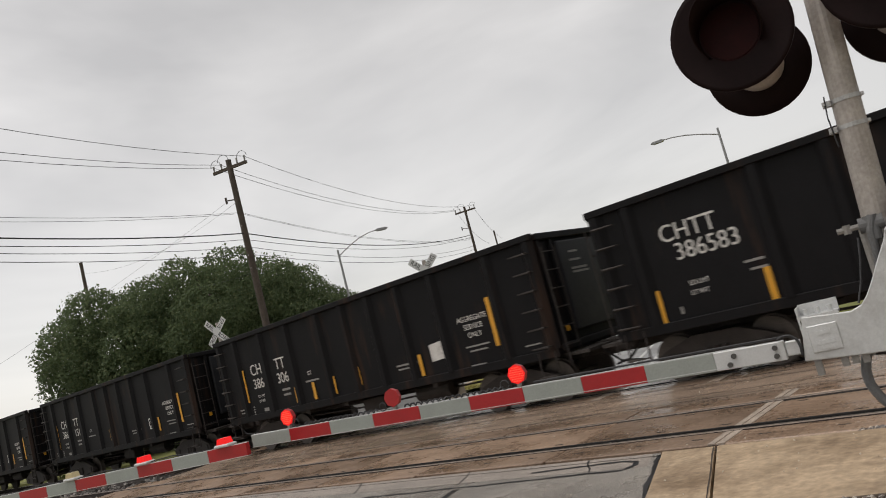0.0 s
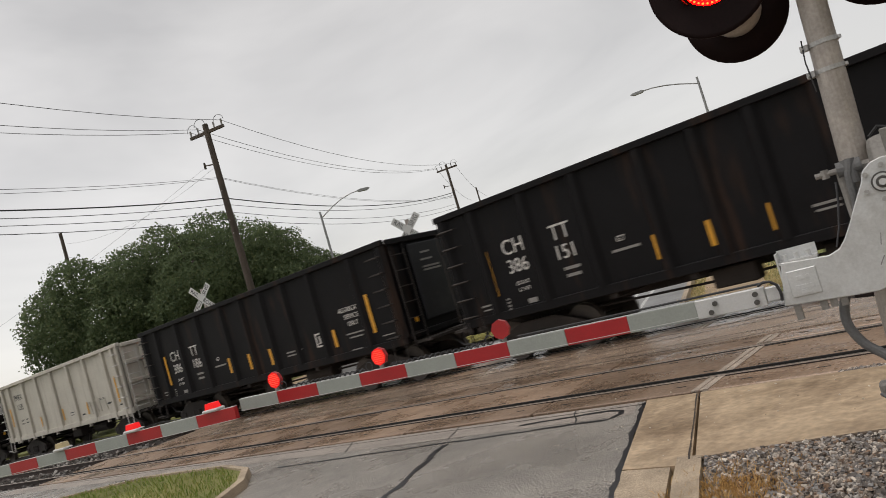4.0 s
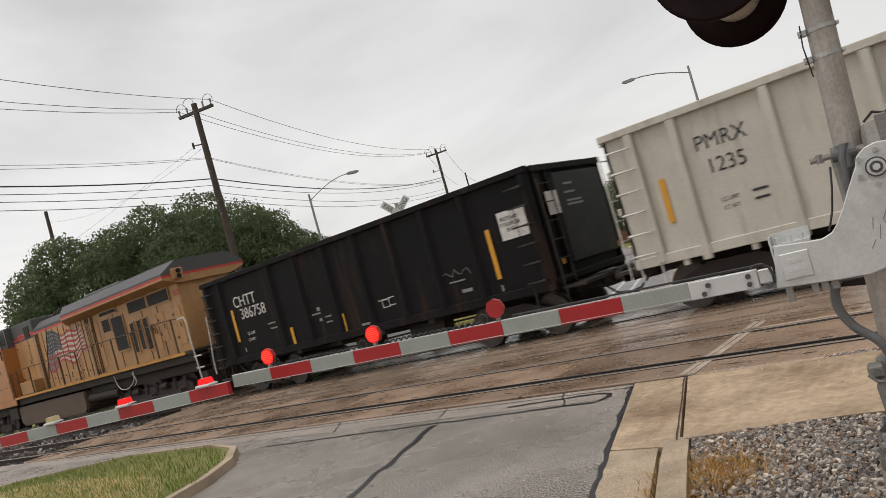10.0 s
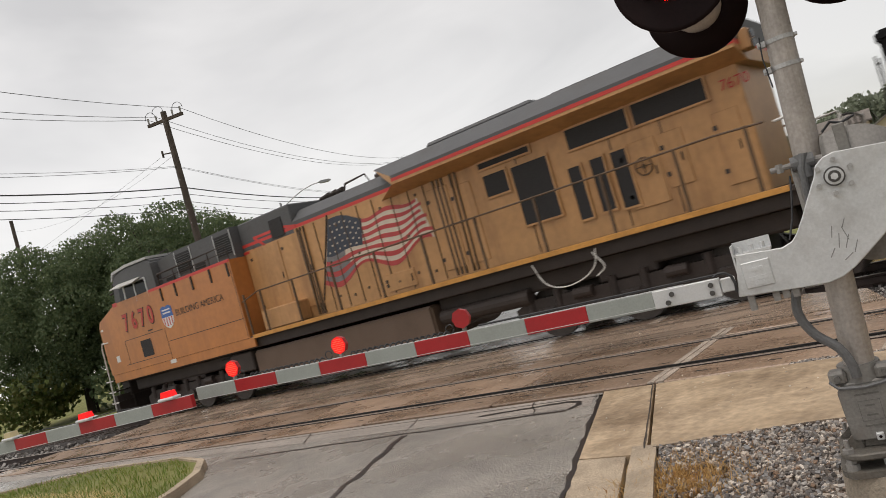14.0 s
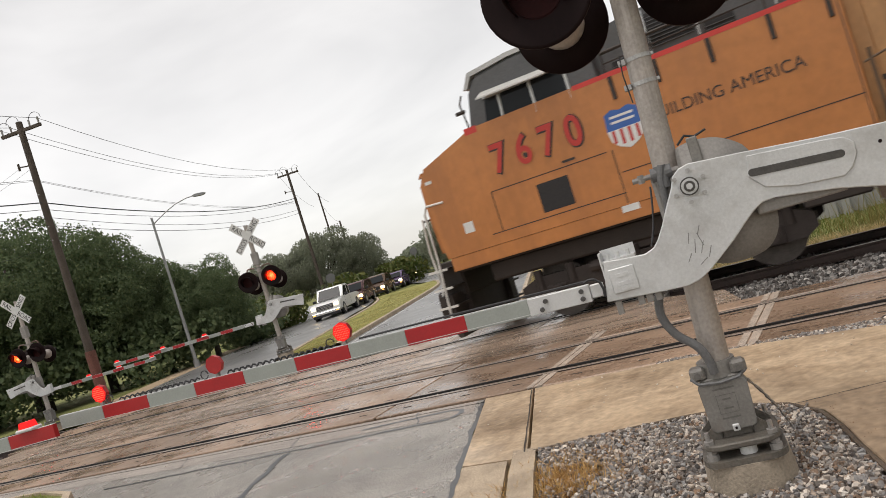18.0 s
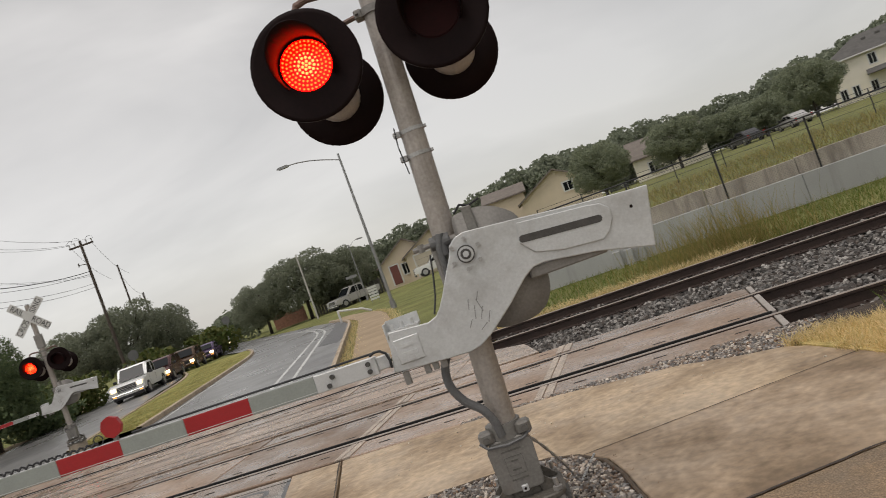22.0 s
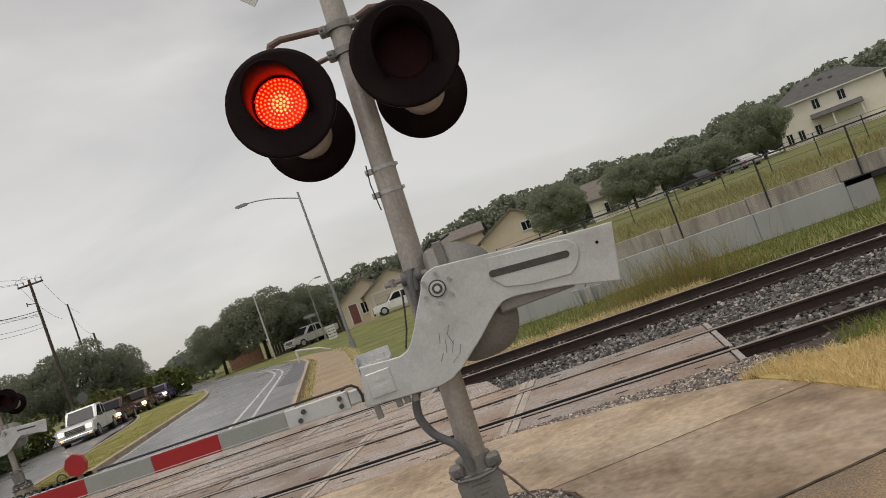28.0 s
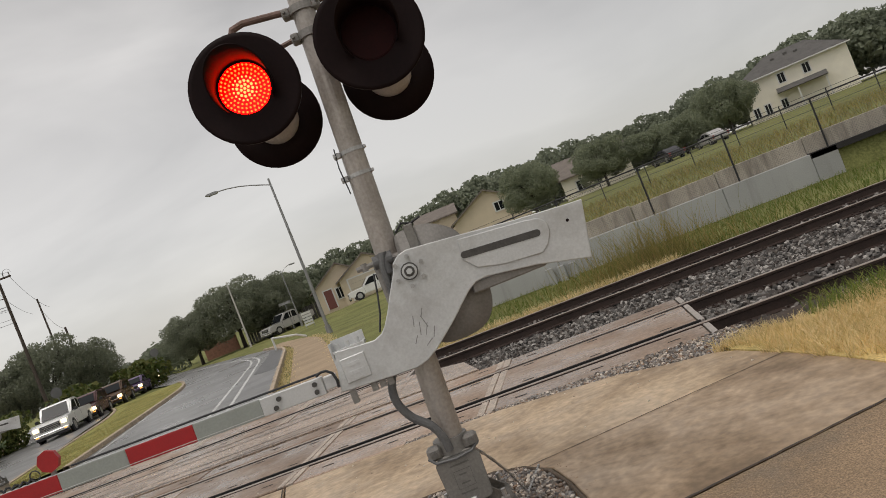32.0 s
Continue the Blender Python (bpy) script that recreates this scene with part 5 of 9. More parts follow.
# the two signals beyond the tracks
def far_signal(m, sx, stripes, light_z, buck_z, arm_off, tilt, lit, label):
    g = thing("crossing_signal", m, label, "crossing signal", "gated crossing signals")
    leds = mast_common(g, buck_z + 0.35, light_z, lit=lit, rear=True, disc_y=-0.2)
    crossbuck(g, buck_z)
    b = bm_new()
    box(b, -0.10, -0.09, buck_z - 0.95, 0.10, 0.09, buck_z - 0.55, bevel=0.01)
    part("sign_back", b, gear_grey, g, "small grey box under the crossbuck")
    gearbox(g, sx)
    support_plate(g, -0.22, sx)
    base_and_foundation(g, 0.0)
    a = gate_arm(g, pose(-0.605 * sx, -0.21, 1.40, 0, tilt, 0 if sx > 0 else 180), stripes, metal=0.30)
    for idx in (stripes - 0.3, stripes * 0.62, stripes * 0.3):
        shared("arm_lamp", TIP_LAMP, pose(-0.30 - 0.4064 * idx, 0, 0.002), a)
    return leds


far_leds = far_signal(pose(-15.7, 13.6, 0.12, 0, 0, 24), 1, 11, 2.62, 4.02, 0, 0.5, (False, True), "crossing signal on the grass median beyond the tracks")
far_signal(pose(-24.3, 11.1, 0.0, 0, 0, 18), -1, 9, 2.70, 4.24, 0, -0.5, (True, False), "crossing signal by the dark trees beyond the tracks")


# ---- train ----
black_paint = mat("gondola_black_paint", (0.0065, 0.006, 0.0068), 0.6, spec=0.16, vary=0.25, scale=2.0, fine=30, bump=0.06, dirt=(0.070, 0.034, 0.018), dirt_amount=0.22, dirt_scale=0.8, streak=True)
grey_paint = mat("gondola_grey_paint", (0.51, 0.48, 0.42), 0.55, vary=0.10, scale=1.5, fine=30, bump=0.06, dirt=(0.27, 0.225, 0.18), dirt_amount=0.28, dirt_scale=1.4, streak=True)
under_dark = mat("underframe_dark", (0.030, 0.024, 0.021), 0.75, vary=0.35, scale=4, fine=40, bump=0.15)
wheel_steel = mat("wheel_steel", (0.10, 0.085, 0.075), 0.55, 0.5, vary=0.3, scale=6, fine=50, bump=0.08)
stencil_white = mat("stencil_white", (0.60, 0.58, 0.55), 0.6, vary=0.15, scale=6, fine=60, bump=0, dirt=(0.2, 0.18, 0.16), dirt_amount=0.25, dirt_scale=5)
stencil_faint = mat("stencil_faint", (0.24, 0.23, 0.215), 0.6, vary=0.3, scale=30, fine=90, bump=0)
stencil_dark = mat("stencil_dark", (0.03, 0.03, 0.032), 0.6, vary=0.15, scale=6, fine=60, bump=0)
scrawl_grey = mat("scrawl_grey", (0.12, 0.115, 0.11), 0.6, vary=0.2, bump=0)
reflector = mat("yellow_reflector", (0.62, 0.30, 0.02), 0.4, vary=0.15, scale=5, fine=60, bump=0.0)
end_paint = mat("gondola_end_paint", (0.014, 0.015, 0.018), 0.5, spec=0.3, vary=0.3, scale=2.0, fine=30, bump=0.06, dirt=(0.05, 0.045, 0.042), dirt_amount=0.3, dirt_scale=1.2)
train = []
YC = 9.415

bm = bm_new()
for s in (-1, 1):
    y = s * 0.752
    rod(bm, (0, y - 0.055, 0.425), (0, y + 0.055, 0.425), 0.425, seg=24)
    rod(bm, (0, y - s * 0.085, 0.425), (0, y - s * 0.055, 0.425), 0.455, seg=24)
    rod(bm, (0, y + s * 0.05, 0.425), (0, y + s * 0.16, 0.425), 0.10, seg=12)
rod(bm, (0, -0.9, 0.425), (0, 0.9, 0.425), 0.08, seg=12)
WHEELSET = mesh_of(bm, wheel_steel, "wheelset")
bm = bm_new()
for s in (-1, 1):
    prism(bm, [(-1.12, 0.36), (-0.98, 0.30), (-0.50, 0.28), (-0.34, 0.20), (0.34, 0.20), (0.50, 0.28), (0.98, 0.30), (1.12, 0.36), (1.12, 0.54), (0.95, 0.62), (0.42, 0.80), (-0.42, 0.80), (-0.95, 0.62), (-1.12, 0.54)], 0.14, Matrix.Translation((0, s * 1.0, 0)))
    for x in (-0.16, 0.0, 0.16):
        rod(bm, (x, s * 1.09, 0.30), (x, s * 1.09, 0.56), 0.065, seg=10)
    for x in (-0.89, 0.89):
        box(bm, x - 0.13, s * 1.0 - 0.10, 0.34, x + 0.13, s * 1.0 + 0.10, 0.54, bevel=0.02)
box(bm, -0.2, -1.0, 0.56, 0.2, 1.0, 0.80, bevel=0.03)
TRUCK = mesh_of(bm, under_dark, "truck_frame")


def wheels(parent, x, gap=0.89):
    tr = shared("truck", TRUCK, pose(x, 0, 0), parent)
    for dx in (-gap, gap):
        shared("wheelset", WHEELSET, pose(dx, 0, 0), tr)


def coupler(parent, x, s):
    b = bm_new()
    box(b, min(x, x + s * 0.75), -0.12, 0.76, max(x, x + s * 0.75), 0.12, 0.96, bevel=0.03)
    box(b, min(x + s * 0.62, x + s * 0.98), -0.16, 0.70, max(x + s * 0.62, x + s * 0.98), 0.16, 1.02, bevel=0.05)
    part("coupler", b, under_dark, parent, "dark steel knuckle coupler")
    b = bm_new()
    tube(b, [(x + s * 0.2, -0.3, 0.85), (x + s * 0.55, -0.32, 0.55), (x + s * 0.95, -0.18, 0.48)], 0.025, seg=6)
    part("brake_hose", b, rubber, parent)


def ladder(parent, x, y0, y1, zs, r=0.013, m=None, along_x=None):
    """Rungs one above another, each a part."""
    for z in zs:
        b = bm_new()
        if along_x:
            tube(b, [(along_x[0], y0 + 0.05, z), (along_x[0], y0 - 0.05, z), (along_x[1], y0 - 0.05, z), (along_x[1], y0 + 0.05, z)], r, seg=5)
        else:
            tube(b, [(x, y0, z), (x, y1, z)], r, seg=5)
        part("ladder_rung", b, m or under_dark, parent)


def marks(parent, rows, material):
    """Writing too small to read, as short bars. rows: x, z, width, height."""
    for x, z, w, h in rows:
        b = bm_new()
        box(b, x - w * 0.4, -0.003, z - h * 0.3, x + w * 0.4, 0.0, z + h * 0.3)
        o = part("stencil_bar", b, stencil_faint if material is stencil_white else material, parent)
        o.matrix_basis = pose(0, SIDE - 0.006, 0)


SIDE = -1.455
POSTS = {"grey": (0.53, 1.34, 2.92, 4.40, 5.99, 7.59, 9.10, 10.72, 11.50, 11.88), "plain": (0.12, 0.78, 3.15, 4.30, 5.45, 6.60, 7.75, 8.90, 10.05, 11.68), "split": (0.12, 0.93, 2.25, 3.50, 4.88, 5.92, 6.92, 7.95, 9.10, 10.75, 11.88)}
# yellow strips along a car's side: distance from its left end, height of the middle, length
STRIPS = {"386758": ((1.12, 2.03, 0.93), (3.52, 1.36, 0.46), (5.58, 1.36, 0.46), (7.74, 1.36, 0.46), (10.52, 1.96, 1.05)),
          "386583": ((0.93, 1.43, 0.60), (2.91, 1.38, 0.60), (5.58, 1.36, 0.46), (7.74, 1.36, 0.46), (10.52, 1.96, 1.05)),
          "1235": ((0.89, 2.02, 0.78), (3.95, 1.53, 0.42), (6.23, 1.56, 0.45), (8.48, 1.55, 0.45), (11.13, 1.92, 0.92)),
          "386186": ((1.12, 2.00, 0.95), (2.21, 1.64, 0.42), (4.65, 1.62, 0.45), (5.68, 1.57, 0.45), (6.71, 1.54, 0.45), (9.51, 1.55, 0.45), (11.00, 1.90, 0.95)),
          "386151": ((1.02, 1.95, 0.95), (3.49, 1.42, 0.45), (4.75, 1.57, 0.45), (5.75, 1.55, 0.45), (6.80, 1.54, 0.45), (9.45, 1.55, 0.45), (11.00, 1.90, 0.95)),
          "386306": ((1.08, 1.98, 0.95), (3.38, 1.42, 0.42), (4.16, 1.42, 0.45), (5.02, 1.44, 0.45), (6.02, 1.52, 0.45), (8.20, 1.42, 0.50), (10.54, 1.97, 1.05))}


def gondola(x_left, style, number, label):
    """A high-sided gondola about 12 m long; its left end stands at x_left when the train is at rest."""
    grey = style == "grey"
    paint, ink = (grey_paint, stencil_dark) if grey else (black_paint, stencil_white)
    H = 5.9 if style == "plain" else 6.0
    g = thing("gondola_car", pose(x_left + H, YC, 0), label, "freight car", "train of gondola cars")
    top, low = 3.47, 1.02
    b = bm_new()
    box(b, -H, SIDE + 0.05, low - 0.02, H, -SIDE - 0.05, low + 0.08)
    part("floor_plate", b, paint, g)
    for ya, yb in ((SIDE, SIDE + 0.05), (-SIDE - 0.05, -SIDE)):
        b = bm_new()
        box(b, -H, ya, low, H, yb, top - 0.05)
        part("side_wall", b, paint, g)
    for s in (-1, 1):
        b = bm_new()
        box(b, -H - 0.04, min(s * 1.42, s * 1.56), top - 0.13, H + 0.04, max(s * 1.42, s * 1.56), top, bevel=0.012)
        part("top_chord", b, paint, g)
        b = bm_new()
        box(b, -H, min(s * 1.44, s * 1.52), low - 0.06, H, max(s * 1.44, s * 1.52), low + 0.12, bevel=0.01)
        part("side_sill", b, paint, g)
    n = len(POSTS[style]) - 1
    for s in (-1, 1):
        for i in range(n + 1):
            x = -H + POSTS[style][i]
            b = bm_new()
            if grey:
                box(b, x - 0.075, min(s * 1.455, s * 1.555), low - (0.14 if i in (1, 2, n - 2, n - 1) else 0.02), x + 0.075, max(s * 1.455, s * 1.555), top - 0.13, bevel=0.012)
            else:
                pts = [(x - 0.16, s * 1.455), (x - 0.06, s * 1.545), (x + 0.06, s * 1.545), (x + 0.16, s * 1.455)]
                slab(b, pts, low + 0.10, top - 0.13)
            part("side_post", b, paint, g)
        if grey:
            for i in range(n):
                x = -H + (POSTS[style][i] + POSTS[style][i + 1]) / 2
                b = bm_new()
                box(b, x - 0.05, min(s * 1.42, s * 1.50), low - 0.16, x + 0.05, max(s * 1.42, s * 1.50), low - 0.03)
                part("sill_lug", b, paint, g)
    for s in (-1, 1):
        b = bm_new()
        box(b, min(s * H, s * (H - 0.06)), -1.455, low, max(s * H, s * (H - 0.06)), 1.455, top - 0.1)
        e = part("end_wall", b, paint, g)
        for z in (1.35, 2.05, 2.75, 3.36) if grey else (1.12, 3.38):
            b = bm_new()
            box(b, min(s * H, s * (H + 0.11)), -1.40, z - 0.07, max(s * H, s * (H + 0.11)), 1.40, z + 0.07, bevel=0.02)
            part("end_rib", b, paint, e)
        for y in (-0.7, 0.0, 0.7) if grey else (-1.30, -0.86, 1.36):
            b = bm_new()
            box(b, min(s * H, s * (H + 0.07)), y - 0.05, low, max(s * H, s * (H + 0.07)), y + 0.05, top - 0.1, bevel=0.01)
            part("end_stake", b, paint, e)
        if not grey:
            b = bm_new()
            box(b, min(s * H, s * (H + 0.12)), -0.74, 1.36, max(s * H, s * (H + 0.12)), 1.24, 3.24, bevel=0.03)
            pl = part("end_panel", b, end_paint, e, "smooth dark panel on the end wall")
            if s > 0:
                for y, z, w in ((-0.22, 2.98, 0.34), (-0.22, 2.80, 0.42), (-0.12, 2.62, 0.60), (-0.10, 2.54, 0.64)):
                    b = bm_new()
                    box(b, H + 0.119, y - w / 2, z - 0.022, H + 0.126, y + w / 2, z + 0.022)
                    part("stencil_bar", b, stencil_faint, pl)
            for y in (-1.08, 1.30):
                b = bm_new()
                box(b, min(s * (H + 0.06), s * (H + 0.075)), y - 0.05, 1.40, max(s * (H + 0.06), s * (H + 0.075)), y + 0.05, 1.52)
                part("end_reflector", b, reflector, e)
        b = bm_new()
        box(b, min(s * H, s * (H + 0.55)), -1.30, 0.92, max(s * H, s * (H + 0.55)), 1.30, 0.98)
        box(b, min(s * (H + 0.2), s * (H + 0.5)), -0.25, 0.70, max(s * (H + 0.2), s * (H + 0.5)), 0.25, 1.02, bevel=0.02)
        part("end_platform", b, under_dark, g)
        lad = stencil_white if grey else under_dark
        ladder(g, s * (H + 0.17), -1.42, -0.98, [1.15 + 0.38 * k for k in range(6)], m=lad)
        b = bm_new()
        for y in (-1.43, -0.97):
            rod(b, (s * (H + 0.17), y, 0.75), (s * (H + 0.17), y, 3.15), 0.014, seg=6)
        part("ladder_rail", b, lad, g)
        ladder(g, 0, -1.60, 0, [0.62] + [1.2 + 0.38 * k for k in range(6)], along_x=(s * (H - 0.10), s * (H - 0.52)), m=lad)
        b = bm_new()
        tube(b, [(s * (H - 0.1), -1.52, 1.1), (s * (H - 0.1), -1.54, 0.55), (s * (H - 0.5), -1.54, 0.55), (s * (H - 0.5), -1.52, 1.1)], 0.015, seg=6)
        part("stirrup_step", b, lad, g)
        if style == "plain" and s > 0:
            b = bm_new()
            box(b, H + 0.10, -1.15, 2.40, H + 0.112, -0.62, 2.88)
            part("placard", b, stencil_white, g, "white placard on the end wall")
        coupler(g, s * (H + 0.05), s)
        wheels(g, s * (H - 1.55))
    b = bm_new()
    box(b, -H - 0.3, -0.20, 0.74, H + 0.3, 0.20, 1.0, bevel=0.02)
    for x in (-2.4, -0.8, 0.8, 2.4):
        box(b, x - 0.08, -1.40, 0.86, x + 0.08, 1.40, 1.0)
    part("centre_sill", b, under_dark, g, "dark underframe")
    b = bm_new()
    rod(b, (1.2, -0.7, 0.72), (2.3, -0.7, 0.72), 0.2, seg=14)
    box(b, -0.7, -0.95, 0.55, 0.1, -0.55, 0.9, bevel=0.03)
    tube(b, [(-3.4, -0.6, 0.72), (-0.5, -0.62, 0.66), (1.2, -0.66, 0.7), (3.4, -0.6, 0.72)], 0.025, seg=6)
    part("brake_gear", b, under_dark, g)
    # yellow reflectors
    spots = [(-H + x, z, h) for x, z, h in STRIPS[number]]
    for x, z, h in spots:
        b = bm_new()
        box(b, x - 0.055, -0.004, z - h / 2, x + 0.055, 0.0, z + h / 2)
        o = part("reflector", b, reflector, g, "yellow reflective strip")
        o.matrix_basis = pose(0, -1.475, 0)
    y = SIDE - 0.006
    T = lambda w, size, x, z, wide=0.9: lettering("stencil_letters", w, size, ink, pose(x, y, z) @ FACE_S, g, wide=wide)
    if style == "split":
        agg, plate_x = (9.98, 8.80) if number == "386306" else (10.30, 8.99)
        T("CH", 0.44, -H + 1.74, 2.37), T("386", 0.40, -H + 1.74, 1.97)
        T("TT", 0.44, -H + 2.90, 2.36), T(number[3:], 0.40, -H + 2.91, 1.96)
        for word, z in (("AGGREGATE", 2.16), ("SERVICE", 1.98), ("ONLY", 1.80)):
            T(word, 0.165, -H + agg, z)
        T("GT", 0.15, -H + 4.1, 1.90), T("LD LMT", 0.11, -H + 1.74, 1.62), T("LT WT", 0.11, -H + 1.74, 1.48)
        marks(g, [(-H + 2.95, 1.64, 0.46, 0.10), (-H + 2.95, 1.50, 0.40, 0.10), (-H + 1.85, 1.22, 0.28, 0.16), (-H + 4.15, 1.70, 0.72, 0.08), (-H + 0.75, 1.34, 0.55, 0.06), (-H + 0.75, 1.25, 0.45, 0.05), (-H + 7.75, 1.52, 0.9, 0.07), (-H + 7.70, 1.43, 0.7, 0.06),
                  (-H + agg, 1.56, 0.85, 0.06), (-H + agg, 1.46, 0.62, 0.06), (-H + agg - 0.1, 1.14, 0.5, 0.09), (H - 0.6, 1.30, 0.5, 0.05)], ink)
        for k in range(5):
            b = bm_new()
            box(b, -H + 1.22, -0.004, 1.06 + 0.07 * k, -H + 1.29, 0.0, 1.10 + 0.07 * k)
            o = part("stencil_bar", b, stencil_faint, g)
            o.matrix_basis = pose(0, SIDE - 0.006, 0)
        b = bm_new()
        if number == "386306":
            prism(b, [(-H + plate_x - 0.24, 1.43), (-H + plate_x + 0.24, 1.46), (-H + plate_x + 0.20, 1.86), (-H + plate_x - 0.24, 1.82)], 0.004, Matrix.Translation((0, -0.002, 0)))
        else:
            for xa, xb, za, zb in ((-0.25, 0.25, 1.44, 1.48), (-0.25, 0.25, 1.76, 1.80), (-0.25, -0.21, 1.44, 1.80), (0.21, 0.25, 1.44, 1.80), (-0.12, -0.06, 1.52, 1.72), (-0.01, 0.04, 1.52, 1.72), (0.09, 0.15, 1.52, 1.72), (-0.25, 0.25, 1.52, 1.535)):
                box(b, -H + plate_x + xa, -0.004, za, -H + plate_x + xb, 0.0, zb)
        o = part("blank_plate", b, stencil_white, g, "dirty white blank placard" if number == "386306" else "white framed tag with bars")
        o.matrix_basis = pose(0, SIDE - 0.006, 0)
    elif style == "plain":
        T("CHTT", 0.44, -H + 1.80, 2.65, 0.92), T(number, 0.43, -H + 2.06, 2.29, 0.92)
        T("LD LMT", 0.12, -H + 1.75, 1.72), T("LT WT", 0.12, -H + 1.72, 1.55)
        marks(g, [(-H + 2.75, 1.84, 0.42, 0.07), (-H + 2.8, 1.70, 0.36, 0.07), (-H + 4.6, 1.75, 0.5, 0.06), (-H + 7.1, 1.65, 0.5, 0.06), (H - 2.4, 1.62, 0.55, 0.05), (H - 2.2, 1.38, 0.35, 0.12), (-H + 1.30, 1.30, 0.06, 0.22), (-H + 4.75, 1.86, 0.14, 0.16), (-H + 4.75, 1.58, 0.14, 0.12), (-H + 5.05, 1.62, 0.30, 0.06), (-H + 5.05, 1.48, 0.30, 0.06), (-H + 6.3, 1.20, 0.36, 0.10), (H - 1.28, 1.24, 0.06, 0.22)], ink)
        for x0, x1, z0, z1 in ((H - 0.95, H - 0.53, 2.16, 2.74), (H - 0.51, H - 0.10, 2.16, 2.74)):
            b = bm_new()
            box(b, x0, -0.004, z0, x1, 0.0, z1)
            o = part("placard", b, stencil_white, g, "white rotary coupler placard")
            o.matrix_basis = pose(0, SIDE - 0.012, 0)
        lettering("placard_letters", "ROTARY\nCOUPLER\nEND", 0.115, stencil_dark, pose(H - 0.66, SIDE - 0.022, 2.47) @ FACE_S, g)
        for dx, dz in ((0, 0), (0.22, 0.02)):
            b = bm_new()
            for bar in (-0.09, 0.09):
                box(b, -H + 7.02 + dx, -0.004, 1.55 + dz + bar, -H + 7.22 + dx, 0.0, 1.57 + dz + bar)
            box(b, -H + 7.02 + dx, -0.004, 1.46, -H + 7.04 + dx, 0.0, 1.66)
            o = part("barcode_tag", b, ink, g)
            o.matrix_basis = pose(0, SIDE - 0.006, 0)
        # a scrawl that cannot be read
        b = bm_new()
        pp = [(H - 2.75 + 0.085 * i, 0, 1.80 + 0.07 * math.sin(i * 1.9) + 0.02 * math.cos(i * 3.1)) for i in range(10)]
        tube(b, pp, 0.010, seg=4)
        o = part("scrawl", b, scrawl_grey, g)
        o.matrix_basis = pose(0, SIDE - 0.004, 0)
    else:
        T("PMRX", 0.36, -H + 2.05, 2.78, 0.95), T("1235", 0.36, -H + 2.05, 2.36, 0.95)
        T("LD LMT", 0.10, -H + 1.95, 1.78), T("LT WT", 0.10, -H + 1.95, 1.64)
        marks(g, [(-H + 2.45, 1.80, 0.32, 0.07), (-H + 2.45, 1.66, 0.30, 0.07), (-H + 7.0, 1.55, 0.5, 0.05), (-H + 7.0, 1.45, 0.4, 0.05), (-H + 9.75, 1.75, 0.6, 0.09), (-H + 10.3, 1.52, 0.42, 0.10), (H - 0.75, 1.36, 0.5, 0.09), (-H + 8.0, 1.36, 0.35, 0.10)], ink)
        for x in (H - 3.0, H - 2.2):
            b = bm_new()
            tube(b, [(x, -1.56, 1.3), (x, -1.60, 1.75), (x + 0.5, -1.60, 1.75), (x + 0.5, -1.56, 1.3)], 0.014, seg=6)
            part("grab_iron", b, paint, g)
    train.append(g)
    return g


gondola(-4.56, "plain", "386758", "black high-sided gondola car with white numbers and placards")
gondola(8.98, "grey", "1235", "pale grey ribbed gondola car with rust-brown grime")
gondola(22.74, "split", "386186", "black high-sided gondola car with split white markings")
gondola(36.56, "split", "386151", "black high-sided gondola car for aggregate service")
gondola(50.38, "split", "386306", "rust-stained black gondola car for aggregate service")
gondola(63.78, "plain", "386583", "black high-sided gondola car with white numbers")


# ---- locomotive ----
loco_yellow = mat("loco_yellow_paint", (0.44, 0.168, 0.046), 0.34, vary=0.12, scale=0.8, fine=7, bump=0.02, dirt=(0.33, 0.125, 0.040), dirt_amount=0.36, dirt_scale=0.6, streak=True)
loco_hood = mat("loco_hood_paint", (0.455, 0.242, 0.098), 0.45, vary=0.13, scale=0.9, fine=7, bump=0.02, dirt=(0.25, 0.115, 0.045), dirt_amount=0.32, dirt_scale=0.8, streak=True)
loco_grey = mat("loco_roof_grey", (0.098, 0.098, 0.101), 0.6, spec=0.3, vary=0.15, scale=1.5, fine=30, bump=0.06, dirt=(0.07, 0.065, 0.06), dirt_amount=0.3, dirt_scale=1.5)
loco_red = mat("loco_red_stripe", (0.52, 0.035, 0.025), 0.4, vary=0.1, scale=3, fine=40, bump=0.02)
loco_under = mat("loco_underframe", (0.034, 0.024, 0.019), 0.7, vary=0.3, scale=3, fine=40, bump=0.12)
sill_paint = mat("sill_dull_yellow", (0.50, 0.235, 0.05), 0.5, vary=0.25, scale=3, fine=40, bump=0.03)
loco_tank = mat("loco_fuel_tank", (0.115, 0.074, 0.050), 0.6, vary=0.2, scale=2, fine=40, bump=0.08, dirt=(0.10, 0.07, 0.05), dirt_amount=0.3, dirt_scale=2)
screen_dark = mat("screen_dark", (0.018, 0.016, 0.016), 0.7, vary=0.3, scale=30, fine=90, bump=0.3)
win_glass = mat("cab_glass_dark", (0.012, 0.014, 0.016), 0.08, spec=0.16, vary=0.0, bump=0)
visor_pale = mat("visor_pale_grey", (0.50, 0.49, 0.46), 0.45, vary=0.12, scale=4, fine=40, bump=0.02)
silver = mat("window_frame_silver", (0.55, 0.55, 0.54), 0.35, 0.6, vary=0.1, bump=0)
rail_white = mat("grab_rail_white", (0.62, 0.60, 0.56), 0.5, vary=0.15, scale=6, fine=60, bump=0)
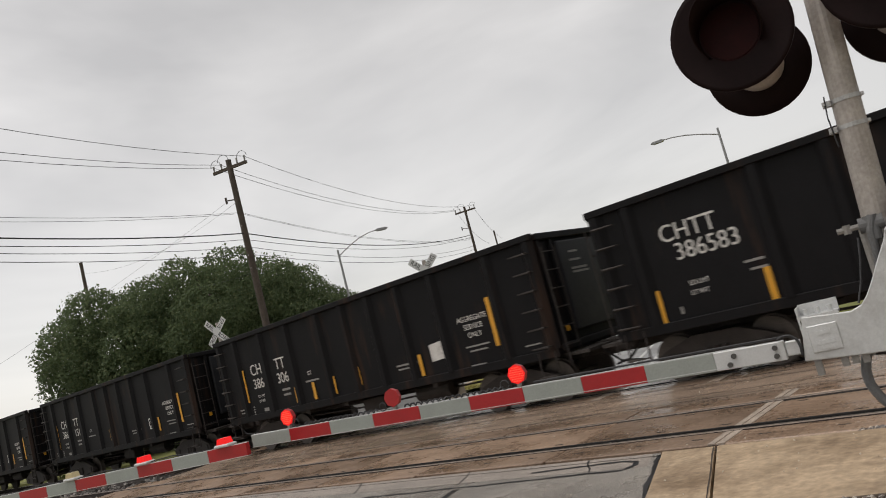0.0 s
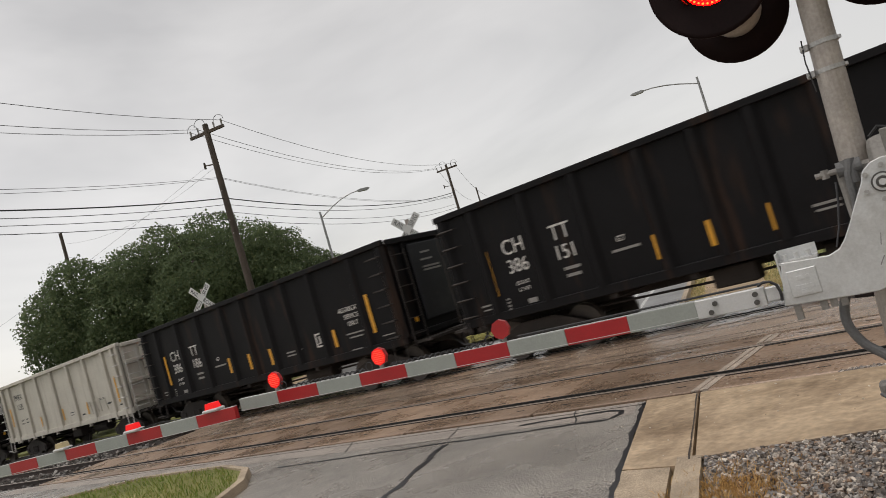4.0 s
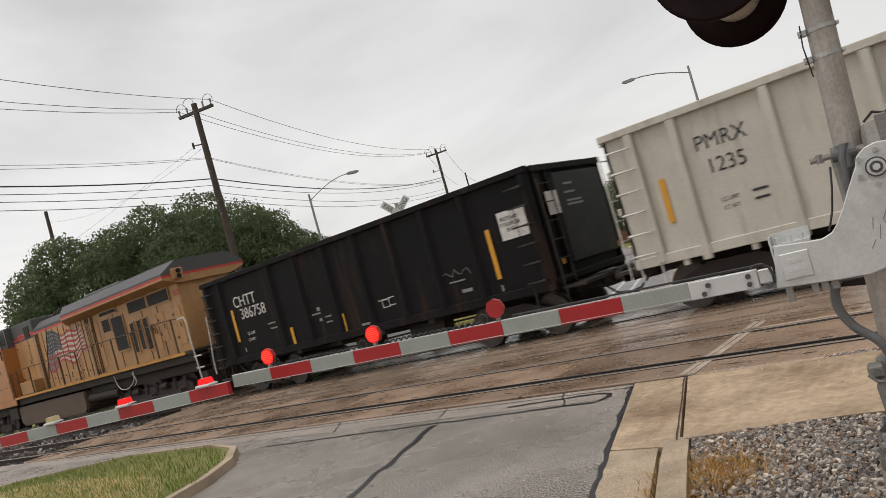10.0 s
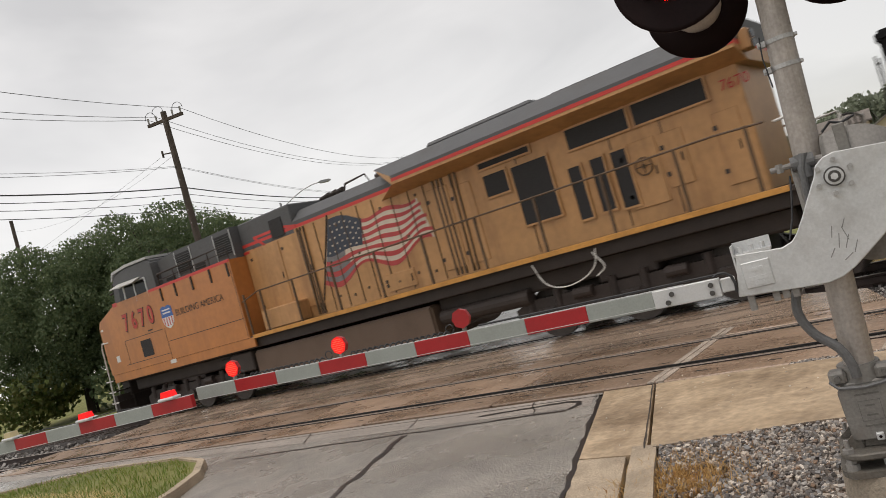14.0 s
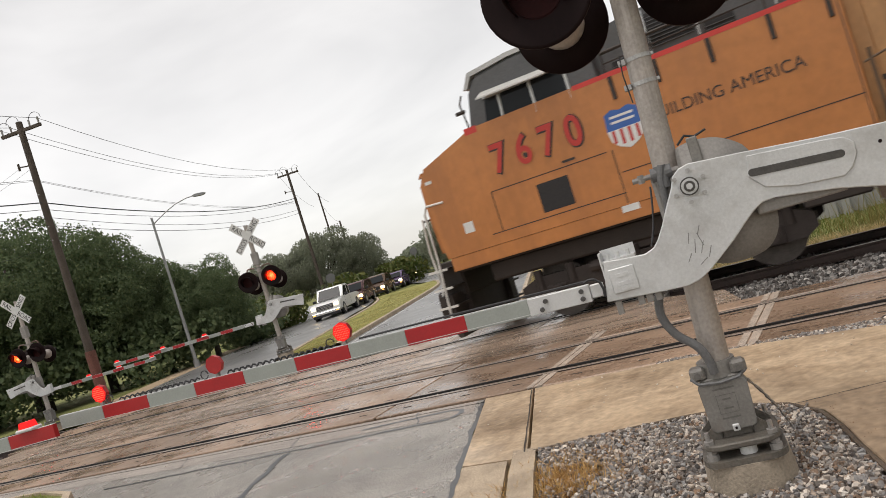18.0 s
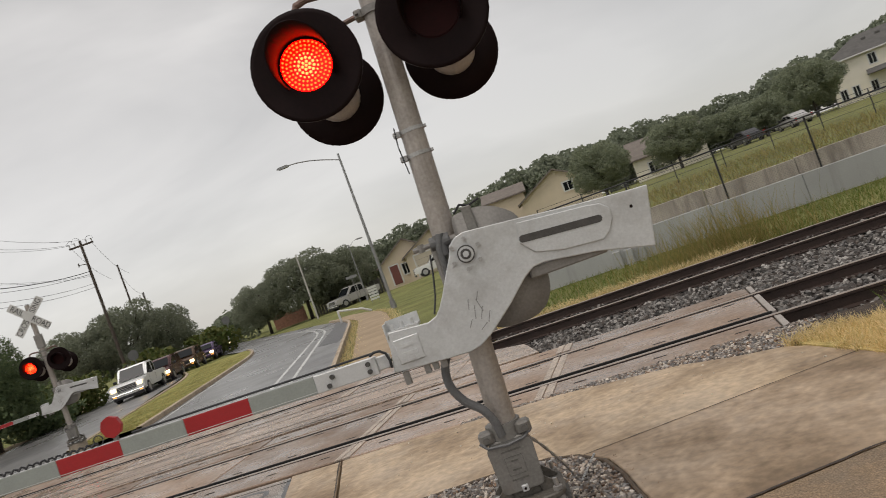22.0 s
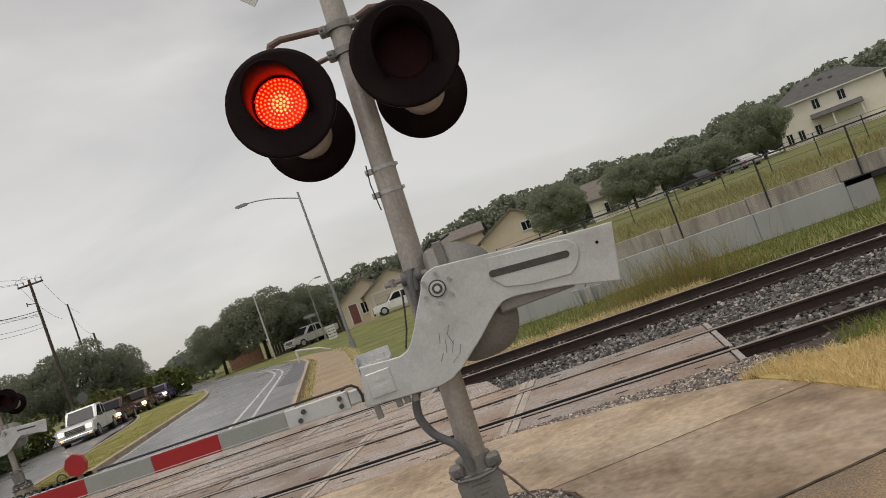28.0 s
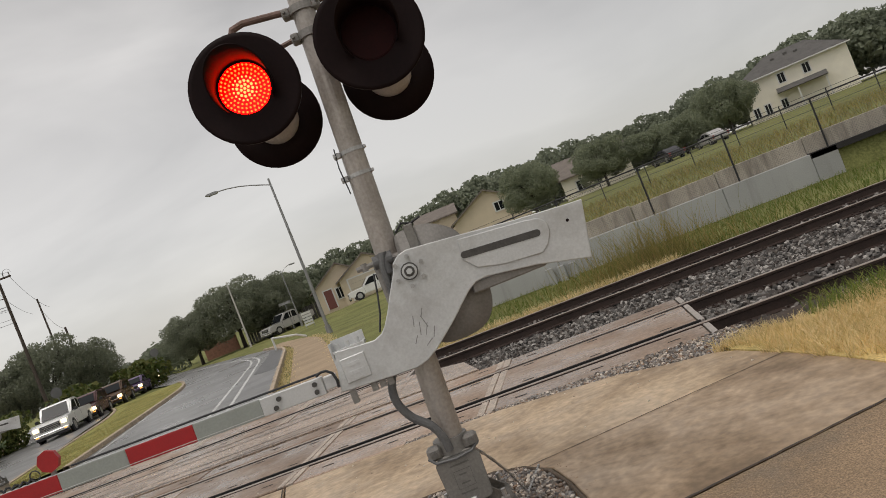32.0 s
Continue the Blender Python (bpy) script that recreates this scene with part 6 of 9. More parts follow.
rail_brown = mat("handrail_brown", (0.10, 0.058, 0.030), 0.5, vary=0.2, scale=6, fine=60, bump=0)
flag_red = mat("flag_red", (0.40, 0.045, 0.042), 0.45, vary=0.12, scale=4, fine=40, bump=0)
flag_white = mat("flag_white", (0.55, 0.47, 0.37), 0.45, vary=0.12, scale=4, fine=40, bump=0)
flag_navy = mat("flag_navy", (0.026, 0.032, 0.050), 0.45, vary=0.12, scale=4, fine=40, bump=0)
shield_blue = mat("shield_blue", (0.03, 0.10, 0.33), 0.4, vary=0.1, bump=0)
num_red = mat("number_red", (0.44, 0.03, 0.02), 0.4, vary=0.1, bump=0)
num_black = mat("number_black", (0.03, 0.02, 0.015), 0.45, vary=0.1, bump=0)

loco = thing("locomotive", pose(-27.6, YC, 0), "yellow and grey diesel locomotive with a painted flag", "locomotive", "train of gondola cars")


def lp(name, b, m, parent=None, label="", smooth=False):
    return part(name, b, m, parent or loco, label, smooth)


def lbox(name, m, x0, y0, z0, x1, y1, z1, bevel=0.0, parent=None, label=""):
    return lp(name, box(bm_new(), x0, y0, z0, x1, y1, z1, bevel), m, parent, label)


W = 1.52
b = bm_new()
prism(b, [(-0.04, 1.66), (-0.10, 2.2), (-0.10, 3.28), (0.0, 3.40), (1.28, 3.80), (1.42, 3.82), (7.45, 3.82), (7.45, 1.66)], 2 * W)
bmesh.ops.bevel(b, geom=[e for e in b.edges if all(v.co.x < 0.3 for v in e.verts)], offset=0.14, segments=3, affect="EDGES")
body = lp("cab_body", b, loco_yellow, label="yellow nose and wide body")
b = bm_new()
prism(b, [(1.34, 3.822), (1.50, 4.46), (1.66, 4.68), (2.4, 4.76), (3.62, 4.74), (3.76, 4.64), (3.80, 3.822)], 2 * W - 0.06)
bmesh.ops.bevel(b, geom=[e for e in b.edges if all(v.co.z > 4.3 for v in e.verts)], offset=0.05, segments=2, affect="EDGES")
cab = lp("cab_roof", b, loco_grey, label="grey cab top")
for x0, x1 in ((1.64, 1.98), (2.02, 2.62), (2.66, 3.26)):
    for s in (-1, 1):
        b = bm_new()
        lean = 0.06 if x0 < 2 else 0.0
        prism(b, [(x0, 3.68), (x1, 3.68), (x1, 4.22), (x0 + lean * 2, 4.22)], 0.02, Matrix.Translation((0, s * (W - 0.035), 0)))
        lp("cab_window", b, win_glass, cab, "dark side window")
for s in (-1, 1):
    b = bm_new()
    y = s * (W - 0.028)
    for p, q in (((1.60, 3.66), (3.30, 3.66)), ((1.74, 4.24), (3.30, 4.24)), ((2.00, 3.66), (2.04, 4.24)), ((2.64, 3.66), (2.64, 4.24)), ((3.29, 3.66), (3.29, 4.24))):
        rod(b, (p[0], y, p[1]), (q[0], y, q[1]), 0.030, seg=6)
    lp("window_frame", b, silver, cab)
    b = bm_new()
    a = [b.verts.new((x, s * y_, z)) for x, y_, z in ((1.72, W - 0.04, 4.36), (3.06, W - 0.04, 4.33), (3.06, W + 0.26, 4.20), (1.72, W + 0.26, 4.23), (1.72, W - 0.04, 4.335), (3.06, W - 0.04, 4.305), (3.06, W + 0.26, 4.175), (1.72, W + 0.26, 4.205))]
    for ids in ((0, 1, 2, 3), (7, 6, 5, 4), (0, 4, 5, 1), (1, 5, 6, 2), (2, 6, 7, 3), (3, 7, 4, 0)):
        b.faces.new([a[i] for i in ids])
    bmesh.ops.recalc_face_normals(b, faces=list(b.faces))
    lp("sun_visor", b, visor_pale, cab, "pale slanted sun visor")
b = bm_new()
for y0, y1 in ((-1.15, -0.1), (0.1, 1.15)):
    a = [b.verts.new(p) for p in ((1.345, y0, 3.88), (1.345, y1, 3.88), (1.49, y1, 4.38), (1.49, y0, 4.38))]
    b.faces.new(a)
    bmesh.ops.translate(b, verts=a, vec=(-0.012, 0, 0))
lp("windshield", b, win_glass, cab)
lbox("cab_hatch", loco_grey, 1.9, -1.0, 4.64, 3.3, -0.2, 4.74, 0.03, cab)
lbox("cab_hatch", loco_grey, 3.0, -0.3, 4.66, 3.7, 0.9, 4.82, 0.04, cab)
b = bm_new()
tube(b, [(2.0, -1.1, 4.68), (2.05, -1.1, 4.76), (3.2, -1.1, 4.78), (3.3, -1.1, 4.68)], 0.012, seg=6)
tube(b, [(3.5, -0.9, 4.66), (3.5, -0.9, 4.86), (3.9, -0.9, 4.88), (3.9, -0.9, 4.6)], 0.012, seg=6)
lp("roof_rail", b, loco_under, cab)
# grey equipment block behind the cab, on the wide body
b = bm_new()
prism(b, [(3.80, 3.822), (3.80, 4.62), (4.6, 4.68), (7.45, 4.68), (7.45, 3.822)], 2.5)
bmesh.ops.bevel(b, geom=[e for e in b.edges if all(v.co.z > 4.3 for v in e.verts)], offset=0.06, segments=2, affect="EDGES")
blk = lp("equipment_hood", b, loco_grey, label="grey equipment hood with louvres")
for x0, x1, z0, z1 in ((4.75, 5.45, 3.98, 4.54), (6.72, 7.40, 3.98, 4.54), (5.60, 6.05, 3.90, 4.05), (4.05, 4.5, 3.9, 4.0)):
    lbox("louvre", screen_dark, x0, -1.268, z0, x1, -1.25, z1, parent=blk)
    for k in range(int((z1 - z0) / 0.06)):
        lbox("louvre_slat", loco_grey, x0, -1.285, z0 + 0.06 * k, x1, -1.266, z0 + 0.06 * k + 0.012, parent=blk)
for x in (4.72, 5.5, 6.66, 7.42):
    lbox("panel_edge", silver, x - 0.012, -1.266, 3.90, x + 0.012, -1.25, 4.62, parent=blk)
# red stripe along the top of the wide body
for s in (-1, 1):
    lbox("red_stripe", loco_red, 3.35, min(s * W, s * (W + 0.004)), 3.76, 7.45, max(s * W, s * (W + 0.004)), 3.84)
    lbox("red_stripe", loco_red, 1.20, min(s * W, s * (W + 0.004)), 3.72, 1.45, max(s * W, s * (W + 0.004)), 3.84)
b = bm_new()
tube(b, [(3.95, -1.46, 3.82), (3.95, -1.46, 4.18), (7.35, -1.46, 4.22), (7.42, -1.46, 3.82)], 0.016, seg=6)
tube(b, [(3.95, -1.46, 4.0), (7.38, -1.46, 4.05)], 0.013, seg=6)
for x in (4.75, 5.6, 6.5):
    rod(b, (x, -1.46, 3.6), (x, -1.46, 4.2), 0.016, seg=6)
lp("roof_handrail", b, loco_under, label="dark guard rail above the wide body")
for x in (4.0, 4.75, 5.6, 6.5, 7.3):
    lbox("stanchion_foot", loco_under, x - 0.035, -W - 0.03, 3.38, x + 0.035, -W, 3.76, 0.006)
# seams, vents and writing on the wide body
for x0, z0, x1, z1 in ((1.36, 2.60, 3.58, 2.605), (3.75, 2.20, 7.4, 2.205), (1.15, 1.86, 3.7, 1.865), (3.68, 1.7, 3.685, 2.6), (7.40, 1.7, 7.405, 3.8), (1.36, 1.86, 1.365, 2.6)):
    lbox("panel_seam", num_black, min(x0, x1) - 0.006, -W - 0.004, min(z0, z1) - 0.006, max(x0, x1) + 0.006, -W, max(z0, z1) + 0.006, parent=body)
lbox("vent_grille", screen_dark, 2.22, -W - 0.006, 1.95, 2.82, -W, 2.46, parent=body, label="dark square vent")
lbox("handle", num_black, 2.80, -W - 0.012, 2.67, 3.04, -W, 2.71, parent=body)
lbox("notice_plate", sign_white, 0.62, -W - 0.005, 2.02, 0.82, -W, 2.22, parent=body, label="small white notice")
lbox("notice_plate", sign_white, 0.10, -W - 0.005, 3.12, 0.24, -W, 3.18, parent=body)
lbox("notice_plate", sign_white, 3.55, -W - 0.005, 1.55, 3.85, -W, 1.66, parent=body)
for xd, dig in zip((1.70, 2.19, 2.66, 3.15), "7670"):
    lettering("digit_edge", dig, 0.74, num_black, pose(xd + 0.014, -W - 0.006, 3.10) @ FACE_S, body, "black edge of a red digit", 0.86, 0.034)
    lettering("digit", dig, 0.74, num_red, pose(xd, -W - 0.011, 3.11) @ FACE_S, body, "red road number digit", 0.84, 0.013)
lettering("slogan", "BUILDING AMERICA", 0.27, num_black, pose(5.62, -W - 0.006, 2.92) @ FACE_S, body, "black slogan lettering", 0.98)
b = bm_new()
prism(b, [(3.72, 3.18), (3.86, 3.24), (4.0, 3.20), (4.14, 3.24), (4.28, 3.18), (4.30, 2.90), (3.70, 2.90)], 0.006, Matrix.Translation((0, -W - 0.004, 0)))
sh = lp("shield", b, shield_blue, body, "blue and white striped shield emblem")
b = bm_new()
prism(b, [(3.70, 2.90), (4.30, 2.90), (4.27, 2.72), (4.16, 2.62), (4.0, 2.55), (3.84, 2.62), (3.73, 2.72)], 0.006, Matrix.Translation((0, -W - 0.004, 0)))
lp("shield_field", b, sign_white, sh)
for k in range(4):
    x = 3.77 + 0.135 * k
    lbox("shield_stripe", num_red, x, -W - 0.010, 2.64 + (0.04 if k in (0, 3) else 0), x + 0.05, -W - 0.004, 2.89, parent=sh)
for k in range(2):
    lbox("shield_bar", sign_white, 3.80, -W - 0.010, 3.00 + 0.09 * k, 4.20, -W - 0.004, 3.04 + 0.09 * k, parent=sh)
# frame, sill, steps, pilot
lbox("underframe", loco_under, 0.2, -1.40, 1.36, 21.6, 1.40, 1.665, 0.02, label="dark brown underframe")
for s in (-1, 1):
    lbox("sill_stripe", sill_paint, 7.6, min(s * 1.50, s * 1.535), 1.615, 21.3, max(s * 1.50, s * 1.535), 1.715, 0.006, label="orange-yellow sill stripe")
    lbox("side_skirt", loco_yellow, 0.15, min(s * 1.46, s * 1.515), 1.40, 7.6, max(s * 1.46, s * 1.515), 1.655, 0.006)
lbox("walkway", loco_under, 7.45, -1.50, 1.60, 21.7, 1.50, 1.69, 0.008)
for x0, sgn in ((0.0, -1), (21.7, 1)):
    for s in (-1, 1):
        b = bm_new()
        for k in range(4):
            z = 0.40 + 0.36 * k
            box(b, min(x0, x0 + sgn * 0.42), min(s * 0.95, s * 1.50), z, max(x0, x0 + sgn * 0.42), max(s * 0.95, s * 1.50), z + 0.035)
        box(b, min(x0 - sgn * 0.02, x0 + sgn * 0.42), min(s * 0.93, s * 0.95), 0.38, max(x0 - sgn * 0.02, x0 + sgn * 0.42), max(s * 0.93, s * 0.95), 1.6)
        sw = lp("step_well", b, loco_under, label="dark end steps")
        for k in range(4):
            z = 0.40 + 0.36 * k
            b = bm_new()
            box(b, min(x0, x0 + sgn * 0.42), min(s * 1.50, s * 1.512), z - 0.005, max(x0, x0 + sgn * 0.42), max(s * 1.50, s * 1.512), z + 0.04)
            part("step_edge", b, rail_white, sw)
        b = bm_new()
        xr = x0 + sgn * 0.46
        tube(b, [(x0 - sgn * 0.35, s * 1.52, 2.72), (x0 + sgn * 0.02, s * 1.53, 2.74), (x0 + sgn * 0.10, s * 1.53, 2.60), (x0 + sgn * 0.12, s * 1.53, 1.7), (x0 + sgn * 0.20, s * 1.53, 0.55)], 0.022, seg=8)
        tube(b, [(xr, s * 1.05, 2.55), (xr + sgn * 0.02, s * 1.10, 1.9), (xr - sgn * 0.05, s * 1.15, 1.2), (xr + sgn * 0.02, s * 1.2, 0.8)], 0.022, seg=8)
        lp("grab_rail", b, rail_white, label="white curved grab rail")
    b = bm_new()
    tube(b, [(x0 + sgn * 0.45, -1.05, 2.5), (x0 + sgn * 0.45, -0.3, 2.55), (x0 + sgn * 0.45, 0.3, 2.55), (x0 + sgn * 0.45, 1.05, 2.5)], 0.02, seg=6)
    for y in (-0.9, -0.3, 0.3, 0.9):
        rod(b, (x0 + sgn * 0.45, y, 1.5), (x0 + sgn * 0.45, y, 2.5), 0.018, seg=6)
    lp("end_railing", b, loco_under)
    lbox("end_plate", loco_under, min(x0, x0 + sgn * 0.46), -1.0, 0.9, max(x0, x0 + sgn * 0.46), 1.0, 1.62, 0.02)
    coupler(loco, x0 + sgn * 0.2, sgn)
    b = bm_new()
    prism(b, [(0, 0.16), (0.10, 0.16), (0.32, 0.55), (0.30, 1.0), (0, 1.0)] if sgn > 0 else [(0, 1.0), (-0.30, 1.0), (-0.32, 0.55), (-0.10, 0.16), (0, 0.16)], 2.9, Matrix.Translation((x0 + sgn * 0.1, 0, 0)))
    lp("pilot_plate", b, loco_under)
# long hood
HW = 0.97
lbox("long_hood", loco_hood, 7.45, -HW, 1.69, 20.92, HW, 4.06, 0.03, label="dull yellow engine hood")
b = bm_new()
prof = [(-HW, 4.06), (-HW, 4.20), (-0.66, 4.47), (0.66, 4.47), (HW, 4.20), (HW, 4.06)]
a0 = [b.verts.new((7.45, y, z)) for y, z in prof]
a1 = [b.verts.new((14.0, y, z)) for y, z in prof]
for i in range(len(prof)):
    b.faces.new((a0[i], a0[(i + 1) % 6], a1[(i + 1) % 6], a1[i]))
b.faces.new(a0), b.faces.new(a1[::-1])
bmesh.ops.recalc_face_normals(b, faces=b.faces)
roof = lp("hood_roof", b, loco_grey, label="grey chamfered hood roof")
for s in (-1, 1):
    lbox("red_stripe", loco_red, 7.45, min(s * HW, s * (HW + 0.005)), 4.02, 13.9, max(s * HW, s * (HW + 0.005)), 4.10)
# radiator section with its wide eaves
b = bm_new()
prof = [(-HW, 3.86), (-1.53, 4.03), (-1.53, 4.22), (-0.95, 4.60), (0.95, 4.60), (1.53, 4.22), (1.53, 4.03), (HW, 3.86)]
a0 = [b.verts.new((13.6 + (0.9 if abs(y) > 1.2 else 0.0) - 0.9, y, z)) for y, z in prof]
a1 = [b.verts.new((21.12, y, z)) for y, z in prof]
for i in range(8):
    f = b.faces.new((a0[i], a0[(i + 1) % 8], a1[(i + 1) % 8], a1[i]))
    f.material_index = 0 if i in (0, 1, 5, 6, 7) else 1
f = b.faces.new(a0)
f.material_index = 0
f = b.faces.new(a1[::-1])
f.material_index = 0
bmesh.ops.recalc_face_normals(b, faces=b.faces)
rad = lp("radiator_cab", b, [loco_hood, loco_grey], label="radiator section with wide overhanging eaves")
for s in (-1, 1):
    lbox("red_stripe", loco_red, 13.62, min(s * 1.53, s * 1.536), 4.09, 21.12, max(s * 1.53, s * 1.536), 4.16, parent=rad)
    lbox("eave_fascia", loco_grey, 13.62, min(s * 1.53, s * 1.535), 4.16, 21.12, max(s * 1.53, s * 1.535), 4.225, parent=rad)
lbox("red_stripe", loco_red, 21.12, -1.53, 4.09, 21.125, 1.53, 4.16, parent=rad)
b = bm_new()
v_ = [b.verts.new((21.125, y, z)) for y, z in ((-1.53, 4.16), (1.53, 4.16), (1.53, 4.22), (0.95, 4.60), (-0.95, 4.60), (-1.53, 4.22))]
b.faces.new(v_)
r_ = bmesh.ops.extrude_face_region(b, geom=list(b.faces))
bmesh.ops.translate(b, verts=[v for v in r_["geom"] if isinstance(v, bmesh.types.BMVert)], vec=(-0.01, 0, 0))
bmesh.ops.recalc_face_normals(b, faces=b.faces)
lp("roof_end", b, loco_grey, rad)
lbox("roof_cowl", loco_grey, 14.2, -0.8, 4.58, 17.0, 0.8, 4.72, 0.06, parent=rad)
lbox("roof_cowl", screen_dark, 17.4, -0.75, 4.58, 20.4, 0.75, 4.66, 0.04, parent=rad)
for x in (10.2, 10.45, 10.7):
    b = bm_new()
    rod(b, (x, -0.2, 4.45), (x, -0.2, 4.62), 0.05, seg=8)
    rod(b, (x - 0.18, -0.2, 4.60), (x + 0.2, -0.2, 4.63), 0.035, 0.07, seg=8)
    lp("horn", b, loco_under, roof)
b = bm_new()
tube(b, [(11.2, -0.5, 4.46), (11.3, -0.5, 4.66), (12.0, -0.5, 4.70), (12.1, -0.5, 4.5)], 0.02, seg=6)
box(b, 12.3, -0.55, 4.45, 13.5, 0.55, 4.60, 0.04)
lp("roof_fittings", b, loco_under, roof)
# rear corner lamp cluster
lbox("marker_lamp", loco_hood, 21.10, -1.20, 3.98, 21.28, -0.85, 4.32, 0.02, parent=rad)
b = bm_new()
for z in (4.06, 4.22):
    rod(b, (21.27, -1.02, z), (21.31, -1.02, z), 0.075, seg=14)
lp("lamp_glass", b, win_glass, rad)
# hood doors and screens on the near side
for x0, x1, z0, z1 in ((7.7, 8.9, 2.1, 3.9), (9.0, 10.0, 2.0, 3.9), (14.0, 14.6, 1.9, 3.7), (14.65, 15.2, 1.9, 3.6), (18.55, 19.25, 2.0, 3.2), (19.33, 19.76, 2.2, 3.18), (20.3, 20.75, 1.95, 3.2), (12.2, 13.1, 1.8, 2.2)):
    dr = lbox("hood_door", loco_hood, x0, -HW - 0.022, z0, x1, -HW, z1, 0.010)
    for z in (z0 + 0.25, z1 - 0.25):
        b = bm_new()
        box(b, x0 - 0.02, -HW - 0.035, z - 0.04, x0 + 0.05, -HW - 0.018, z + 0.04)
        part("hinge", b, num_black, dr)
    b = bm_new()
    rod(b, (x1 - 0.1, -HW - 0.04, (z0 + z1) / 2 - 0.08), (x1 - 0.1, -HW - 0.04, (z0 + z1) / 2 + 0.08), 0.012, seg=6)
    part("door_handle", b, num_black, dr)
blk2 = lbox("brake_grid_housing", loco_grey, 7.45, -HW - 0.004, 3.90, 9.62, HW + 0.004, 4.68, 0.03, label="grey raised housing behind the cab block")
lbox("housing_window", screen_dark, 8.75, -HW - 0.03, 3.97, 9.25, -HW - 0.002, 4.45, parent=blk2)
for xa, za, xb, zb in ((7.45, 3.87, 8.42, 3.87), (8.42, 3.87, 8.02, 4.18), (8.02, 4.18, 8.72, 4.18), (9.28, 4.16, 9.70, 4.08)):
    b = bm_new()
    v_ = Vector((xb - xa, 0, zb - za))
    prism(b, [(-0.02, -0.035), (v_.length + 0.02, -0.035), (v_.length + 0.02, 0.035), (-0.02, 0.035)], 0.008, pose(xa, -HW - 0.010, za) @ pose(0, 0, 0, 0, -math.degrees(math.atan2(v_.z, v_.x)), 0))
    lp("red_zigzag", b, loco_red, blk2)
lbox("walkway_box", loco_hood, 7.98, -1.38, 1.72, 9.44, -HW, 2.25, 0.03, label="yellow box on the walkway")
for xp in (9.75, 9.92, 14.72, 14.84):
    b = bm_new()
    rod(b, (xp, -HW - 0.04, 1.75), (xp + 0.06, -HW - 0.04, 3.95), 0.020, seg=8)
    lp("hood_pipe", b, rail_brown)
b = bm_new()
prism(b, [(1.62, 4.69), (1.50, 4.50), (1.42, 4.50), (1.58, 4.77), (2.4, 4.84), (3.64, 4.81), (3.64, 4.74), (2.4, 4.76)], 2 * W - 0.04)
lp("cab_roof_cap", b, mat("cab_cap_pale", (0.42, 0.42, 0.41), 0.5, vary=0.15, scale=3, fine=40, bump=0.05), cab, "pale grey roof cap")
for x0, x1, z0, z1 in ((15.54, 16.14, 3.10, 3.58), (16.24, 17.12, 2.32, 3.55), (17.45, 17.75, 2.10, 3.15), (17.93, 18.24, 2.13, 3.17), (18.36, 18.70, 2.08, 3.17), (17.60, 18.90, 3.44, 3.855), (18.98, 20.36, 3.44, 3.855), (15.50, 16.80, 3.70, 3.855)):
    sc = lbox("louvre_screen", screen_dark, x0, -HW - 0.035, z0, x1, -HW - 0.01, z1, 0.006, label="dark louvred screen")
    b = bm_new()
    for xa in (x0, x1):
        box(b, xa - 0.02, -HW - 0.045, z0 - 0.02, xa + 0.02, -HW - 0.02, z1 + 0.02)
    for za in (z0, z1):
        box(b, x0, -HW - 0.045, za - 0.02, x1, -HW - 0.02, za + 0.02)
    part("screen_frame", b, loco_hood, sc)
for x in (7.9, 8.35, 10.35, 10.87, 11.37, 11.88, 12.39, 12.99, 13.50, 13.95, 14.72, 16.4, 18.42, 19.42):
    lbox("door_seam", rail_brown, x - 0.007, -HW - 0.020, 1.75, x + 0.008, -HW, 3.98)
for x in (9.72, 9.84, 9.96, 14.26, 14.38, 14.50):
    lbox("hood_rib", rail_brown, x - 0.022, -HW - 0.035, 1.75, x + 0.022, -HW, 4.0)
for i, x in enumerate((10.6, 11.1, 11.6, 12.6, 13.2, 13.7)):
    for z in ((1.98, 3.72) if i % 2 else (2.05, 2.9)):
        lbox("door_latch", rail_brown, x - 0.035, -HW - 0.024, z - 0.03, x + 0.035, -HW, z + 0.03, 0.006)
b = bm_new()
for r_ in (0.16, 0.03):
    pp = [(18.95 + r_ * math.cos(a), -HW - 0.06, 2.72 + r_ * math.sin(a)) for a in [i * math.pi / 8 for i in range(17)]]
    tube(b, pp, 0.014, seg=6)
for k in range(4):
    a = k * math.pi / 2
    rod(b, (18.95, -HW - 0.06, 2.72), (18.95 + 0.16 * math.cos(a), -HW - 0.06, 2.72 + 0.16 * math.sin(a)), 0.010, seg=5)
lp("hand_brake_wheel", b, rail_brown)
lettering("hood_number", "7670", 0.26, num_red, pose(20.83, -HW - 0.03, 3.58) @ FACE_S, loco, wide=0.95)
# painted flag: canton, stars and waving stripes


def on_flag(u, v):
    """A place on the painted flag: u along it from the pole, v from its lower to its upper edge."""
    low = 2.40 + 0.20 * u + 0.17 * math.sin(2 * math.pi * (u - 0.27) / 0.52)
    high = 3.95 - 0.85 * u + 0.60 * u * u + 0.07 * math.sin(2 * math.pi * (u - 0.05) / 0.5)
    fold = 0.05 * math.sin(math.pi * v) * math.sin(2 * math.pi * (u - 0.1) / 0.4)
    return 10.2 + 0.65 * v + (3.72 - 0.86 * v) * u, low + (high - low) * v + fold


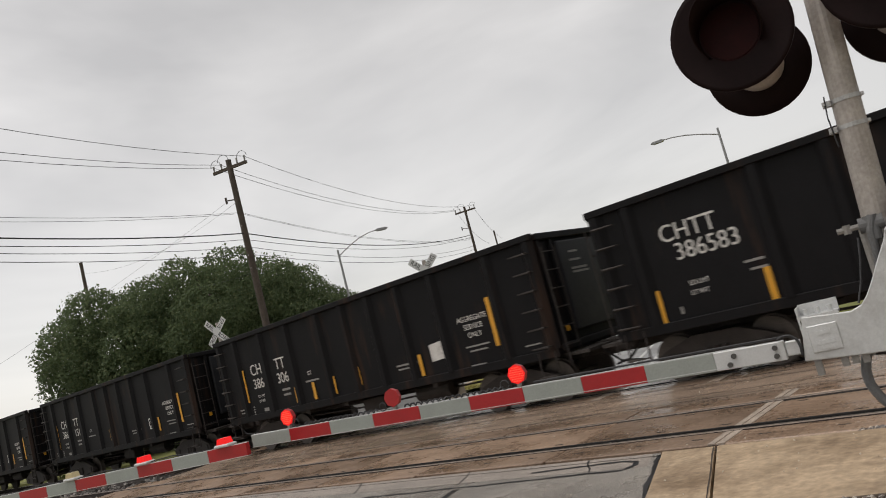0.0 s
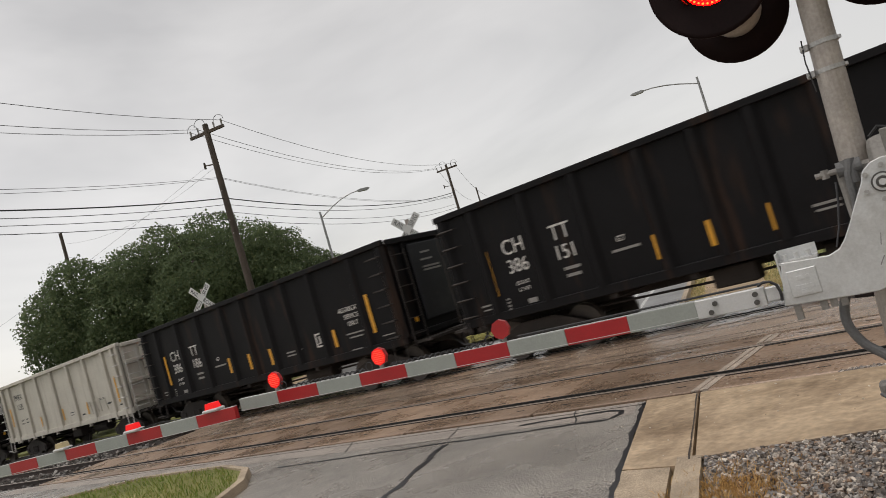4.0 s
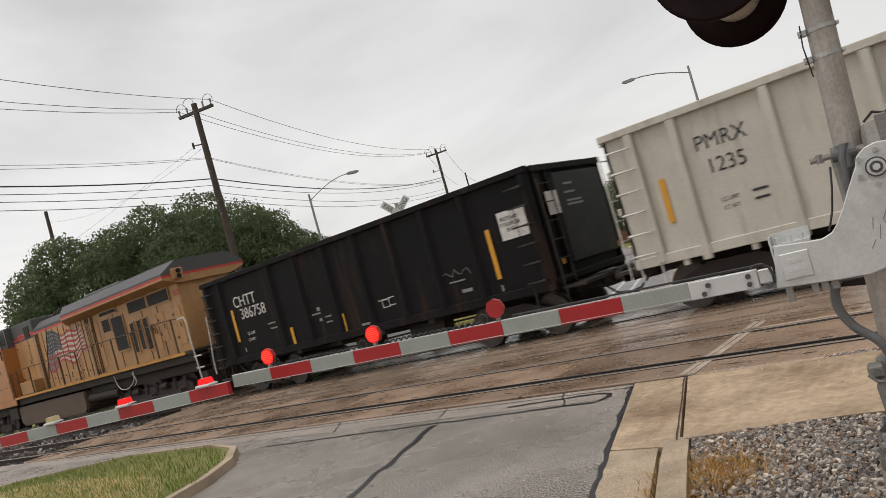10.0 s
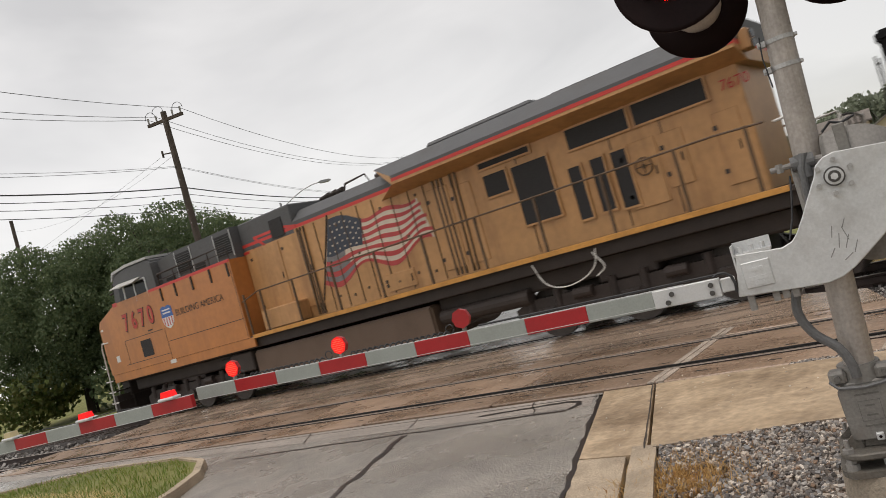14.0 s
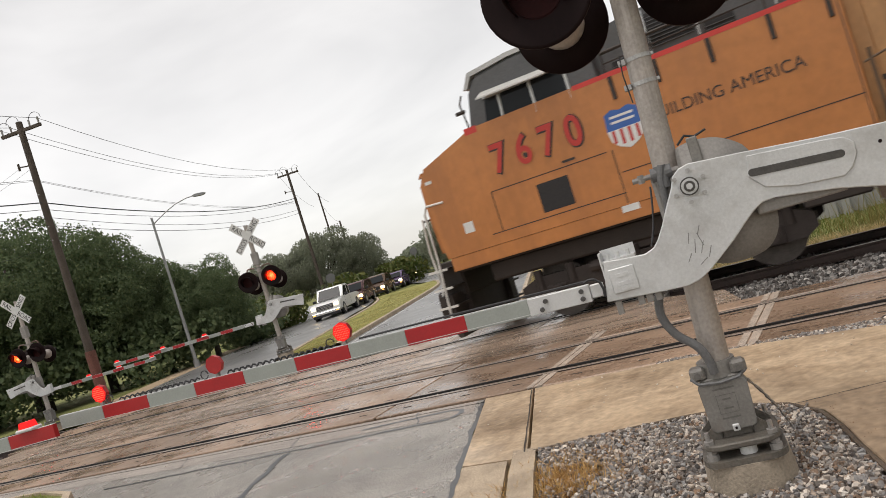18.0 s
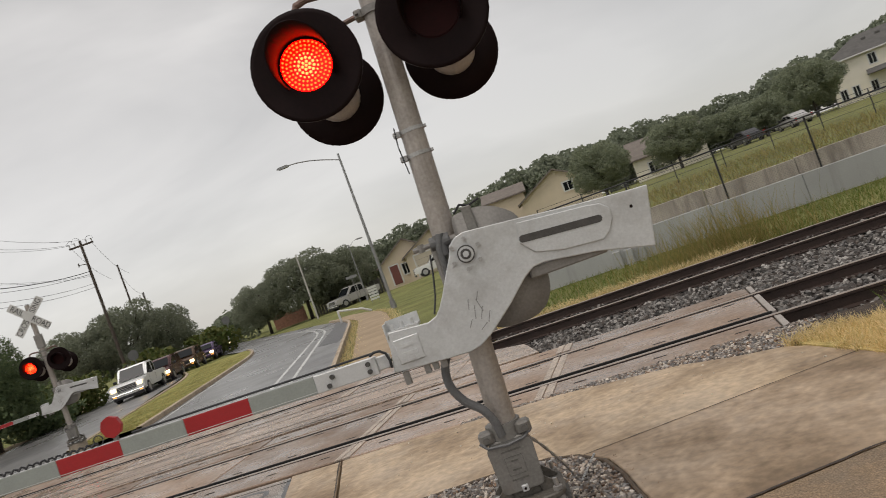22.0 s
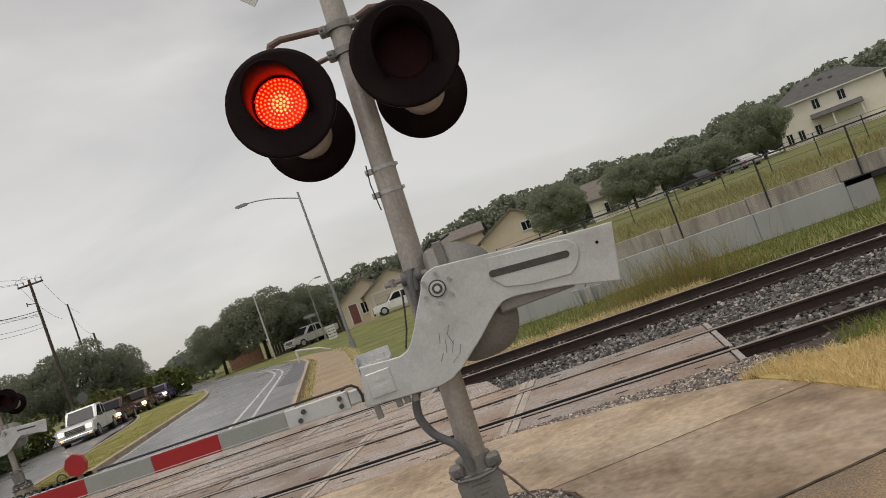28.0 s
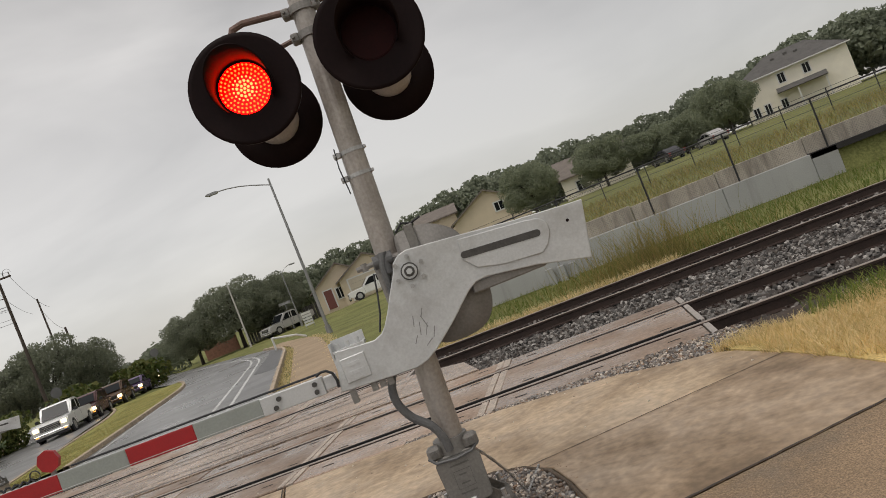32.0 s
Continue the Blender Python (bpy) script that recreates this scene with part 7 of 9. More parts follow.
def flag_piece(name, u0, u1, v0, v1, m, dy, parent):
    b = bm_new()
    n = max(2, int((u1 - u0) * 36))
    lo, hi = [], []
    for i in range(n + 1):
        u = u0 + (u1 - u0) * i / n
        for row, v in ((lo, v0), (hi, v1)):
            x, z = on_flag(u, v)
            row.append(b.verts.new((x, -HW - dy, z)))
    for i in range(n):
        b.faces.new((lo[i], lo[i + 1], hi[i + 1], hi[i]))
    bmesh.ops.recalc_face_normals(b, faces=b.faces)
    r = bmesh.ops.extrude_face_region(b, geom=list(b.faces))
    bmesh.ops.translate(b, verts=[v for v in r["geom"] if isinstance(v, bmesh.types.BMVert)], vec=(0, 0.003, 0))
    bmesh.ops.recalc_face_normals(b, faces=b.faces)
    return lp(name, b, m, parent)


flag = flag_piece("flag_painting", 0, 1, 0, 1, flag_white, 0.005, None)
tagged(flag, "waving flag painted on the hood side")
for k in range(7):
    flag_piece("flag_stripe", 0 if k < 3 else 0.37, 0.985 + 0.03 * (k % 2), 2 * k / 13, (2 * k + 1) / 13, flag_red, 0.009, flag)
for k in range(3):
    flag_piece("flag_shade", 0.0, 0.30 - 0.05 * k, (2 * k + 1) / 13, (2 * k + 2) / 13, mat("flag_grey", (0.16, 0.15, 0.15), 0.45, vary=0.2, scale=4, fine=30, bump=0), 0.010, flag)
flag_piece("flag_canton", 0, 0.385, 6 / 13, 1.01, flag_navy, 0.013, flag)
b = bm_new()
rod(b, (10.0, -HW - 0.012, 2.06), (10.88, -HW - 0.012, 4.04), 0.018, seg=6)
lp("painted_pole", b, num_black, flag)
for iy in range(5):
    for ix in range(6):
        x, z = on_flag(0.035 + 0.058 * ix + (0.028 if iy % 2 else 0), 0.52 + 0.098 * iy)
        b = bm_new()
        rod(b, (x, -HW - 0.020, z), (x, -HW - 0.012, z), 0.027, seg=5)
        lp("flag_star", b, flag_white, flag)
# side railing
for s in (-1, 1):
    y = s * 1.49
    b = bm_new()
    tube(b, [(7.5, y, 2.62), (8.2, y, 2.78), (20.4, y, 2.80), (21.2, y, 2.76)], 0.018, seg=8)
    lp("handrail", b, rail_brown, label="brown walkway handrail")
    for x in (7.6, 8.3, 9.6, 11.05, 12.5, 13.95, 15.4, 16.85, 18.3, 19.7, 20.9):
        b = bm_new()
        rod(b, (x, y, 1.62), (x, y, 2.80), 0.030, seg=8)
        lp("handrail_post", b, rail_brown)
# fuel tank, trucks, underside
b = bm_new()
prism(b, [(7.2, 0.62), (7.45, 0.45), (13.3, 0.45), (13.55, 0.62), (13.55, 1.28), (7.2, 1.28)], 2.7)
bmesh.ops.bevel(b, geom=list(b.edges), offset=0.05, segments=2, affect="EDGES")
lp("fuel_tank", b, loco_tank, label="brown fuel tank")
lbox("equipment_box", loco_under, 6.2, -1.40, 0.80, 7.15, -0.9, 1.32, 0.03)
for xa, xb, ya, za, ra in ((13.7, 16.0, -1.15, 0.95, 0.17), (5.6, 7.0, -1.2, 1.15, 0.13)):
    b = bm_new()
    rod(b, (xa, ya, za), (xb, ya, za), ra, seg=14)
    lp("air_reservoir", b, loco_under)
b = bm_new()
tube(b, smooth_path([(16.4, -1.48, 1.55), (16.6, -1.5, 1.15), (16.95, -1.5, 1.0), (17.4, -1.5, 1.06), (17.7, -1.48, 1.25), (17.8, -1.48, 1.55)]), 0.013, seg=6)
tube(b, smooth_path([(17.72, -1.49, 1.5), (17.9, -1.5, 1.2), (17.7, -1.5, 1.05)]), 0.013, seg=6)
lp("hose", b, rail_white)
bm = bm_new()
for s in (-1, 1):
    prism(bm, [(-2.55, 0.50), (-2.35, 0.36), (2.35, 0.36), (2.55, 0.50), (2.55, 0.72), (2.2, 0.86), (-2.2, 0.86), (-2.55, 0.72)], 0.16, Matrix.Translation((0, s * 1.06, 0)))
    for x in (-1.85, 0.0, 1.85):
        box(bm, x - 0.20, s * 1.06 - 0.14, 0.34, x + 0.20, s * 1.06 + 0.14, 0.66, bevel=0.03)
        rod(bm, (x, s * 1.22, 0.52), (x, s * 1.26, 0.52), 0.13, seg=14)
        for dx in (-0.32, 0.32):
            rod(bm, (x + dx, s * 1.12, 0.62), (x + dx, s * 1.12, 0.98), 0.085, seg=10)
    for x in (-0.95, 0.95):
        rod(bm, (x - 0.18, s * 1.18, 0.80), (x + 0.22, s * 1.18, 0.80), 0.11, seg=12)
box(bm, -2.3, -0.6, 0.55, 2.3, 0.6, 1.0, bevel=0.05)
box(bm, -0.6, -1.1, 0.86, 0.6, 1.1, 1.25, bevel=0.04)
TRUCK6 = mesh_of(bm, mat("loco_truck_brown", (0.032, 0.022, 0.018), 0.65, vary=0.35, scale=3, fine=40, bump=0.15), "truck_frame")
bm = bm_new()
for s in (-1, 1):
    y = s * 0.752
    rod(bm, (0, y - 0.06, 0.53), (0, y + 0.06, 0.53), 0.53, seg=28)
rod(bm, (0, -0.9, 0.53), (0, 0.9, 0.53), 0.1, seg=12)
WHEELSET6 = mesh_of(bm, wheel_steel, "wheelset")
lbox("underfloor_equipment", loco_under, 0.7, -1.15, 1.0, 7.2, 1.15, 1.37, 0.04)
lbox("underfloor_equipment", loco_under, 13.6, -1.10, 1.0, 21.2, 1.10, 1.37, 0.04)
for x in (3.75, 18.1):
    tr = shared("truck", TRUCK6, pose(x, 0, 0), loco)
    for dx in (-1.85, 0, 1.85):
        shared("wheelset", WHEELSET6, pose(dx, 0, 0), tr)
# nose fittings
for pts_ in ([(0.2, -0.7, 3.45), (0.25, -0.7, 3.55), (1.0, -0.7, 3.80), (1.1, -0.7, 3.78)], [(-0.12, -1.1, 3.2), (-0.17, -1.1, 2.9), (-0.17, -1.1, 2.4), (-0.12, -1.1, 2.2)], [(1.25, -1.35, 3.80), (1.22, -1.4, 4.3), (1.3, -1.4, 4.45)]):
    b = bm_new()
    tube(b, pts_, 0.018, seg=6)
    lp("nose_grab_iron", b, loco_under)
b = bm_new()
rod(b, (1.12, -1.45, 4.15), (1.30, -1.45, 4.15), 0.035, seg=8)
lp("mirror", b, loco_under)
train.append(loco)


# ---- trees ----
def leaf_mat(name, cols, trans=0.25):
    m = bpy.data.materials.new(name)
    m.use_nodes = True
    n, l = m.node_tree.nodes, m.node_tree.links
    b = n["Principled BSDF"]
    b.inputs["Roughness"].default_value = 0.6
    b.inputs["Specular IOR Level"].default_value = 0.25
    g = n.new("ShaderNodeNewGeometry")
    r = n.new("ShaderNodeValToRGB")
    while len(r.color_ramp.elements) < len(cols):
        r.color_ramp.elements.new(0.5)
    for i, c in enumerate(cols):
        r.color_ramp.elements[i].position = i / (len(cols) - 1)
        r.color_ramp.elements[i].color = (*c, 1)
    l.new(g.outputs["Random Per Island"], r.inputs["Fac"])
    l.new(r.outputs["Color"], b.inputs["Base Color"])
    t = n.new("ShaderNodeBsdfTranslucent")
    mix = n.new("ShaderNodeMixShader")
    mix.inputs["Fac"].default_value = trans
    l.new(r.outputs["Color"], t.inputs["Color"])
    l.new(b.outputs["BSDF"], mix.inputs[1])
    l.new(t.outputs["BSDF"], mix.inputs[2])
    l.new(mix.outputs["Shader"], n["Material Output"].inputs["Surface"])
    return m


leaf_oak = leaf_mat("oak_leaves", [(0.085, 0.122, 0.064), (0.138, 0.182, 0.086), (0.108, 0.148, 0.074), (0.195, 0.228, 0.110)], 0.42)
# the next three leaf colours are paled and greyed to paint in distance haze
leaf_haze = leaf_mat("oak_leaves_haze_tint", [(0.19, 0.208, 0.155), (0.255, 0.275, 0.192), (0.215, 0.235, 0.170), (0.30, 0.318, 0.220)], 0.45)
leaf_far_haze = leaf_mat("far_leaves_haze_tint", [(0.19, 0.215, 0.16), (0.25, 0.275, 0.195), (0.21, 0.24, 0.17), (0.28, 0.30, 0.215)], 0.45)
leaf_mid_haze = leaf_mat("mid_leaves_haze_tint", [(0.215, 0.24, 0.17), (0.285, 0.315, 0.21), (0.24, 0.27, 0.185), (0.33, 0.35, 0.23)], 0.48)
leaf_bush = leaf_mat("bush_leaves", [(0.055, 0.085, 0.020), (0.10, 0.13, 0.030), (0.15, 0.15, 0.045), (0.075, 0.10, 0.028)])
bark = mat("bark", (0.060, 0.048, 0.038), 0.9, vary=0.4, scale=4, fine=30, bump=0.6)


def crown_mesh(name, blobs, count, leaf, material, seed):
    """Leaf sprigs on and in a set of lobes (x, y, z, rx, ry, rz), turned mostly outwards, thinned by noise for an uneven outline."""
    rng = np.random.RandomState(seed)
    V, F = [], []
    vol = np.array([b[3] * b[4] * b[5] for b in blobs]) ** 0.7
    pick = rng.choice(len(blobs), size=count, p=vol / vol.sum())
    for k in pick:
        x, y, z, rx, ry, rz = blobs[k]
        d = rng.normal(size=3)
        d /= np.linalg.norm(d)
        rad = (0.72 + 0.28 * rng.rand() ** 0.6) * (1 + 0.22 * noise.noise(Vector(d * 2.1) + Vector((k * 3.1, seed, 0))) + 0.18 * noise.noise(Vector(d * 6.3) + Vector((k, seed * 2.0, 5))))
        if rng.rand() < 0.06:
            rad *= 1.14
        p = np.array([x + d[0] * rx * rad, y + d[1] * ry * rad, z + d[2] * rz * rad])
        if noise.noise(Vector(p * 0.9) + Vector((seed, 0, 0))) < -0.40:
            continue
        s = leaf * (0.6 + 0.8 * rng.rand())
        u = d + 0.75 * rng.normal(size=3)
        u /= np.linalg.norm(u)
        w = np.cross(u, rng.normal(size=3))
        w /= np.linalg.norm(w)
        q = np.array([w, np.cross(u, w), u])
        shape = np.array([(-0.5, -0.10, 0), (0.0, -0.38, 0.10), (0.55, 0.0, -0.05), (0.05, 0.40, 0.08)]) * s
        i0 = 4 * len(V)
        V.append(shape @ q + p)
        F.append((i0, i0 + 1, i0 + 2, i0 + 3))
    me = bpy.data.meshes.new(name)
    me.from_pydata(np.concatenate(V).tolist(), [], F)
    me.materials.append(material)
    return me


def trunk_mesh(h, r, limbs, seed, spread):
    rng = random.Random(seed)
    b = bm_new()
    rod(b, (0, 0, -0.2), (0.1, 0.05, h * 0.35), r, r * 0.75, seg=10)
    rod(b, (0.1, 0.05, h * 0.35), (0.0, 0.1, h * 0.75), r * 0.75, r * 0.35, seg=8)
    for i in range(limbs):
        a = 2 * math.pi * i / limbs + rng.uniform(-0.4, 0.4)
        z0 = h * rng.uniform(0.22, 0.5)
        z1 = h * rng.uniform(0.55, 0.85)
        d = spread * rng.uniform(0.5, 0.85)
        mid = (d * 0.45 * math.cos(a), d * 0.45 * math.sin(a), (z0 + z1) / 2)
        rod(b, (0.05, 0.03, z0), mid, r * 0.42, r * 0.28, seg=6)
        rod(b, mid, (d * math.cos(a), d * math.sin(a), z1), r * 0.28, r * 0.08, seg=6)
    return mesh_of(b, bark, "trunk", True)


def tree_kind(seed, h, w, count, leaf, material, low=0.25):
    """Trunk and crown; the crown is a hull of many lobes round a core, down to low times its height."""
    rng = random.Random(seed)
    mid = h * (1 + low) / 2
    blobs = [(0, 0, mid, w * 0.30, w * 0.30, h * (1 - low) * 0.34)]
    for i in range(34):
        zz = -0.85 + 1.75 * (i + 0.5) / 34
        a = 2.39996 * i + rng.uniform(-0.4, 0.4)
        k = math.sqrt(max(0.0, 1 - zz * zz)) * rng.uniform(0.82, 1.08)
        r = rng.uniform(0.095, 0.16)
        blobs.append((w * 0.40 * k * math.cos(a), w * 0.40 * k * math.sin(a), mid + zz * h * (1 - low) * 0.40 + rng.uniform(-0.02, 0.04) * h, w * r * 1.15, w * r * 1.15, h * r * 0.9))
    return trunk_mesh(h, 0.035 * h, 7, seed, w * 0.42), crown_mesh("crown", blobs, count, leaf, material, seed)


KINDS = {
    "oak_a": tree_kind(1, 9.5, 11.0, 105000, 0.125, leaf_oak, 0.10),
    "oak_b": tree_kind(2, 8.5, 9.0, 85000, 0.122, leaf_oak, 0.08),
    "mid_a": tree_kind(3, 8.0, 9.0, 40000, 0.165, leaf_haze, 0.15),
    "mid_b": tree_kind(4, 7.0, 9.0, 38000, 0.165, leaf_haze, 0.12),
    "house_a": tree_kind(7, 7.0, 8.0, 34000, 0.175, leaf_mid_haze, 0.12),
    "house_b": tree_kind(8, 6.5, 8.0, 34000, 0.175, leaf_mid_haze, 0.10),
    "far_a": tree_kind(5, 9.0, 11.0, 7500, 0.5, leaf_far_haze, 0.08),
    "far_b": tree_kind(6, 8.0, 12.0, 7500, 0.5, leaf_far_haze, 0.05),
}


def tree(kind, x, y, z=-0.1, s=1.0, sz=None, rz=0, label="dark green oak tree with a broad crown", group="trees"):
    t = thing("tree", pose(x, y, z, 0, 0, rz), label, "tree", group)
    tm, cm = KINDS[kind]
    m = Matrix.Diagonal((s, s, sz or s, 1))
    shared("trunk", tm, m, t)
    shared("crown", cm, m, t)
    return t


# the dark oaks behind the left lane
for kind, x, y, s, sz, rz in (("oak_b", -41.9, 16.2, 1.10, 1.14, 20), ("oak_a", -38.9, 20.3, 1.0, 1.13, 80), ("oak_b", -36.2, 22.5, 0.90, 1.02, 150), ("oak_b", -34.2, 24.9, 0.68, 0.76, 210),
                              ("oak_b", -32.4, 26.7, 0.58, 0.68, 300), ("oak_a", -44.0, 23.0, 0.8, 0.90, 120)):
    tree(kind, x, y, -0.1, s, sz, rz, "broad dark green oak beside the opposite lane", "oaks by the crossing")
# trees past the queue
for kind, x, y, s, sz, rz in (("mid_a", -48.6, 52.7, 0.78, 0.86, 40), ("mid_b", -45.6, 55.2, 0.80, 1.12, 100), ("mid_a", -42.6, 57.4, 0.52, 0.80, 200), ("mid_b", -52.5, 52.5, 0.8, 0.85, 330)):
    tree(kind, x, y, -0.1, s, sz, rz, "oak behind the queued cars, its green paled for haze", "oaks behind the queue")
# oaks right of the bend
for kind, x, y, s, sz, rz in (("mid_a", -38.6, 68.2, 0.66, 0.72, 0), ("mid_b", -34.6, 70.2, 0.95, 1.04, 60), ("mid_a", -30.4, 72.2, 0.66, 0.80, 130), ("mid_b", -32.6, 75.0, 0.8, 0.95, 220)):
    tree(kind, x, y, -0.1, s, sz, rz, "oak beyond the bend of the road, its green paled for haze", "oaks beyond the bend")
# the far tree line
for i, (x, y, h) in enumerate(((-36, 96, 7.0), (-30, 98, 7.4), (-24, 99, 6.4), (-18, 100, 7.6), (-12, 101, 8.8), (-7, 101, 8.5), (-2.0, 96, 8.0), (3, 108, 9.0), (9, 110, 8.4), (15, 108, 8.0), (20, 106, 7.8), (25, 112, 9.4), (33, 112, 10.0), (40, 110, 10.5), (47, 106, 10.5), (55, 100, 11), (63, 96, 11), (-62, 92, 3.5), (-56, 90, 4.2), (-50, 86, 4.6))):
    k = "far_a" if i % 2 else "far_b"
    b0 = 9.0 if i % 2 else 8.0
    tree(k, x, y, 0.6 if x > -26 else -0.1, h / b0, h / b0, 47 * i, "green tree in the far tree line, paled for haze", "far tree line")
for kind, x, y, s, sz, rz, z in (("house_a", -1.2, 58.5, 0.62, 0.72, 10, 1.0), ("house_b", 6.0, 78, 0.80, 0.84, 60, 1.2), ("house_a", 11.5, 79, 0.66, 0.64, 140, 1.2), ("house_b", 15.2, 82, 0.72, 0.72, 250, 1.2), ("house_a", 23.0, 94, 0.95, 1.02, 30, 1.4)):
    tree(kind, x, y, z, s, sz, rz, "tree among the houses, its green paled for haze", "trees among the houses")


def bush(x, y, r, h, seed, material, label, count=1500, leaf=0.22, z=-0.1, cat="bush"):
    rng = random.Random(seed)
    blobs = [(rng.uniform(-0.5, 0.5) * r, rng.uniform(-0.5, 0.5) * r, h * rng.uniform(0.25, 0.7), r * rng.uniform(0.4, 0.7), r * rng.uniform(0.4, 0.7), h * rng.uniform(0.25, 0.42)) for _ in range(6)]
    o = new("bush", crown_mesh("bush", blobs, count, leaf, material, seed))
    o.matrix_basis = pose(x, y, z)
    return tagged(o, label, cat, "bushes")


for i, (x, y, r, h) in enumerate(((-38.2, 16.5, 3.0, 3.2), (-36.0, 19.5, 3.0, 3.4), (-33.8, 22.6, 2.8, 3.2), (-32.4, 25.8, 2.6, 3.0), (-33.4, 30.0, 2.4, 2.6), (-35.6, 34.0, 2.4, 2.6), (-37.5, 38.5, 2.4, 2.8), (-41.0, 13.0, 3.0, 3.0))):
    bush(x, y, r, h, 20 + i, leaf_oak if i < 5 else leaf_bush, "dense dark undergrowth below the oaks", 2600, 0.26)
# the two farthest bushes take the haze-paled leaf colour
for i, (x, y, r, h) in enumerate(((-47.5, 78, 3, 4.0), (-51, 77, 3, 3.0), (-38.5, 57.5, 2.5, 3.0), (-35.8, 44.0, 2.4, 2.6), (-37.5, 49, 2.5, 2.6))):
    bush(x, y, r, h, 40 + i, leaf_far_haze if i < 2 else leaf_bush, "rough green roadside bush", 1300, 0.4)

# ---- grass and weeds ----
def blades(name, count, place, length, width, material, label, seed, lean=0.5):
    rng = np.random.RandomState(seed)
    V, F = [], []
    for i in range(count):
        x, y, z = place(rng)
        a = rng.rand() * 6.28
        ln = length * (0.5 + 0.8 * rng.rand())
        dx, dy = lean * ln * rng.randn() * 0.5, lean * ln * rng.randn() * 0.5
        wx, wy = math.cos(a) * width / 2, math.sin(a) * width / 2
        i0 = 5 * i
        V += [(x - wx, y - wy, z), (x + wx, y + wy, z), (x + dx * 0.4 + wx * 0.8, y + dy * 0.4 + wy * 0.8, z + ln * 0.6), (x + dx * 0.4 - wx * 0.8, y + dy * 0.4 - wy * 0.8, z + ln * 0.6), (x + dx, y + dy, z + ln)]
        F += [(i0, i0 + 1, i0 + 2, i0 + 3), (i0 + 3, i0 + 2, i0 + 4)]
    me = bpy.data.meshes.new(name)
    me.from_pydata(V, [], F)
    me.materials.append(material)
    return tagged(new(name, me), label, "grass", kind="stuff")


straw = leaf_mat("straw_blades", [(0.72, 0.55, 0.28), (0.88, 0.73, 0.44), (0.52, 0.42, 0.18), (0.80, 0.64, 0.34)], 0.4)
green_blade = leaf_mat("green_blades", [(0.12, 0.19, 0.035), (0.19, 0.26, 0.055), (0.30, 0.29, 0.08), (0.14, 0.21, 0.04)], 0.4)
weed_blade = leaf_mat("weed_blades", [(0.22, 0.20, 0.06), (0.36, 0.28, 0.10), (0.15, 0.17, 0.045), (0.42, 0.30, 0.14)], 0.4)


def by_slab(rng):
    while True:
        x, y = rng.uniform(1.3, 8.5), rng.uniform(0.2, 2.9)
        e = np.interp(y, [0.2, 0.67, 1.06, 1.66, 2.1, 2.42, 2.68, 2.95], [2.93, 2.80, 2.66, 2.42, 2.22, 2.08, 1.98, 1.95])
        if x > e + 0.04 + 0.22 * noise.noise(Vector((x * 3, y * 5, 1.0))) and y < 2.62 + 0.22 * noise.noise(Vector((x * 2.2, 3.0, y))) + 0.05 * max(0.0, x - 3.0) and y > 0.14 + 0.376 * (x - 2.62):
            return x, y, -0.01


b = bm_new()
slab(b, [(2.97, 0.28), (2.90, 0.45), (2.82, 0.67), (2.70, 1.06), (2.55, 1.45), (2.42, 1.75), (2.25, 2.1), (2.12, 2.38), (2.1, 2.52), (2.6, 2.60), (3.4, 2.58), (4.5, 2.68), (9, 2.85), (9, 2.56)], -0.3, 0.024)
structure("straw_mat", b, mat("straw_thatch", (0.66, 0.49, 0.21), 0.95, vary=0.4, scale=3, fine=40, bump=0.8, dirt=(0.20, 0.19, 0.07), dirt_amount=0.5, dirt_scale=1.6, spec=0.1), "thatch of yellow straw grass beside the pavement", "grass")
blades("straw_grass", 32000, by_slab, 0.118, 0.0075, straw, "matted yellow straw grass beside the pavement", 11, 1.2)
blades("green_grass", 4600, lambda r: (lambda x: (x, 2.75 + 0.05 * (x - 3.0) - (0.35 + 0.35 * (x - 2.6)) * r.rand() ** 1.6, 0.0))(2.9 + 4.6 * r.rand() ** 0.8), 0.19, 0.008, green_blade, "green grass among the straw", 12, 0.9)
dry_orange = leaf_mat("dry_orange_blades", [(0.50, 0.28, 0.09), (0.66, 0.42, 0.16), (0.34, 0.17, 0.06), (0.58, 0.40, 0.17)], 0.3)
blades("dry_weeds", 1900, lambda r: (-1.32 + 0.22 * r.randn(), 0.10 + 0.26 * r.randn(), -0.02), 0.08, 0.006, dry_orange, "dry straw weeds on the gravel", 13, 1.4)
blades("dry_weeds", 1500, lambda r: (0.42 + 0.14 * r.randn(), 0.15 + 0.32 * r.randn(), -0.015), 0.032, 0.007, leaf_mat("red_brown_litter", [(0.16, 0.07, 0.035), (0.28, 0.15, 0.07), (0.10, 0.055, 0.03)], 0.1), "brown dead leaves and litter on the gravel", 14, 2.0)
blades("tall_weeds", 1100, lambda r: (2.3 + 1.2 * r.randn(), 13.3 + 0.4 * r.randn(), -0.42), 0.58, 0.012, weed_blade, "tall yellow-green weeds before the concrete wall", 15, 0.7)
blades("tall_weeds", 650, lambda r: (2.5 + 0.75 * r.randn(), 13.9 + 0.4 * r.randn(), -0.42), 1.05, 0.012, weed_blade, "tall dry weeds before the concrete wall", 16, 0.5)
verge_blade = leaf_mat("verge_blades", [(0.085, 0.135, 0.025), (0.14, 0.19, 0.04), (0.22, 0.22, 0.07), (0.10, 0.155, 0.03)], 0.4)
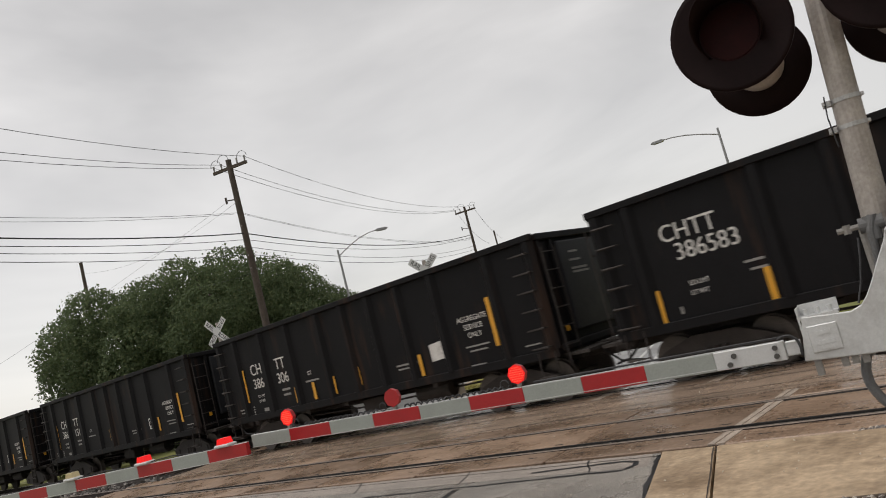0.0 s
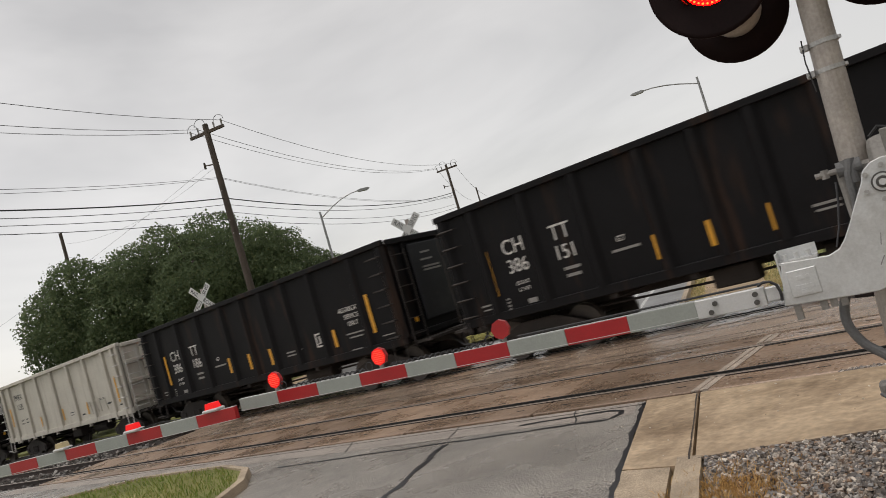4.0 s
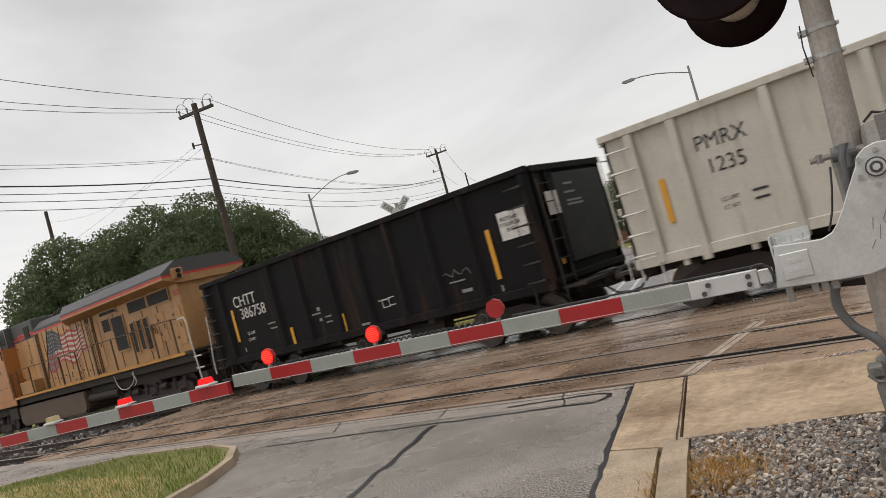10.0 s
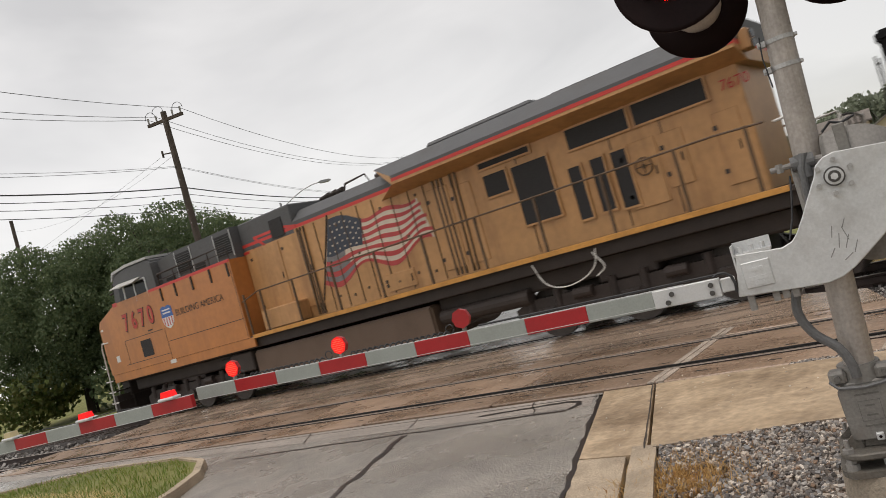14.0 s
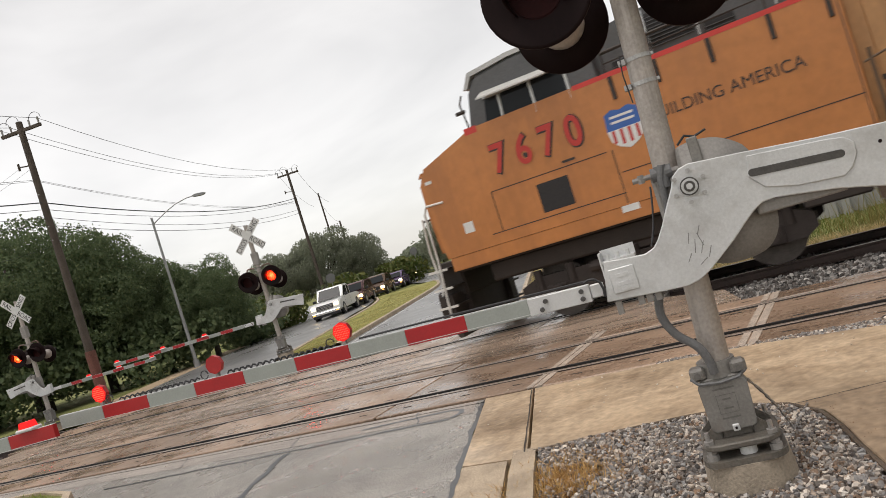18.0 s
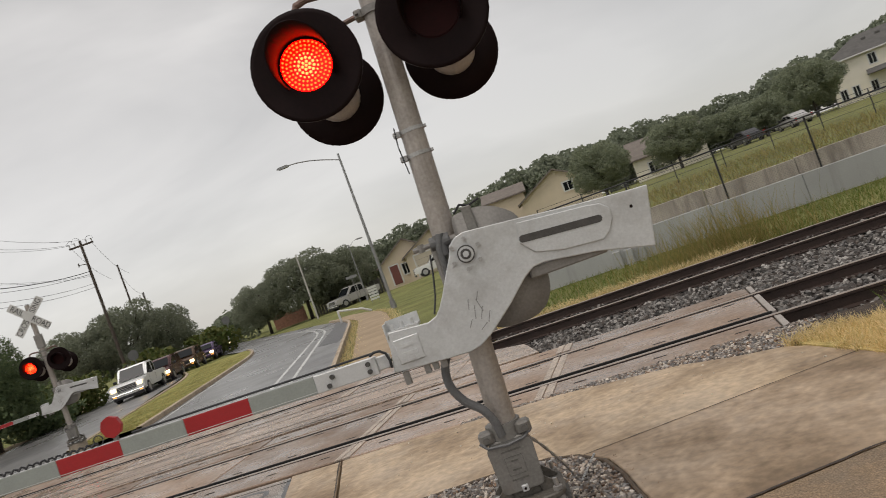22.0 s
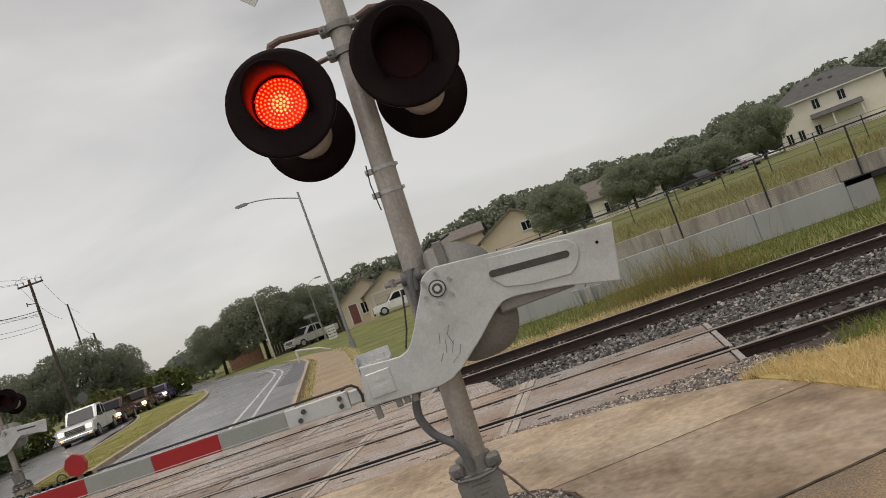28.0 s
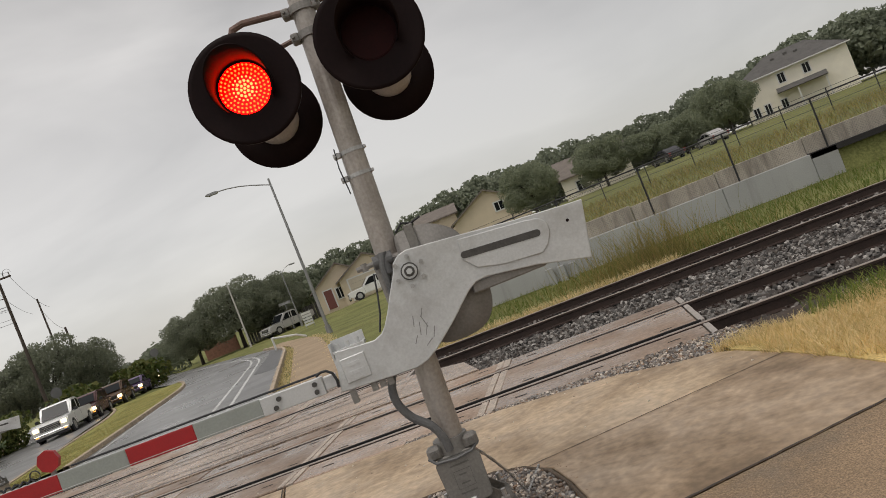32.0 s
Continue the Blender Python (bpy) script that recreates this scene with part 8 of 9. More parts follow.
blades("green_verge", 12000, lambda r: (r.uniform(-4, 16), r.uniform(12.3, 17.8), -0.45), 0.20, 0.016, verge_blade, "green grass verge below the wall", 17, 0.8)
blades("dry_verge", 3500, lambda r: (r.uniform(-4, 3), 12.0 + 0.5 * r.rand(), -0.36), 0.22, 0.014, straw, "yellowed grass along the ballast", 18, 0.8)
blades("island_grass", 6500, lambda r: (lambda x: (x, r.uniform(-2.0, np.interp(x, [-16.6, -13.8, -11, -9.8, -8.9, -8.3], [0.9, 2.1, 2.15, 1.75, 1.1, 0.3])), 0.09))(r.uniform(-16.5, -8.3)), 0.09, 0.012, green_blade, "green turf on the traffic island", 19, 0.8)
blades("island_straw", 7500, lambda r: (lambda x: (x, r.uniform(-2.2, np.interp(x, [-16.6, -13.8, -11, -9.8, -8.9, -8.3], [0.2, 0.9, 0.8, 0.6, 0.2, -0.3])), 0.09))(r.uniform(-16.5, -8.3)), 0.09, 0.012, straw, "yellowed turf on the traffic island", 20, 0.9)
blades("median_grass", 7000, lambda r: (lambda y: (edge(y, r.uniform(-8.6 - (y - 14) * 0.06, -6.6)), y, 0.09))(14.3 + 24 * r.rand() ** 1.6), 0.05, 0.012, weed_blade, "yellowed grass on the median", 21, 1.2)
blades("path_grass", 4000, lambda r: (lambda y: (edge(y, r.choice([0.35, 2.3]) + 0.18 * r.randn()), y, -0.07))(12 + 26 * r.rand() ** 1.5), 0.09, 0.022, straw, "yellowed grass along the footpath", 22, 0.9)
blades("bank_grass", 16000, lambda r: (lambda x, y: (x, y, np.interp(y, [18.2, 28, 45], [0.40, 0.73, 0.98])))(r.uniform(-1, 34), 18.7 + 20 * r.rand() ** 1.4), 0.34, 0.022, weed_blade, "rough yellow-green grass on the bank behind the wall", 25, 0.9)
for i, (x, y, r, h) in enumerate(((10.6, 16.0, 1.3, 0.9), (12.8, 15.2, 1.4, 0.9))):
    bush(x, y, r, h, 60 + i, leaf_bush, "low green shrub below the wall", 1500, 0.13, -0.45)

# ---- retaining wall and chain-link fence ----
wall_mat = mat("wall_concrete", (0.34, 0.345, 0.335), 0.8, vary=0.12, scale=0.8, fine=40, bump=0.12, dirt=(0.20, 0.195, 0.18), dirt_amount=0.25, dirt_scale=0.7, streak=True, object_random=0.06)
parapet_mat = mat("parapet_concrete", (0.43, 0.385, 0.32), 0.85, vary=0.2, scale=1.5, fine=50, bump=0.3, dirt=(0.15, 0.13, 0.11), dirt_amount=0.42, dirt_scale=1.5, streak=True)
fence_black = mat("fence_black", (0.02, 0.02, 0.022), 0.5, vary=0.2, scale=8, fine=60, bump=0.0)
wire_grey = mat("fence_wire", (0.20, 0.20, 0.20), 0.5, 0.5, vary=0.2, bump=0)
wall_t = thing("retaining_wall", pose(0, 18.0, 0), "grey concrete retaining wall in panels beside the tracks", "wall", kind="structure")
bm = bm_new()
box(bm, 0.006, 0.0, -1.2, 2.494, 0.22, 0.46, bevel=0.012)
WP = mesh_of(bm, wall_mat, "wall_panel")
for i in range(16):
    x = -2.1 + 2.5 * i
    if i == 4:
        continue
    shared("wall_panel", WP, pose(x, 0, random.uniform(-0.02, 0.02) - (0.02 * i if i > 4 else 0)), wall_t)
b = bm_new()
box(b, 7.9, 0.9, -1.2, 10.4, 1.0, 0.5)
box(b, 7.9, 0.0, 0.30, 10.4, 0.25, 0.46)
b2 = bm_new()
box(b2, 7.906, 0.0, -1.2, 8.62, 0.22, 0.45, bevel=0.012)
part("wall_panel", b2, wall_mat, wall_t)
part("culvert_mouth", b, screen_dark, wall_t, "dark culvert opening in the wall")
for i in range(3):
    b = bm_new()
    box(b, -0.05 + 0.34 * i, -0.14, -1.2, 0.17 + 0.34 * i, 0.0, 0.10 - 0.03 * i, bevel=0.015)
    part("buttress", b, wall_mat, wall_t)
b = bm_new()
for i in range(16):
    box(b, -2.1 + 2.5 * i + 0.01, 0.26, 0.3, 0.39 + 2.5 * i, 0.45, 0.92 + 0.03 * math.sin(i * 2.1), bevel=0.01)
part("parapet", b, parapet_mat, wall_t, "stained concrete parapet behind the fence")
fence = thing("chain_link_fence", pose(0, 18.12, 0.46), "black chain-link fence on the retaining wall", "fence")
for i in range(16):
    b = bm_new()
    rod(b, (-1.55 + 2.5 * i, 0, -0.1), (-1.55 + 2.5 * i, 0, 1.44), 0.028, seg=8)
    part("fence_post", b, fence_black, fence)
b = bm_new()
rod(b, (-2, 0, 1.42), (36, 0, 1.42), 0.022, seg=8)
part("top_rail", b, fence_black, fence)
V, F = [], []
x = -2.0
while x < 16:
    for sgn in (1, -1):
        x0, x1 = (x, x + 1.4) if sgn > 0 else (x + 1.4, x)
        i0 = len(V)
        V += [(x0 - 0.003, 0, 0.0), (x0 + 0.003, 0, 0.0), (x1 + 0.003, 0, 1.40), (x1 - 0.003, 0, 1.40)]
        F.append((i0, i0 + 1, i0 + 2, i0 + 3))
    x += 0.085
me = bpy.data.meshes.new("chain_link")
me.from_pydata(V, [], F)
me.materials.append(wire_grey)
ob = new("chain_link", me)
ob.parent = fence
tagged(ob, "fine chain-link wire mesh", kind="stuff")
fence2 = thing("field_fence", pose(0, 36, 0.85), "thin dark wire fence on the grass bank", "fence")
for i in range(26):
    b = bm_new()
    rod(b, (-4 + 2.4 * i, 0.1 * i, 0), (-4 + 2.4 * i, 0.1 * i, 1.3), 0.03, seg=6)
    part("fence_post", b, fence_black, fence2)
b = bm_new()
for z in (0.5, 0.9, 1.28):
    rod(b, (-4, 0, z), (56, 2.5, z), 0.010, seg=4)
part("fence_wire", b, fence_black, fence2)

# ---- poles, wires and lamps ----
pole_wood = mat("pole_wood", (0.075, 0.058, 0.046), 0.85, vary=0.3, scale=3, fine=30, bump=0.3, streak=True)
lamp_metal = mat("lamp_pole_metal", (0.30, 0.30, 0.30), 0.45, 0.7, vary=0.15, scale=3, fine=40, bump=0.03)
insul = mat("insulator_grey", (0.30, 0.29, 0.28), 0.35, vary=0.1, bump=0)
UP1, UP2, UP3, UP4 = (-28.2, 16.0), (-39.8, 46.8), (-45.0, 57.0), (-51.5, 68.1)
NEXT = (-17.0, -14.5)


def utility_pole(x, y, h, r, rz, label, fancy=True, crossarm=True):
    p = thing("utility_pole", pose(x, y, -0.1, 0, 0, rz), label, "utility pole", "utility poles")
    b = bm_new()
    rod(b, (0, 0, 0), (0, 0, h), r, r * 0.68, seg=12)
    part("pole", b, pole_wood, p)
    if crossarm:
        b = bm_new()
        box(b, -0.95, -0.06, h - 0.45, 0.95, 0.06, h - 0.32)
        part("crossarm", b, pole_wood, p)
    for sx in (-0.88, -0.45, 0.45, 0.88) if crossarm else ():
        b = bm_new()
        rod(b, (sx, 0, h - 0.32), (sx, 0, h - 0.05), 0.035, 0.05, seg=8)
        part("insulator", b, insul, p)
    if fancy:
        b = bm_new()
        for sx in (-0.75, 0.75):
            b = bm_new()
            tube(b, [(sx + 0.28 * math.cos(a), 0, h - 0.10 + 0.30 * math.sin(a)) for a in [i * math.pi / 7 for i in range(8)]], 0.012, seg=4)
            part("jumper_wire", b, rubber, p)
        b = bm_new()
        tube(b, [(-0.3 + 0.3 * math.cos(a), 0.0, h + 0.05 + 0.28 * math.sin(a)) for a in [i * math.pi / 7 for i in range(8)]], 0.012, seg=4)
        part("jumper_wire", b, rubber, p)
        b = bm_new()
        rod(b, (0, 0, h - 1.9), (-0.75, 0.2, h - 1.75), 0.03, seg=6)
        rod(b, (-0.75, 0.2, h - 1.9), (-0.75, 0.2, h - 1.6), 0.05, seg=8)
        part("side_bracket", b, pole_wood, p)
        b = bm_new()
        for z in (h - 3.2, h - 4.6, h - 5.2):
            rod(b, (0, -0.16, z), (0, 0.16, z), 0.03, seg=6)
        part("cable_hardware", b, insul, p)
    return p


utility_pole(*UP1, 12.5, 0.19, 20, "dark wooden utility pole with crossarm beside the opposite lane")
b = bm_new()
rod(b, (0, 0, 0), (0, 0, 2.4), 0.222, 0.216, seg=12)
pb = part("pole_base_wrap", b, mat("pole_base_red", (0.14, 0.055, 0.04), 0.8, vary=0.3, scale=5, bump=0.2))
pb.parent = next(o for o in scene.objects if o.name == "utility_pole")
utility_pole(*UP2, 12.5, 0.15, 20, "wooden utility pole behind the queued cars")
utility_pole(*UP3, 11.2, 0.11, 20, "wooden utility pole further along the road", False, False)
utility_pole(*UP4, 9.0, 0.16, 20, "distant wooden utility pole", False, False)
utility_pole(-53.6, 19.8, 13.8, 0.17, 60, "wooden utility pole behind the oaks", False, False)
utility_pole(*NEXT, 12.4, 0.21, 20, "wooden utility pole down the road", False)


def wire(name_pts, sag, r, label):
    for (p, q) in name_pts:
        b = bm_new()
        p, q = Vector(p), Vector(q)
        pts = []
        for i in range(15):
            k = i / 14
            c = p.lerp(q, k)
            c.z -= sag * 4 * k * (1 - k)
            pts.append(c)
        tube(b, pts, r, seg=5)
        tagged(part("overhead_cable", b, rubber), label, "cable", "overhead cables")


def at(p, z, off=0.0):
    return (p[0] + off * 0.94, p[1] + off * 0.34, z)


for off, zn in ((-0.88, 11.9), (-0.45, 12.2), (0.88, 12.75)):
    wire([(at(UP1, 12.3, off), at(UP2, 12.3, off)), (at(UP1, 12.3, off), at(NEXT, zn, off))], 1.0, 0.011, "thin bare power line between the poles")
for z, z2, zn, r in ((9.85, 9.6, 9.35, 0.008), (9.80, 9.5, 9.05, 0.008), (8.85, 9.9, 9.2, 0.026), (8.55, 9.7, 9.0, 0.013), (8.2, 8.9, 8.95, 0.012), (7.85, 8.6, 8.8, 0.013)):
    wire([(at(UP1, z), at(UP2, z2)), (at(UP1, z), at(NEXT, zn))], 0.75, r, "dark telephone cable between the poles")
wire([(at(UP2, 12.1, 0.8), at(UP3, 10.0, 0.8)), (at(UP2, 12.1, -0.8), at(UP3, 10.0, -0.8)), (at(UP3, 10.0), at(UP4, 8.8))], 0.5, 0.012, "thin power line to the distant poles")
wire([(at(UP1, 10.4), (-53.6, 19.8, 12.9)), (at(UP1, 7.0), (-53.6, 19.8, 12.0))], 0.8, 0.0055, "thin service wire to the pole behind the oaks")
wire([(at(UP1, 10.5, -0.7), (-36.5, 6.0, 5.0))], 0.2, 0.005, "thin guy wire from the pole")


def street_lamp(x, y, h, ax, ay, rise, label, s=1.0):
    p = thing("street_lamp", pose(x, y, -0.1), label, "street lamp", "street lamps")
    b = bm_new()
    rod(b, (0, 0, 0), (0, 0, h), 0.10 * s, 0.055 * s, seg=12)
    part("pole", b, lamp_metal, p)
    b = bm_new()
    tube(b, [(ax * k, ay * k, h - 0.35 + (rise + 0.35) * math.sin(k * math.pi / 2)) for k in (0, 0.15, 0.35, 0.6, 0.85, 1.0)], 0.03 * s, seg=8)
    part("arm", b, lamp_metal, p)
    b = bm_new()
    L = math.hypot(ax, ay)
    ux, uy = ax / L, ay / L
    prism(b, [(0, 0.0), (0.15, 0.06), (0.62, 0.04), (0.72, -0.02), (0.55, -0.09), (0.12, -0.07)], 0.26, Matrix.Translation((ax, ay, h + rise)) @ pose(0, 0, 0, 0, 0, math.degrees(math.atan2(uy, ux))))
    part("luminaire", b, lamp_metal, p, "cobra-head luminaire")
    b = bm_new()
    rod(b, (0, 0, 0), (0, 0, 0.45), 0.17 * s, 0.15 * s, seg=10)
    part("base", b, lamp_metal, p)
    return p


street_lamp(-12.55, 33.8, 8.70, -2.4, -0.95, 0.25, "tall grey street lamp beside the footpath")
street_lamp(-30.3, 23.1, 8.1, 1.6, 1.55, 0.55, "grey street lamp in front of the oaks")
street_lamp(-26.4, 66.0, 5.75, 0.85, 0.2, 0.22, "distant grey street lamp by the houses", 0.8)
b = bm_new()
rod(b, (0, 0, 0), (0.05, 0, 6.5), 0.09, 0.07, seg=10)
tagged(part("flag_pole", b, mat("pale_pole", (0.5, 0.48, 0.45), 0.6, vary=0.1, bump=0.05)), "bare pale pole in front of the oaks", "pole").matrix_basis = pose(-30.65, 63.0, -0.1)


def road_sign(x, y, h, r, m, label, rz=0):
    p = thing("road_sign", pose(x, y, -0.1, 0, 0, rz), label, "road sign", "road signs")
    b = bm_new()
    rod(b, (0, 0, 0), (0, 0, h), 0.035, seg=8)
    part("post", b, lamp_metal, p)
    b = bm_new()
    rod(b, (0, -0.05, h), (0, -0.035, h), r, seg=20)
    part("plate", b, m, p)
    return p


sign_grey = mat("sign_back_grey", (0.17, 0.17, 0.165), 0.5, 0.3, vary=0.1, bump=0)
road_sign(-35.5, 42.6, 2.6, 0.38, sign_grey, "round grey sign back beside the queue", 20)
road_sign(-45.6, 72.1, 3.1, 0.45, sign_grey, "round grey sign far along the road", 20)
p = thing("road_sign", pose(-27.0, 65.4, -0.25), "small cross-shaped street name sign", "road sign", "road signs")
b = bm_new()
rod(b, (0, 0, 0), (0, 0, 3.0), 0.04, seg=8)
box(b, -0.6, -0.02, 2.7, 0.6, 0.02, 2.95)
part("post", b, lamp_metal, p)

# ---- houses ----
def house(m, L, D, eave, ridge, wall_m, roof_m, label, openings, gable_front=False, hip=False):
    h = thing("house", m, label, "house", "houses")
    b = bm_new()
    box(b, 0, 0, -0.5, L, D, eave)
    if gable_front:
        prism(b, [(0, eave), (L, eave), (L / 2, ridge)], D, Matrix.Translation((0, D / 2, 0)))
    else:
        a = [] if hip else [b.verts.new(v) for v in ((0, 0, eave), (0, D, eave), (0, D / 2, ridge), (L, 0, eave), (L, D, eave), (L, D / 2, ridge))]
        for f in (() if hip else ((0, 2, 1), (3, 4, 5))):
            b.faces.new([a[i] for i in f])
    part("wall", b, wall_m, h)
    if hip:
        b = bm_new()
        o, e = 0.45, eave - 0.12
        v = [b.verts.new(p) for p in ((-o, -o, e), (L + o, -o, e), (L + o, D + o, e), (-o, D + o, e), (D / 2, D / 2, ridge), (L - D / 2, D / 2, ridge))]
        for ids in ((0, 1, 5, 4), (1, 2, 5), (2, 3, 4, 5), (3, 0, 4), (3, 2, 1, 0)):
            b.faces.new([v[i] for i in ids])
        bmesh.ops.recalc_face_normals(b, faces=b.faces)
        r_ = part("roof", b, roof_m, h)
        b = bm_new()
        box(b, -o - 0.02, -o - 0.10, e - 0.10, L + o + 0.02, -o, e + 0.06)
        box(b, -o - 0.10, -o - 0.10, e - 0.10, -o, D + o, e + 0.06)
        part("gutter", b, sign_white, r_, "white eaves gutter")
        for vx, vy in ((4.6, 0.62), (6.2, 0.66), (7.4, 0.55)):
            b = bm_new()
            z = e + (ridge - e) * (vy * D / 2 + o) / (D / 2 + o)
            box(b, vx, vy * D / 2 - 0.2, z - 0.1, vx + 0.5, vy * D / 2 + 0.2, z + 0.22, bevel=0.05)
            part("roof_vent", b, shingle_dark, r_)
    for s in (() if hip else (0, 1)):
        b = bm_new()
        if gable_front:
            x0, x1 = (-0.4, L / 2) if s == 0 else (L + 0.4, L / 2)
            k = 0.4 * (ridge - eave) / (L / 2)
            v = [(x0, -0.4, eave - k), (x1, -0.4, ridge), (x1, D + 0.4, ridge), (x0, D + 0.4, eave - k)]
        else:
            y0 = -0.4 if s == 0 else D + 0.4
            k = 0.4 * (ridge - eave) / (D / 2)
            v = [(-0.3, y0, eave - k), (L + 0.3, y0, eave - k), (L + 0.3, D / 2, ridge), (-0.3, D / 2, ridge)]
        lo = [b.verts.new(p) for p in v]
        hi = [b.verts.new((p[0], p[1], p[2] + 0.16)) for p in v]
        b.faces.new(lo), b.faces.new(hi)
        for i in range(4):
            b.faces.new((lo[i], lo[(i + 1) % 4], hi[(i + 1) % 4], hi[i]))
        bmesh.ops.recalc_face_normals(b, faces=b.faces)
        part("roof", b, roof_m, h)
    for kind, x0, z0, x1, z1 in openings:
        b = bm_new()
        box(b, x0, -0.05, z0, x1, 0.0, z1)
        mm = {"window": win_glass, "door": mat("house_door_red", (0.16, 0.05, 0.04), 0.5, vary=0.1, bump=0), "garage": mat("garage_door", (0.52, 0.46, 0.36), 0.6, vary=0.06, scale=3, bump=0.05)}[kind]
        o = part(kind if kind != "garage" else "garage_door", b, mm, h)
        b = bm_new()
        for xa in (x0, x1):
            box(b, xa - 0.07, -0.08, z0 - 0.05, xa + 0.07, -0.0, z1 + 0.05)
        for za in ((z0, z1) if kind == "window" else (z1,)):
            box(b, x0, -0.08, za - 0.06, x1, -0.0, za + 0.06)
        if kind == "window":
            box(b, (x0 + x1) / 2 - 0.03, -0.07, z0, (x0 + x1) / 2 + 0.03, -0.0, z1)
        part("frame", b, sign_white, o)
        if kind == "garage":
            for k in range(1, 4):
                b = bm_new()
                box(b, x0, -0.062, z0 + (z1 - z0) * k / 4 - 0.01, x1, -0.05, z0 + (z1 - z0) * k / 4 + 0.01)
                part("panel_groove", b, sign_grey, o)
    return h


stucco_tan = mat("stucco_tan", (0.60, 0.51, 0.385), 0.85, vary=0.08, scale=1, fine=30, bump=0.1)
stucco_pale = mat("siding_pale", (0.76, 0.715, 0.615), 0.8, vary=0.07, scale=1, fine=30, bump=0.08)
shingle = mat("roof_shingle", (0.17, 0.145, 0.125), 0.9, vary=0.25, scale=1.5, fine=25, bump=0.3)
shingle_dark = mat("roof_shingle_dark", (0.10, 0.095, 0.09), 0.9, vary=0.25, scale=1.5, fine=25, bump=0.3)
brick_red = mat("brick_far", (0.24, 0.12, 0.08), 0.85, vary=0.3, scale=4, fine=20, bump=0.2)
house(pose(-22.9, 70.8, 0.12, 0, 0, 18), 6.4, 8, 2.5, 4.3, stucco_tan, shingle, "tan gabled garage of the bungalow", [("garage", 0.8, 0.1, 5.6, 2.35)], True)
house(pose(-26.1, 71.4, 0.12, 0, 0, 18), 6.2, 7, 2.4, 4.4, stucco_tan, shingle, "tan bungalow with a red door", [("door", 0.9, 0.1, 1.9, 2.15), ("window", 2.2, 0.8, 3.0, 2.0)], True)
house(pose(-9.4, 68.6, 0.6, 0, 0, 8), 7.4, 8, 2.9, 4.9, stucco_tan, shingle, "tan gabled house seen over the wall", [("window", 4.2, 2.55, 5.2, 3.45)], True)
house(pose(-14.9, 79.2, 0.8, 0, 0, 8), 4.5, 8, 4.2, 5.3, stucco_tan, shingle, "tan house partly hidden behind the others", [])
house(pose(26.9, 100.4, 1.1, 0, 0, -16), 13.0, 8, 5.9, 8.3, stucco_pale, shingle_dark, "pale two-storey house with a dark roof", [("window", 1.0, 4.1, 1.9, 5.4), ("window", 4.6, 4.1, 5.5, 5.4), ("window", 7.6, 4.1, 8.5, 5.4), ("window", 0.6, 0.9, 1.4, 2.3), ("window", 2.0, 0.9, 2.8, 2.3), ("window", 4.0, 0.9, 4.8, 2.2)], hip=True)
hp = thing("porch_roof", pose(26.9, 100.4, 1.1, 0, 0, -16), "dark lean-to porch roof on the pale house", "porch")
b = bm_new()
prism(b, [(4.0, 0), (4.0, 0.12), (10.0, 0.12), (10.0, 0)], 1.7, Matrix.Translation((0, -0.83, 3.25)) @ pose(0, 0, 0, 20, 0, 0))
part("roof", b, shingle_dark, hp)
for x in (6.4, 9.7):
    b = bm_new()
    box(b, x - 0.08, -1.5, -0.4, x + 0.08, -1.35, 2.95)
    part("post", b, sign_white, hp)
house(pose(1.5, 84, 1.0, 0, 0, 0), 8, 8, 3.0, 5.0, stucco_pale, shingle, "pale house behind the trees", [("window", 1.5, 1.0, 2.6, 2.2)])
house(pose(44, 92, 1.5, 0, 0, -20), 12, 9, 3.5, 7.0, stucco_tan, shingle_dark, "house with a large dark hipped roof", [("window", 2, 1.0, 3.2, 2.2)])
b = bm_new()
box(b, -41.0, 73.8, -0.1, -37.0, 74.0, 1.6)
tagged(part("brick_fence", b, brick_red), "low red brick wall beyond the bend", "wall")
boards = thing("board_fence", pose(-35.5, 73.4, -0.1), "weathered grey board fence behind the pickup", "fence")
for i in range(25):
    b = box(bm_new(), 0.36 * i, 0, 0, 0.30 + 0.36 * i, 0.04, 1.6 + 0.03 * (i % 3))
    part("board", b, mat("board_fence_grey", (0.115, 0.105, 0.098), 0.85, vary=0.3, scale=3, bump=0.2), boards)

# ---- vehicles ----
tyre = mat("tyre_rubber", (0.02, 0.02, 0.021), 0.8, vary=0.2, scale=10, bump=0.1)
rim_m = mat("wheel_rim", (0.45, 0.45, 0.46), 0.35, 0.8, vary=0.1, bump=0)
lamp_glow = mat("headlight_glow", (1.0, 0.78, 0.42), 0.3, vary=0, bump=0, emit=4.0)
lamp_side = mat("marker_amber", (1.0, 0.45, 0.08), 0.3, vary=0, bump=0, emit=1.6)
tail_m = mat("tail_lamp", (0.25, 0.01, 0.01), 0.3, vary=0, bump=0)
chrome = mat("chrome_trim", (0.6, 0.6, 0.6), 0.2, 1.0, vary=0.05, bump=0)


def car_paint(name, c):
    return mat(name, c, 0.25, 0.1, vary=0.05, scale=3, fine=40, bump=0.0, dirt=tuple(v * 0.6 for v in c), dirt_amount=0.15, dirt_scale=2)


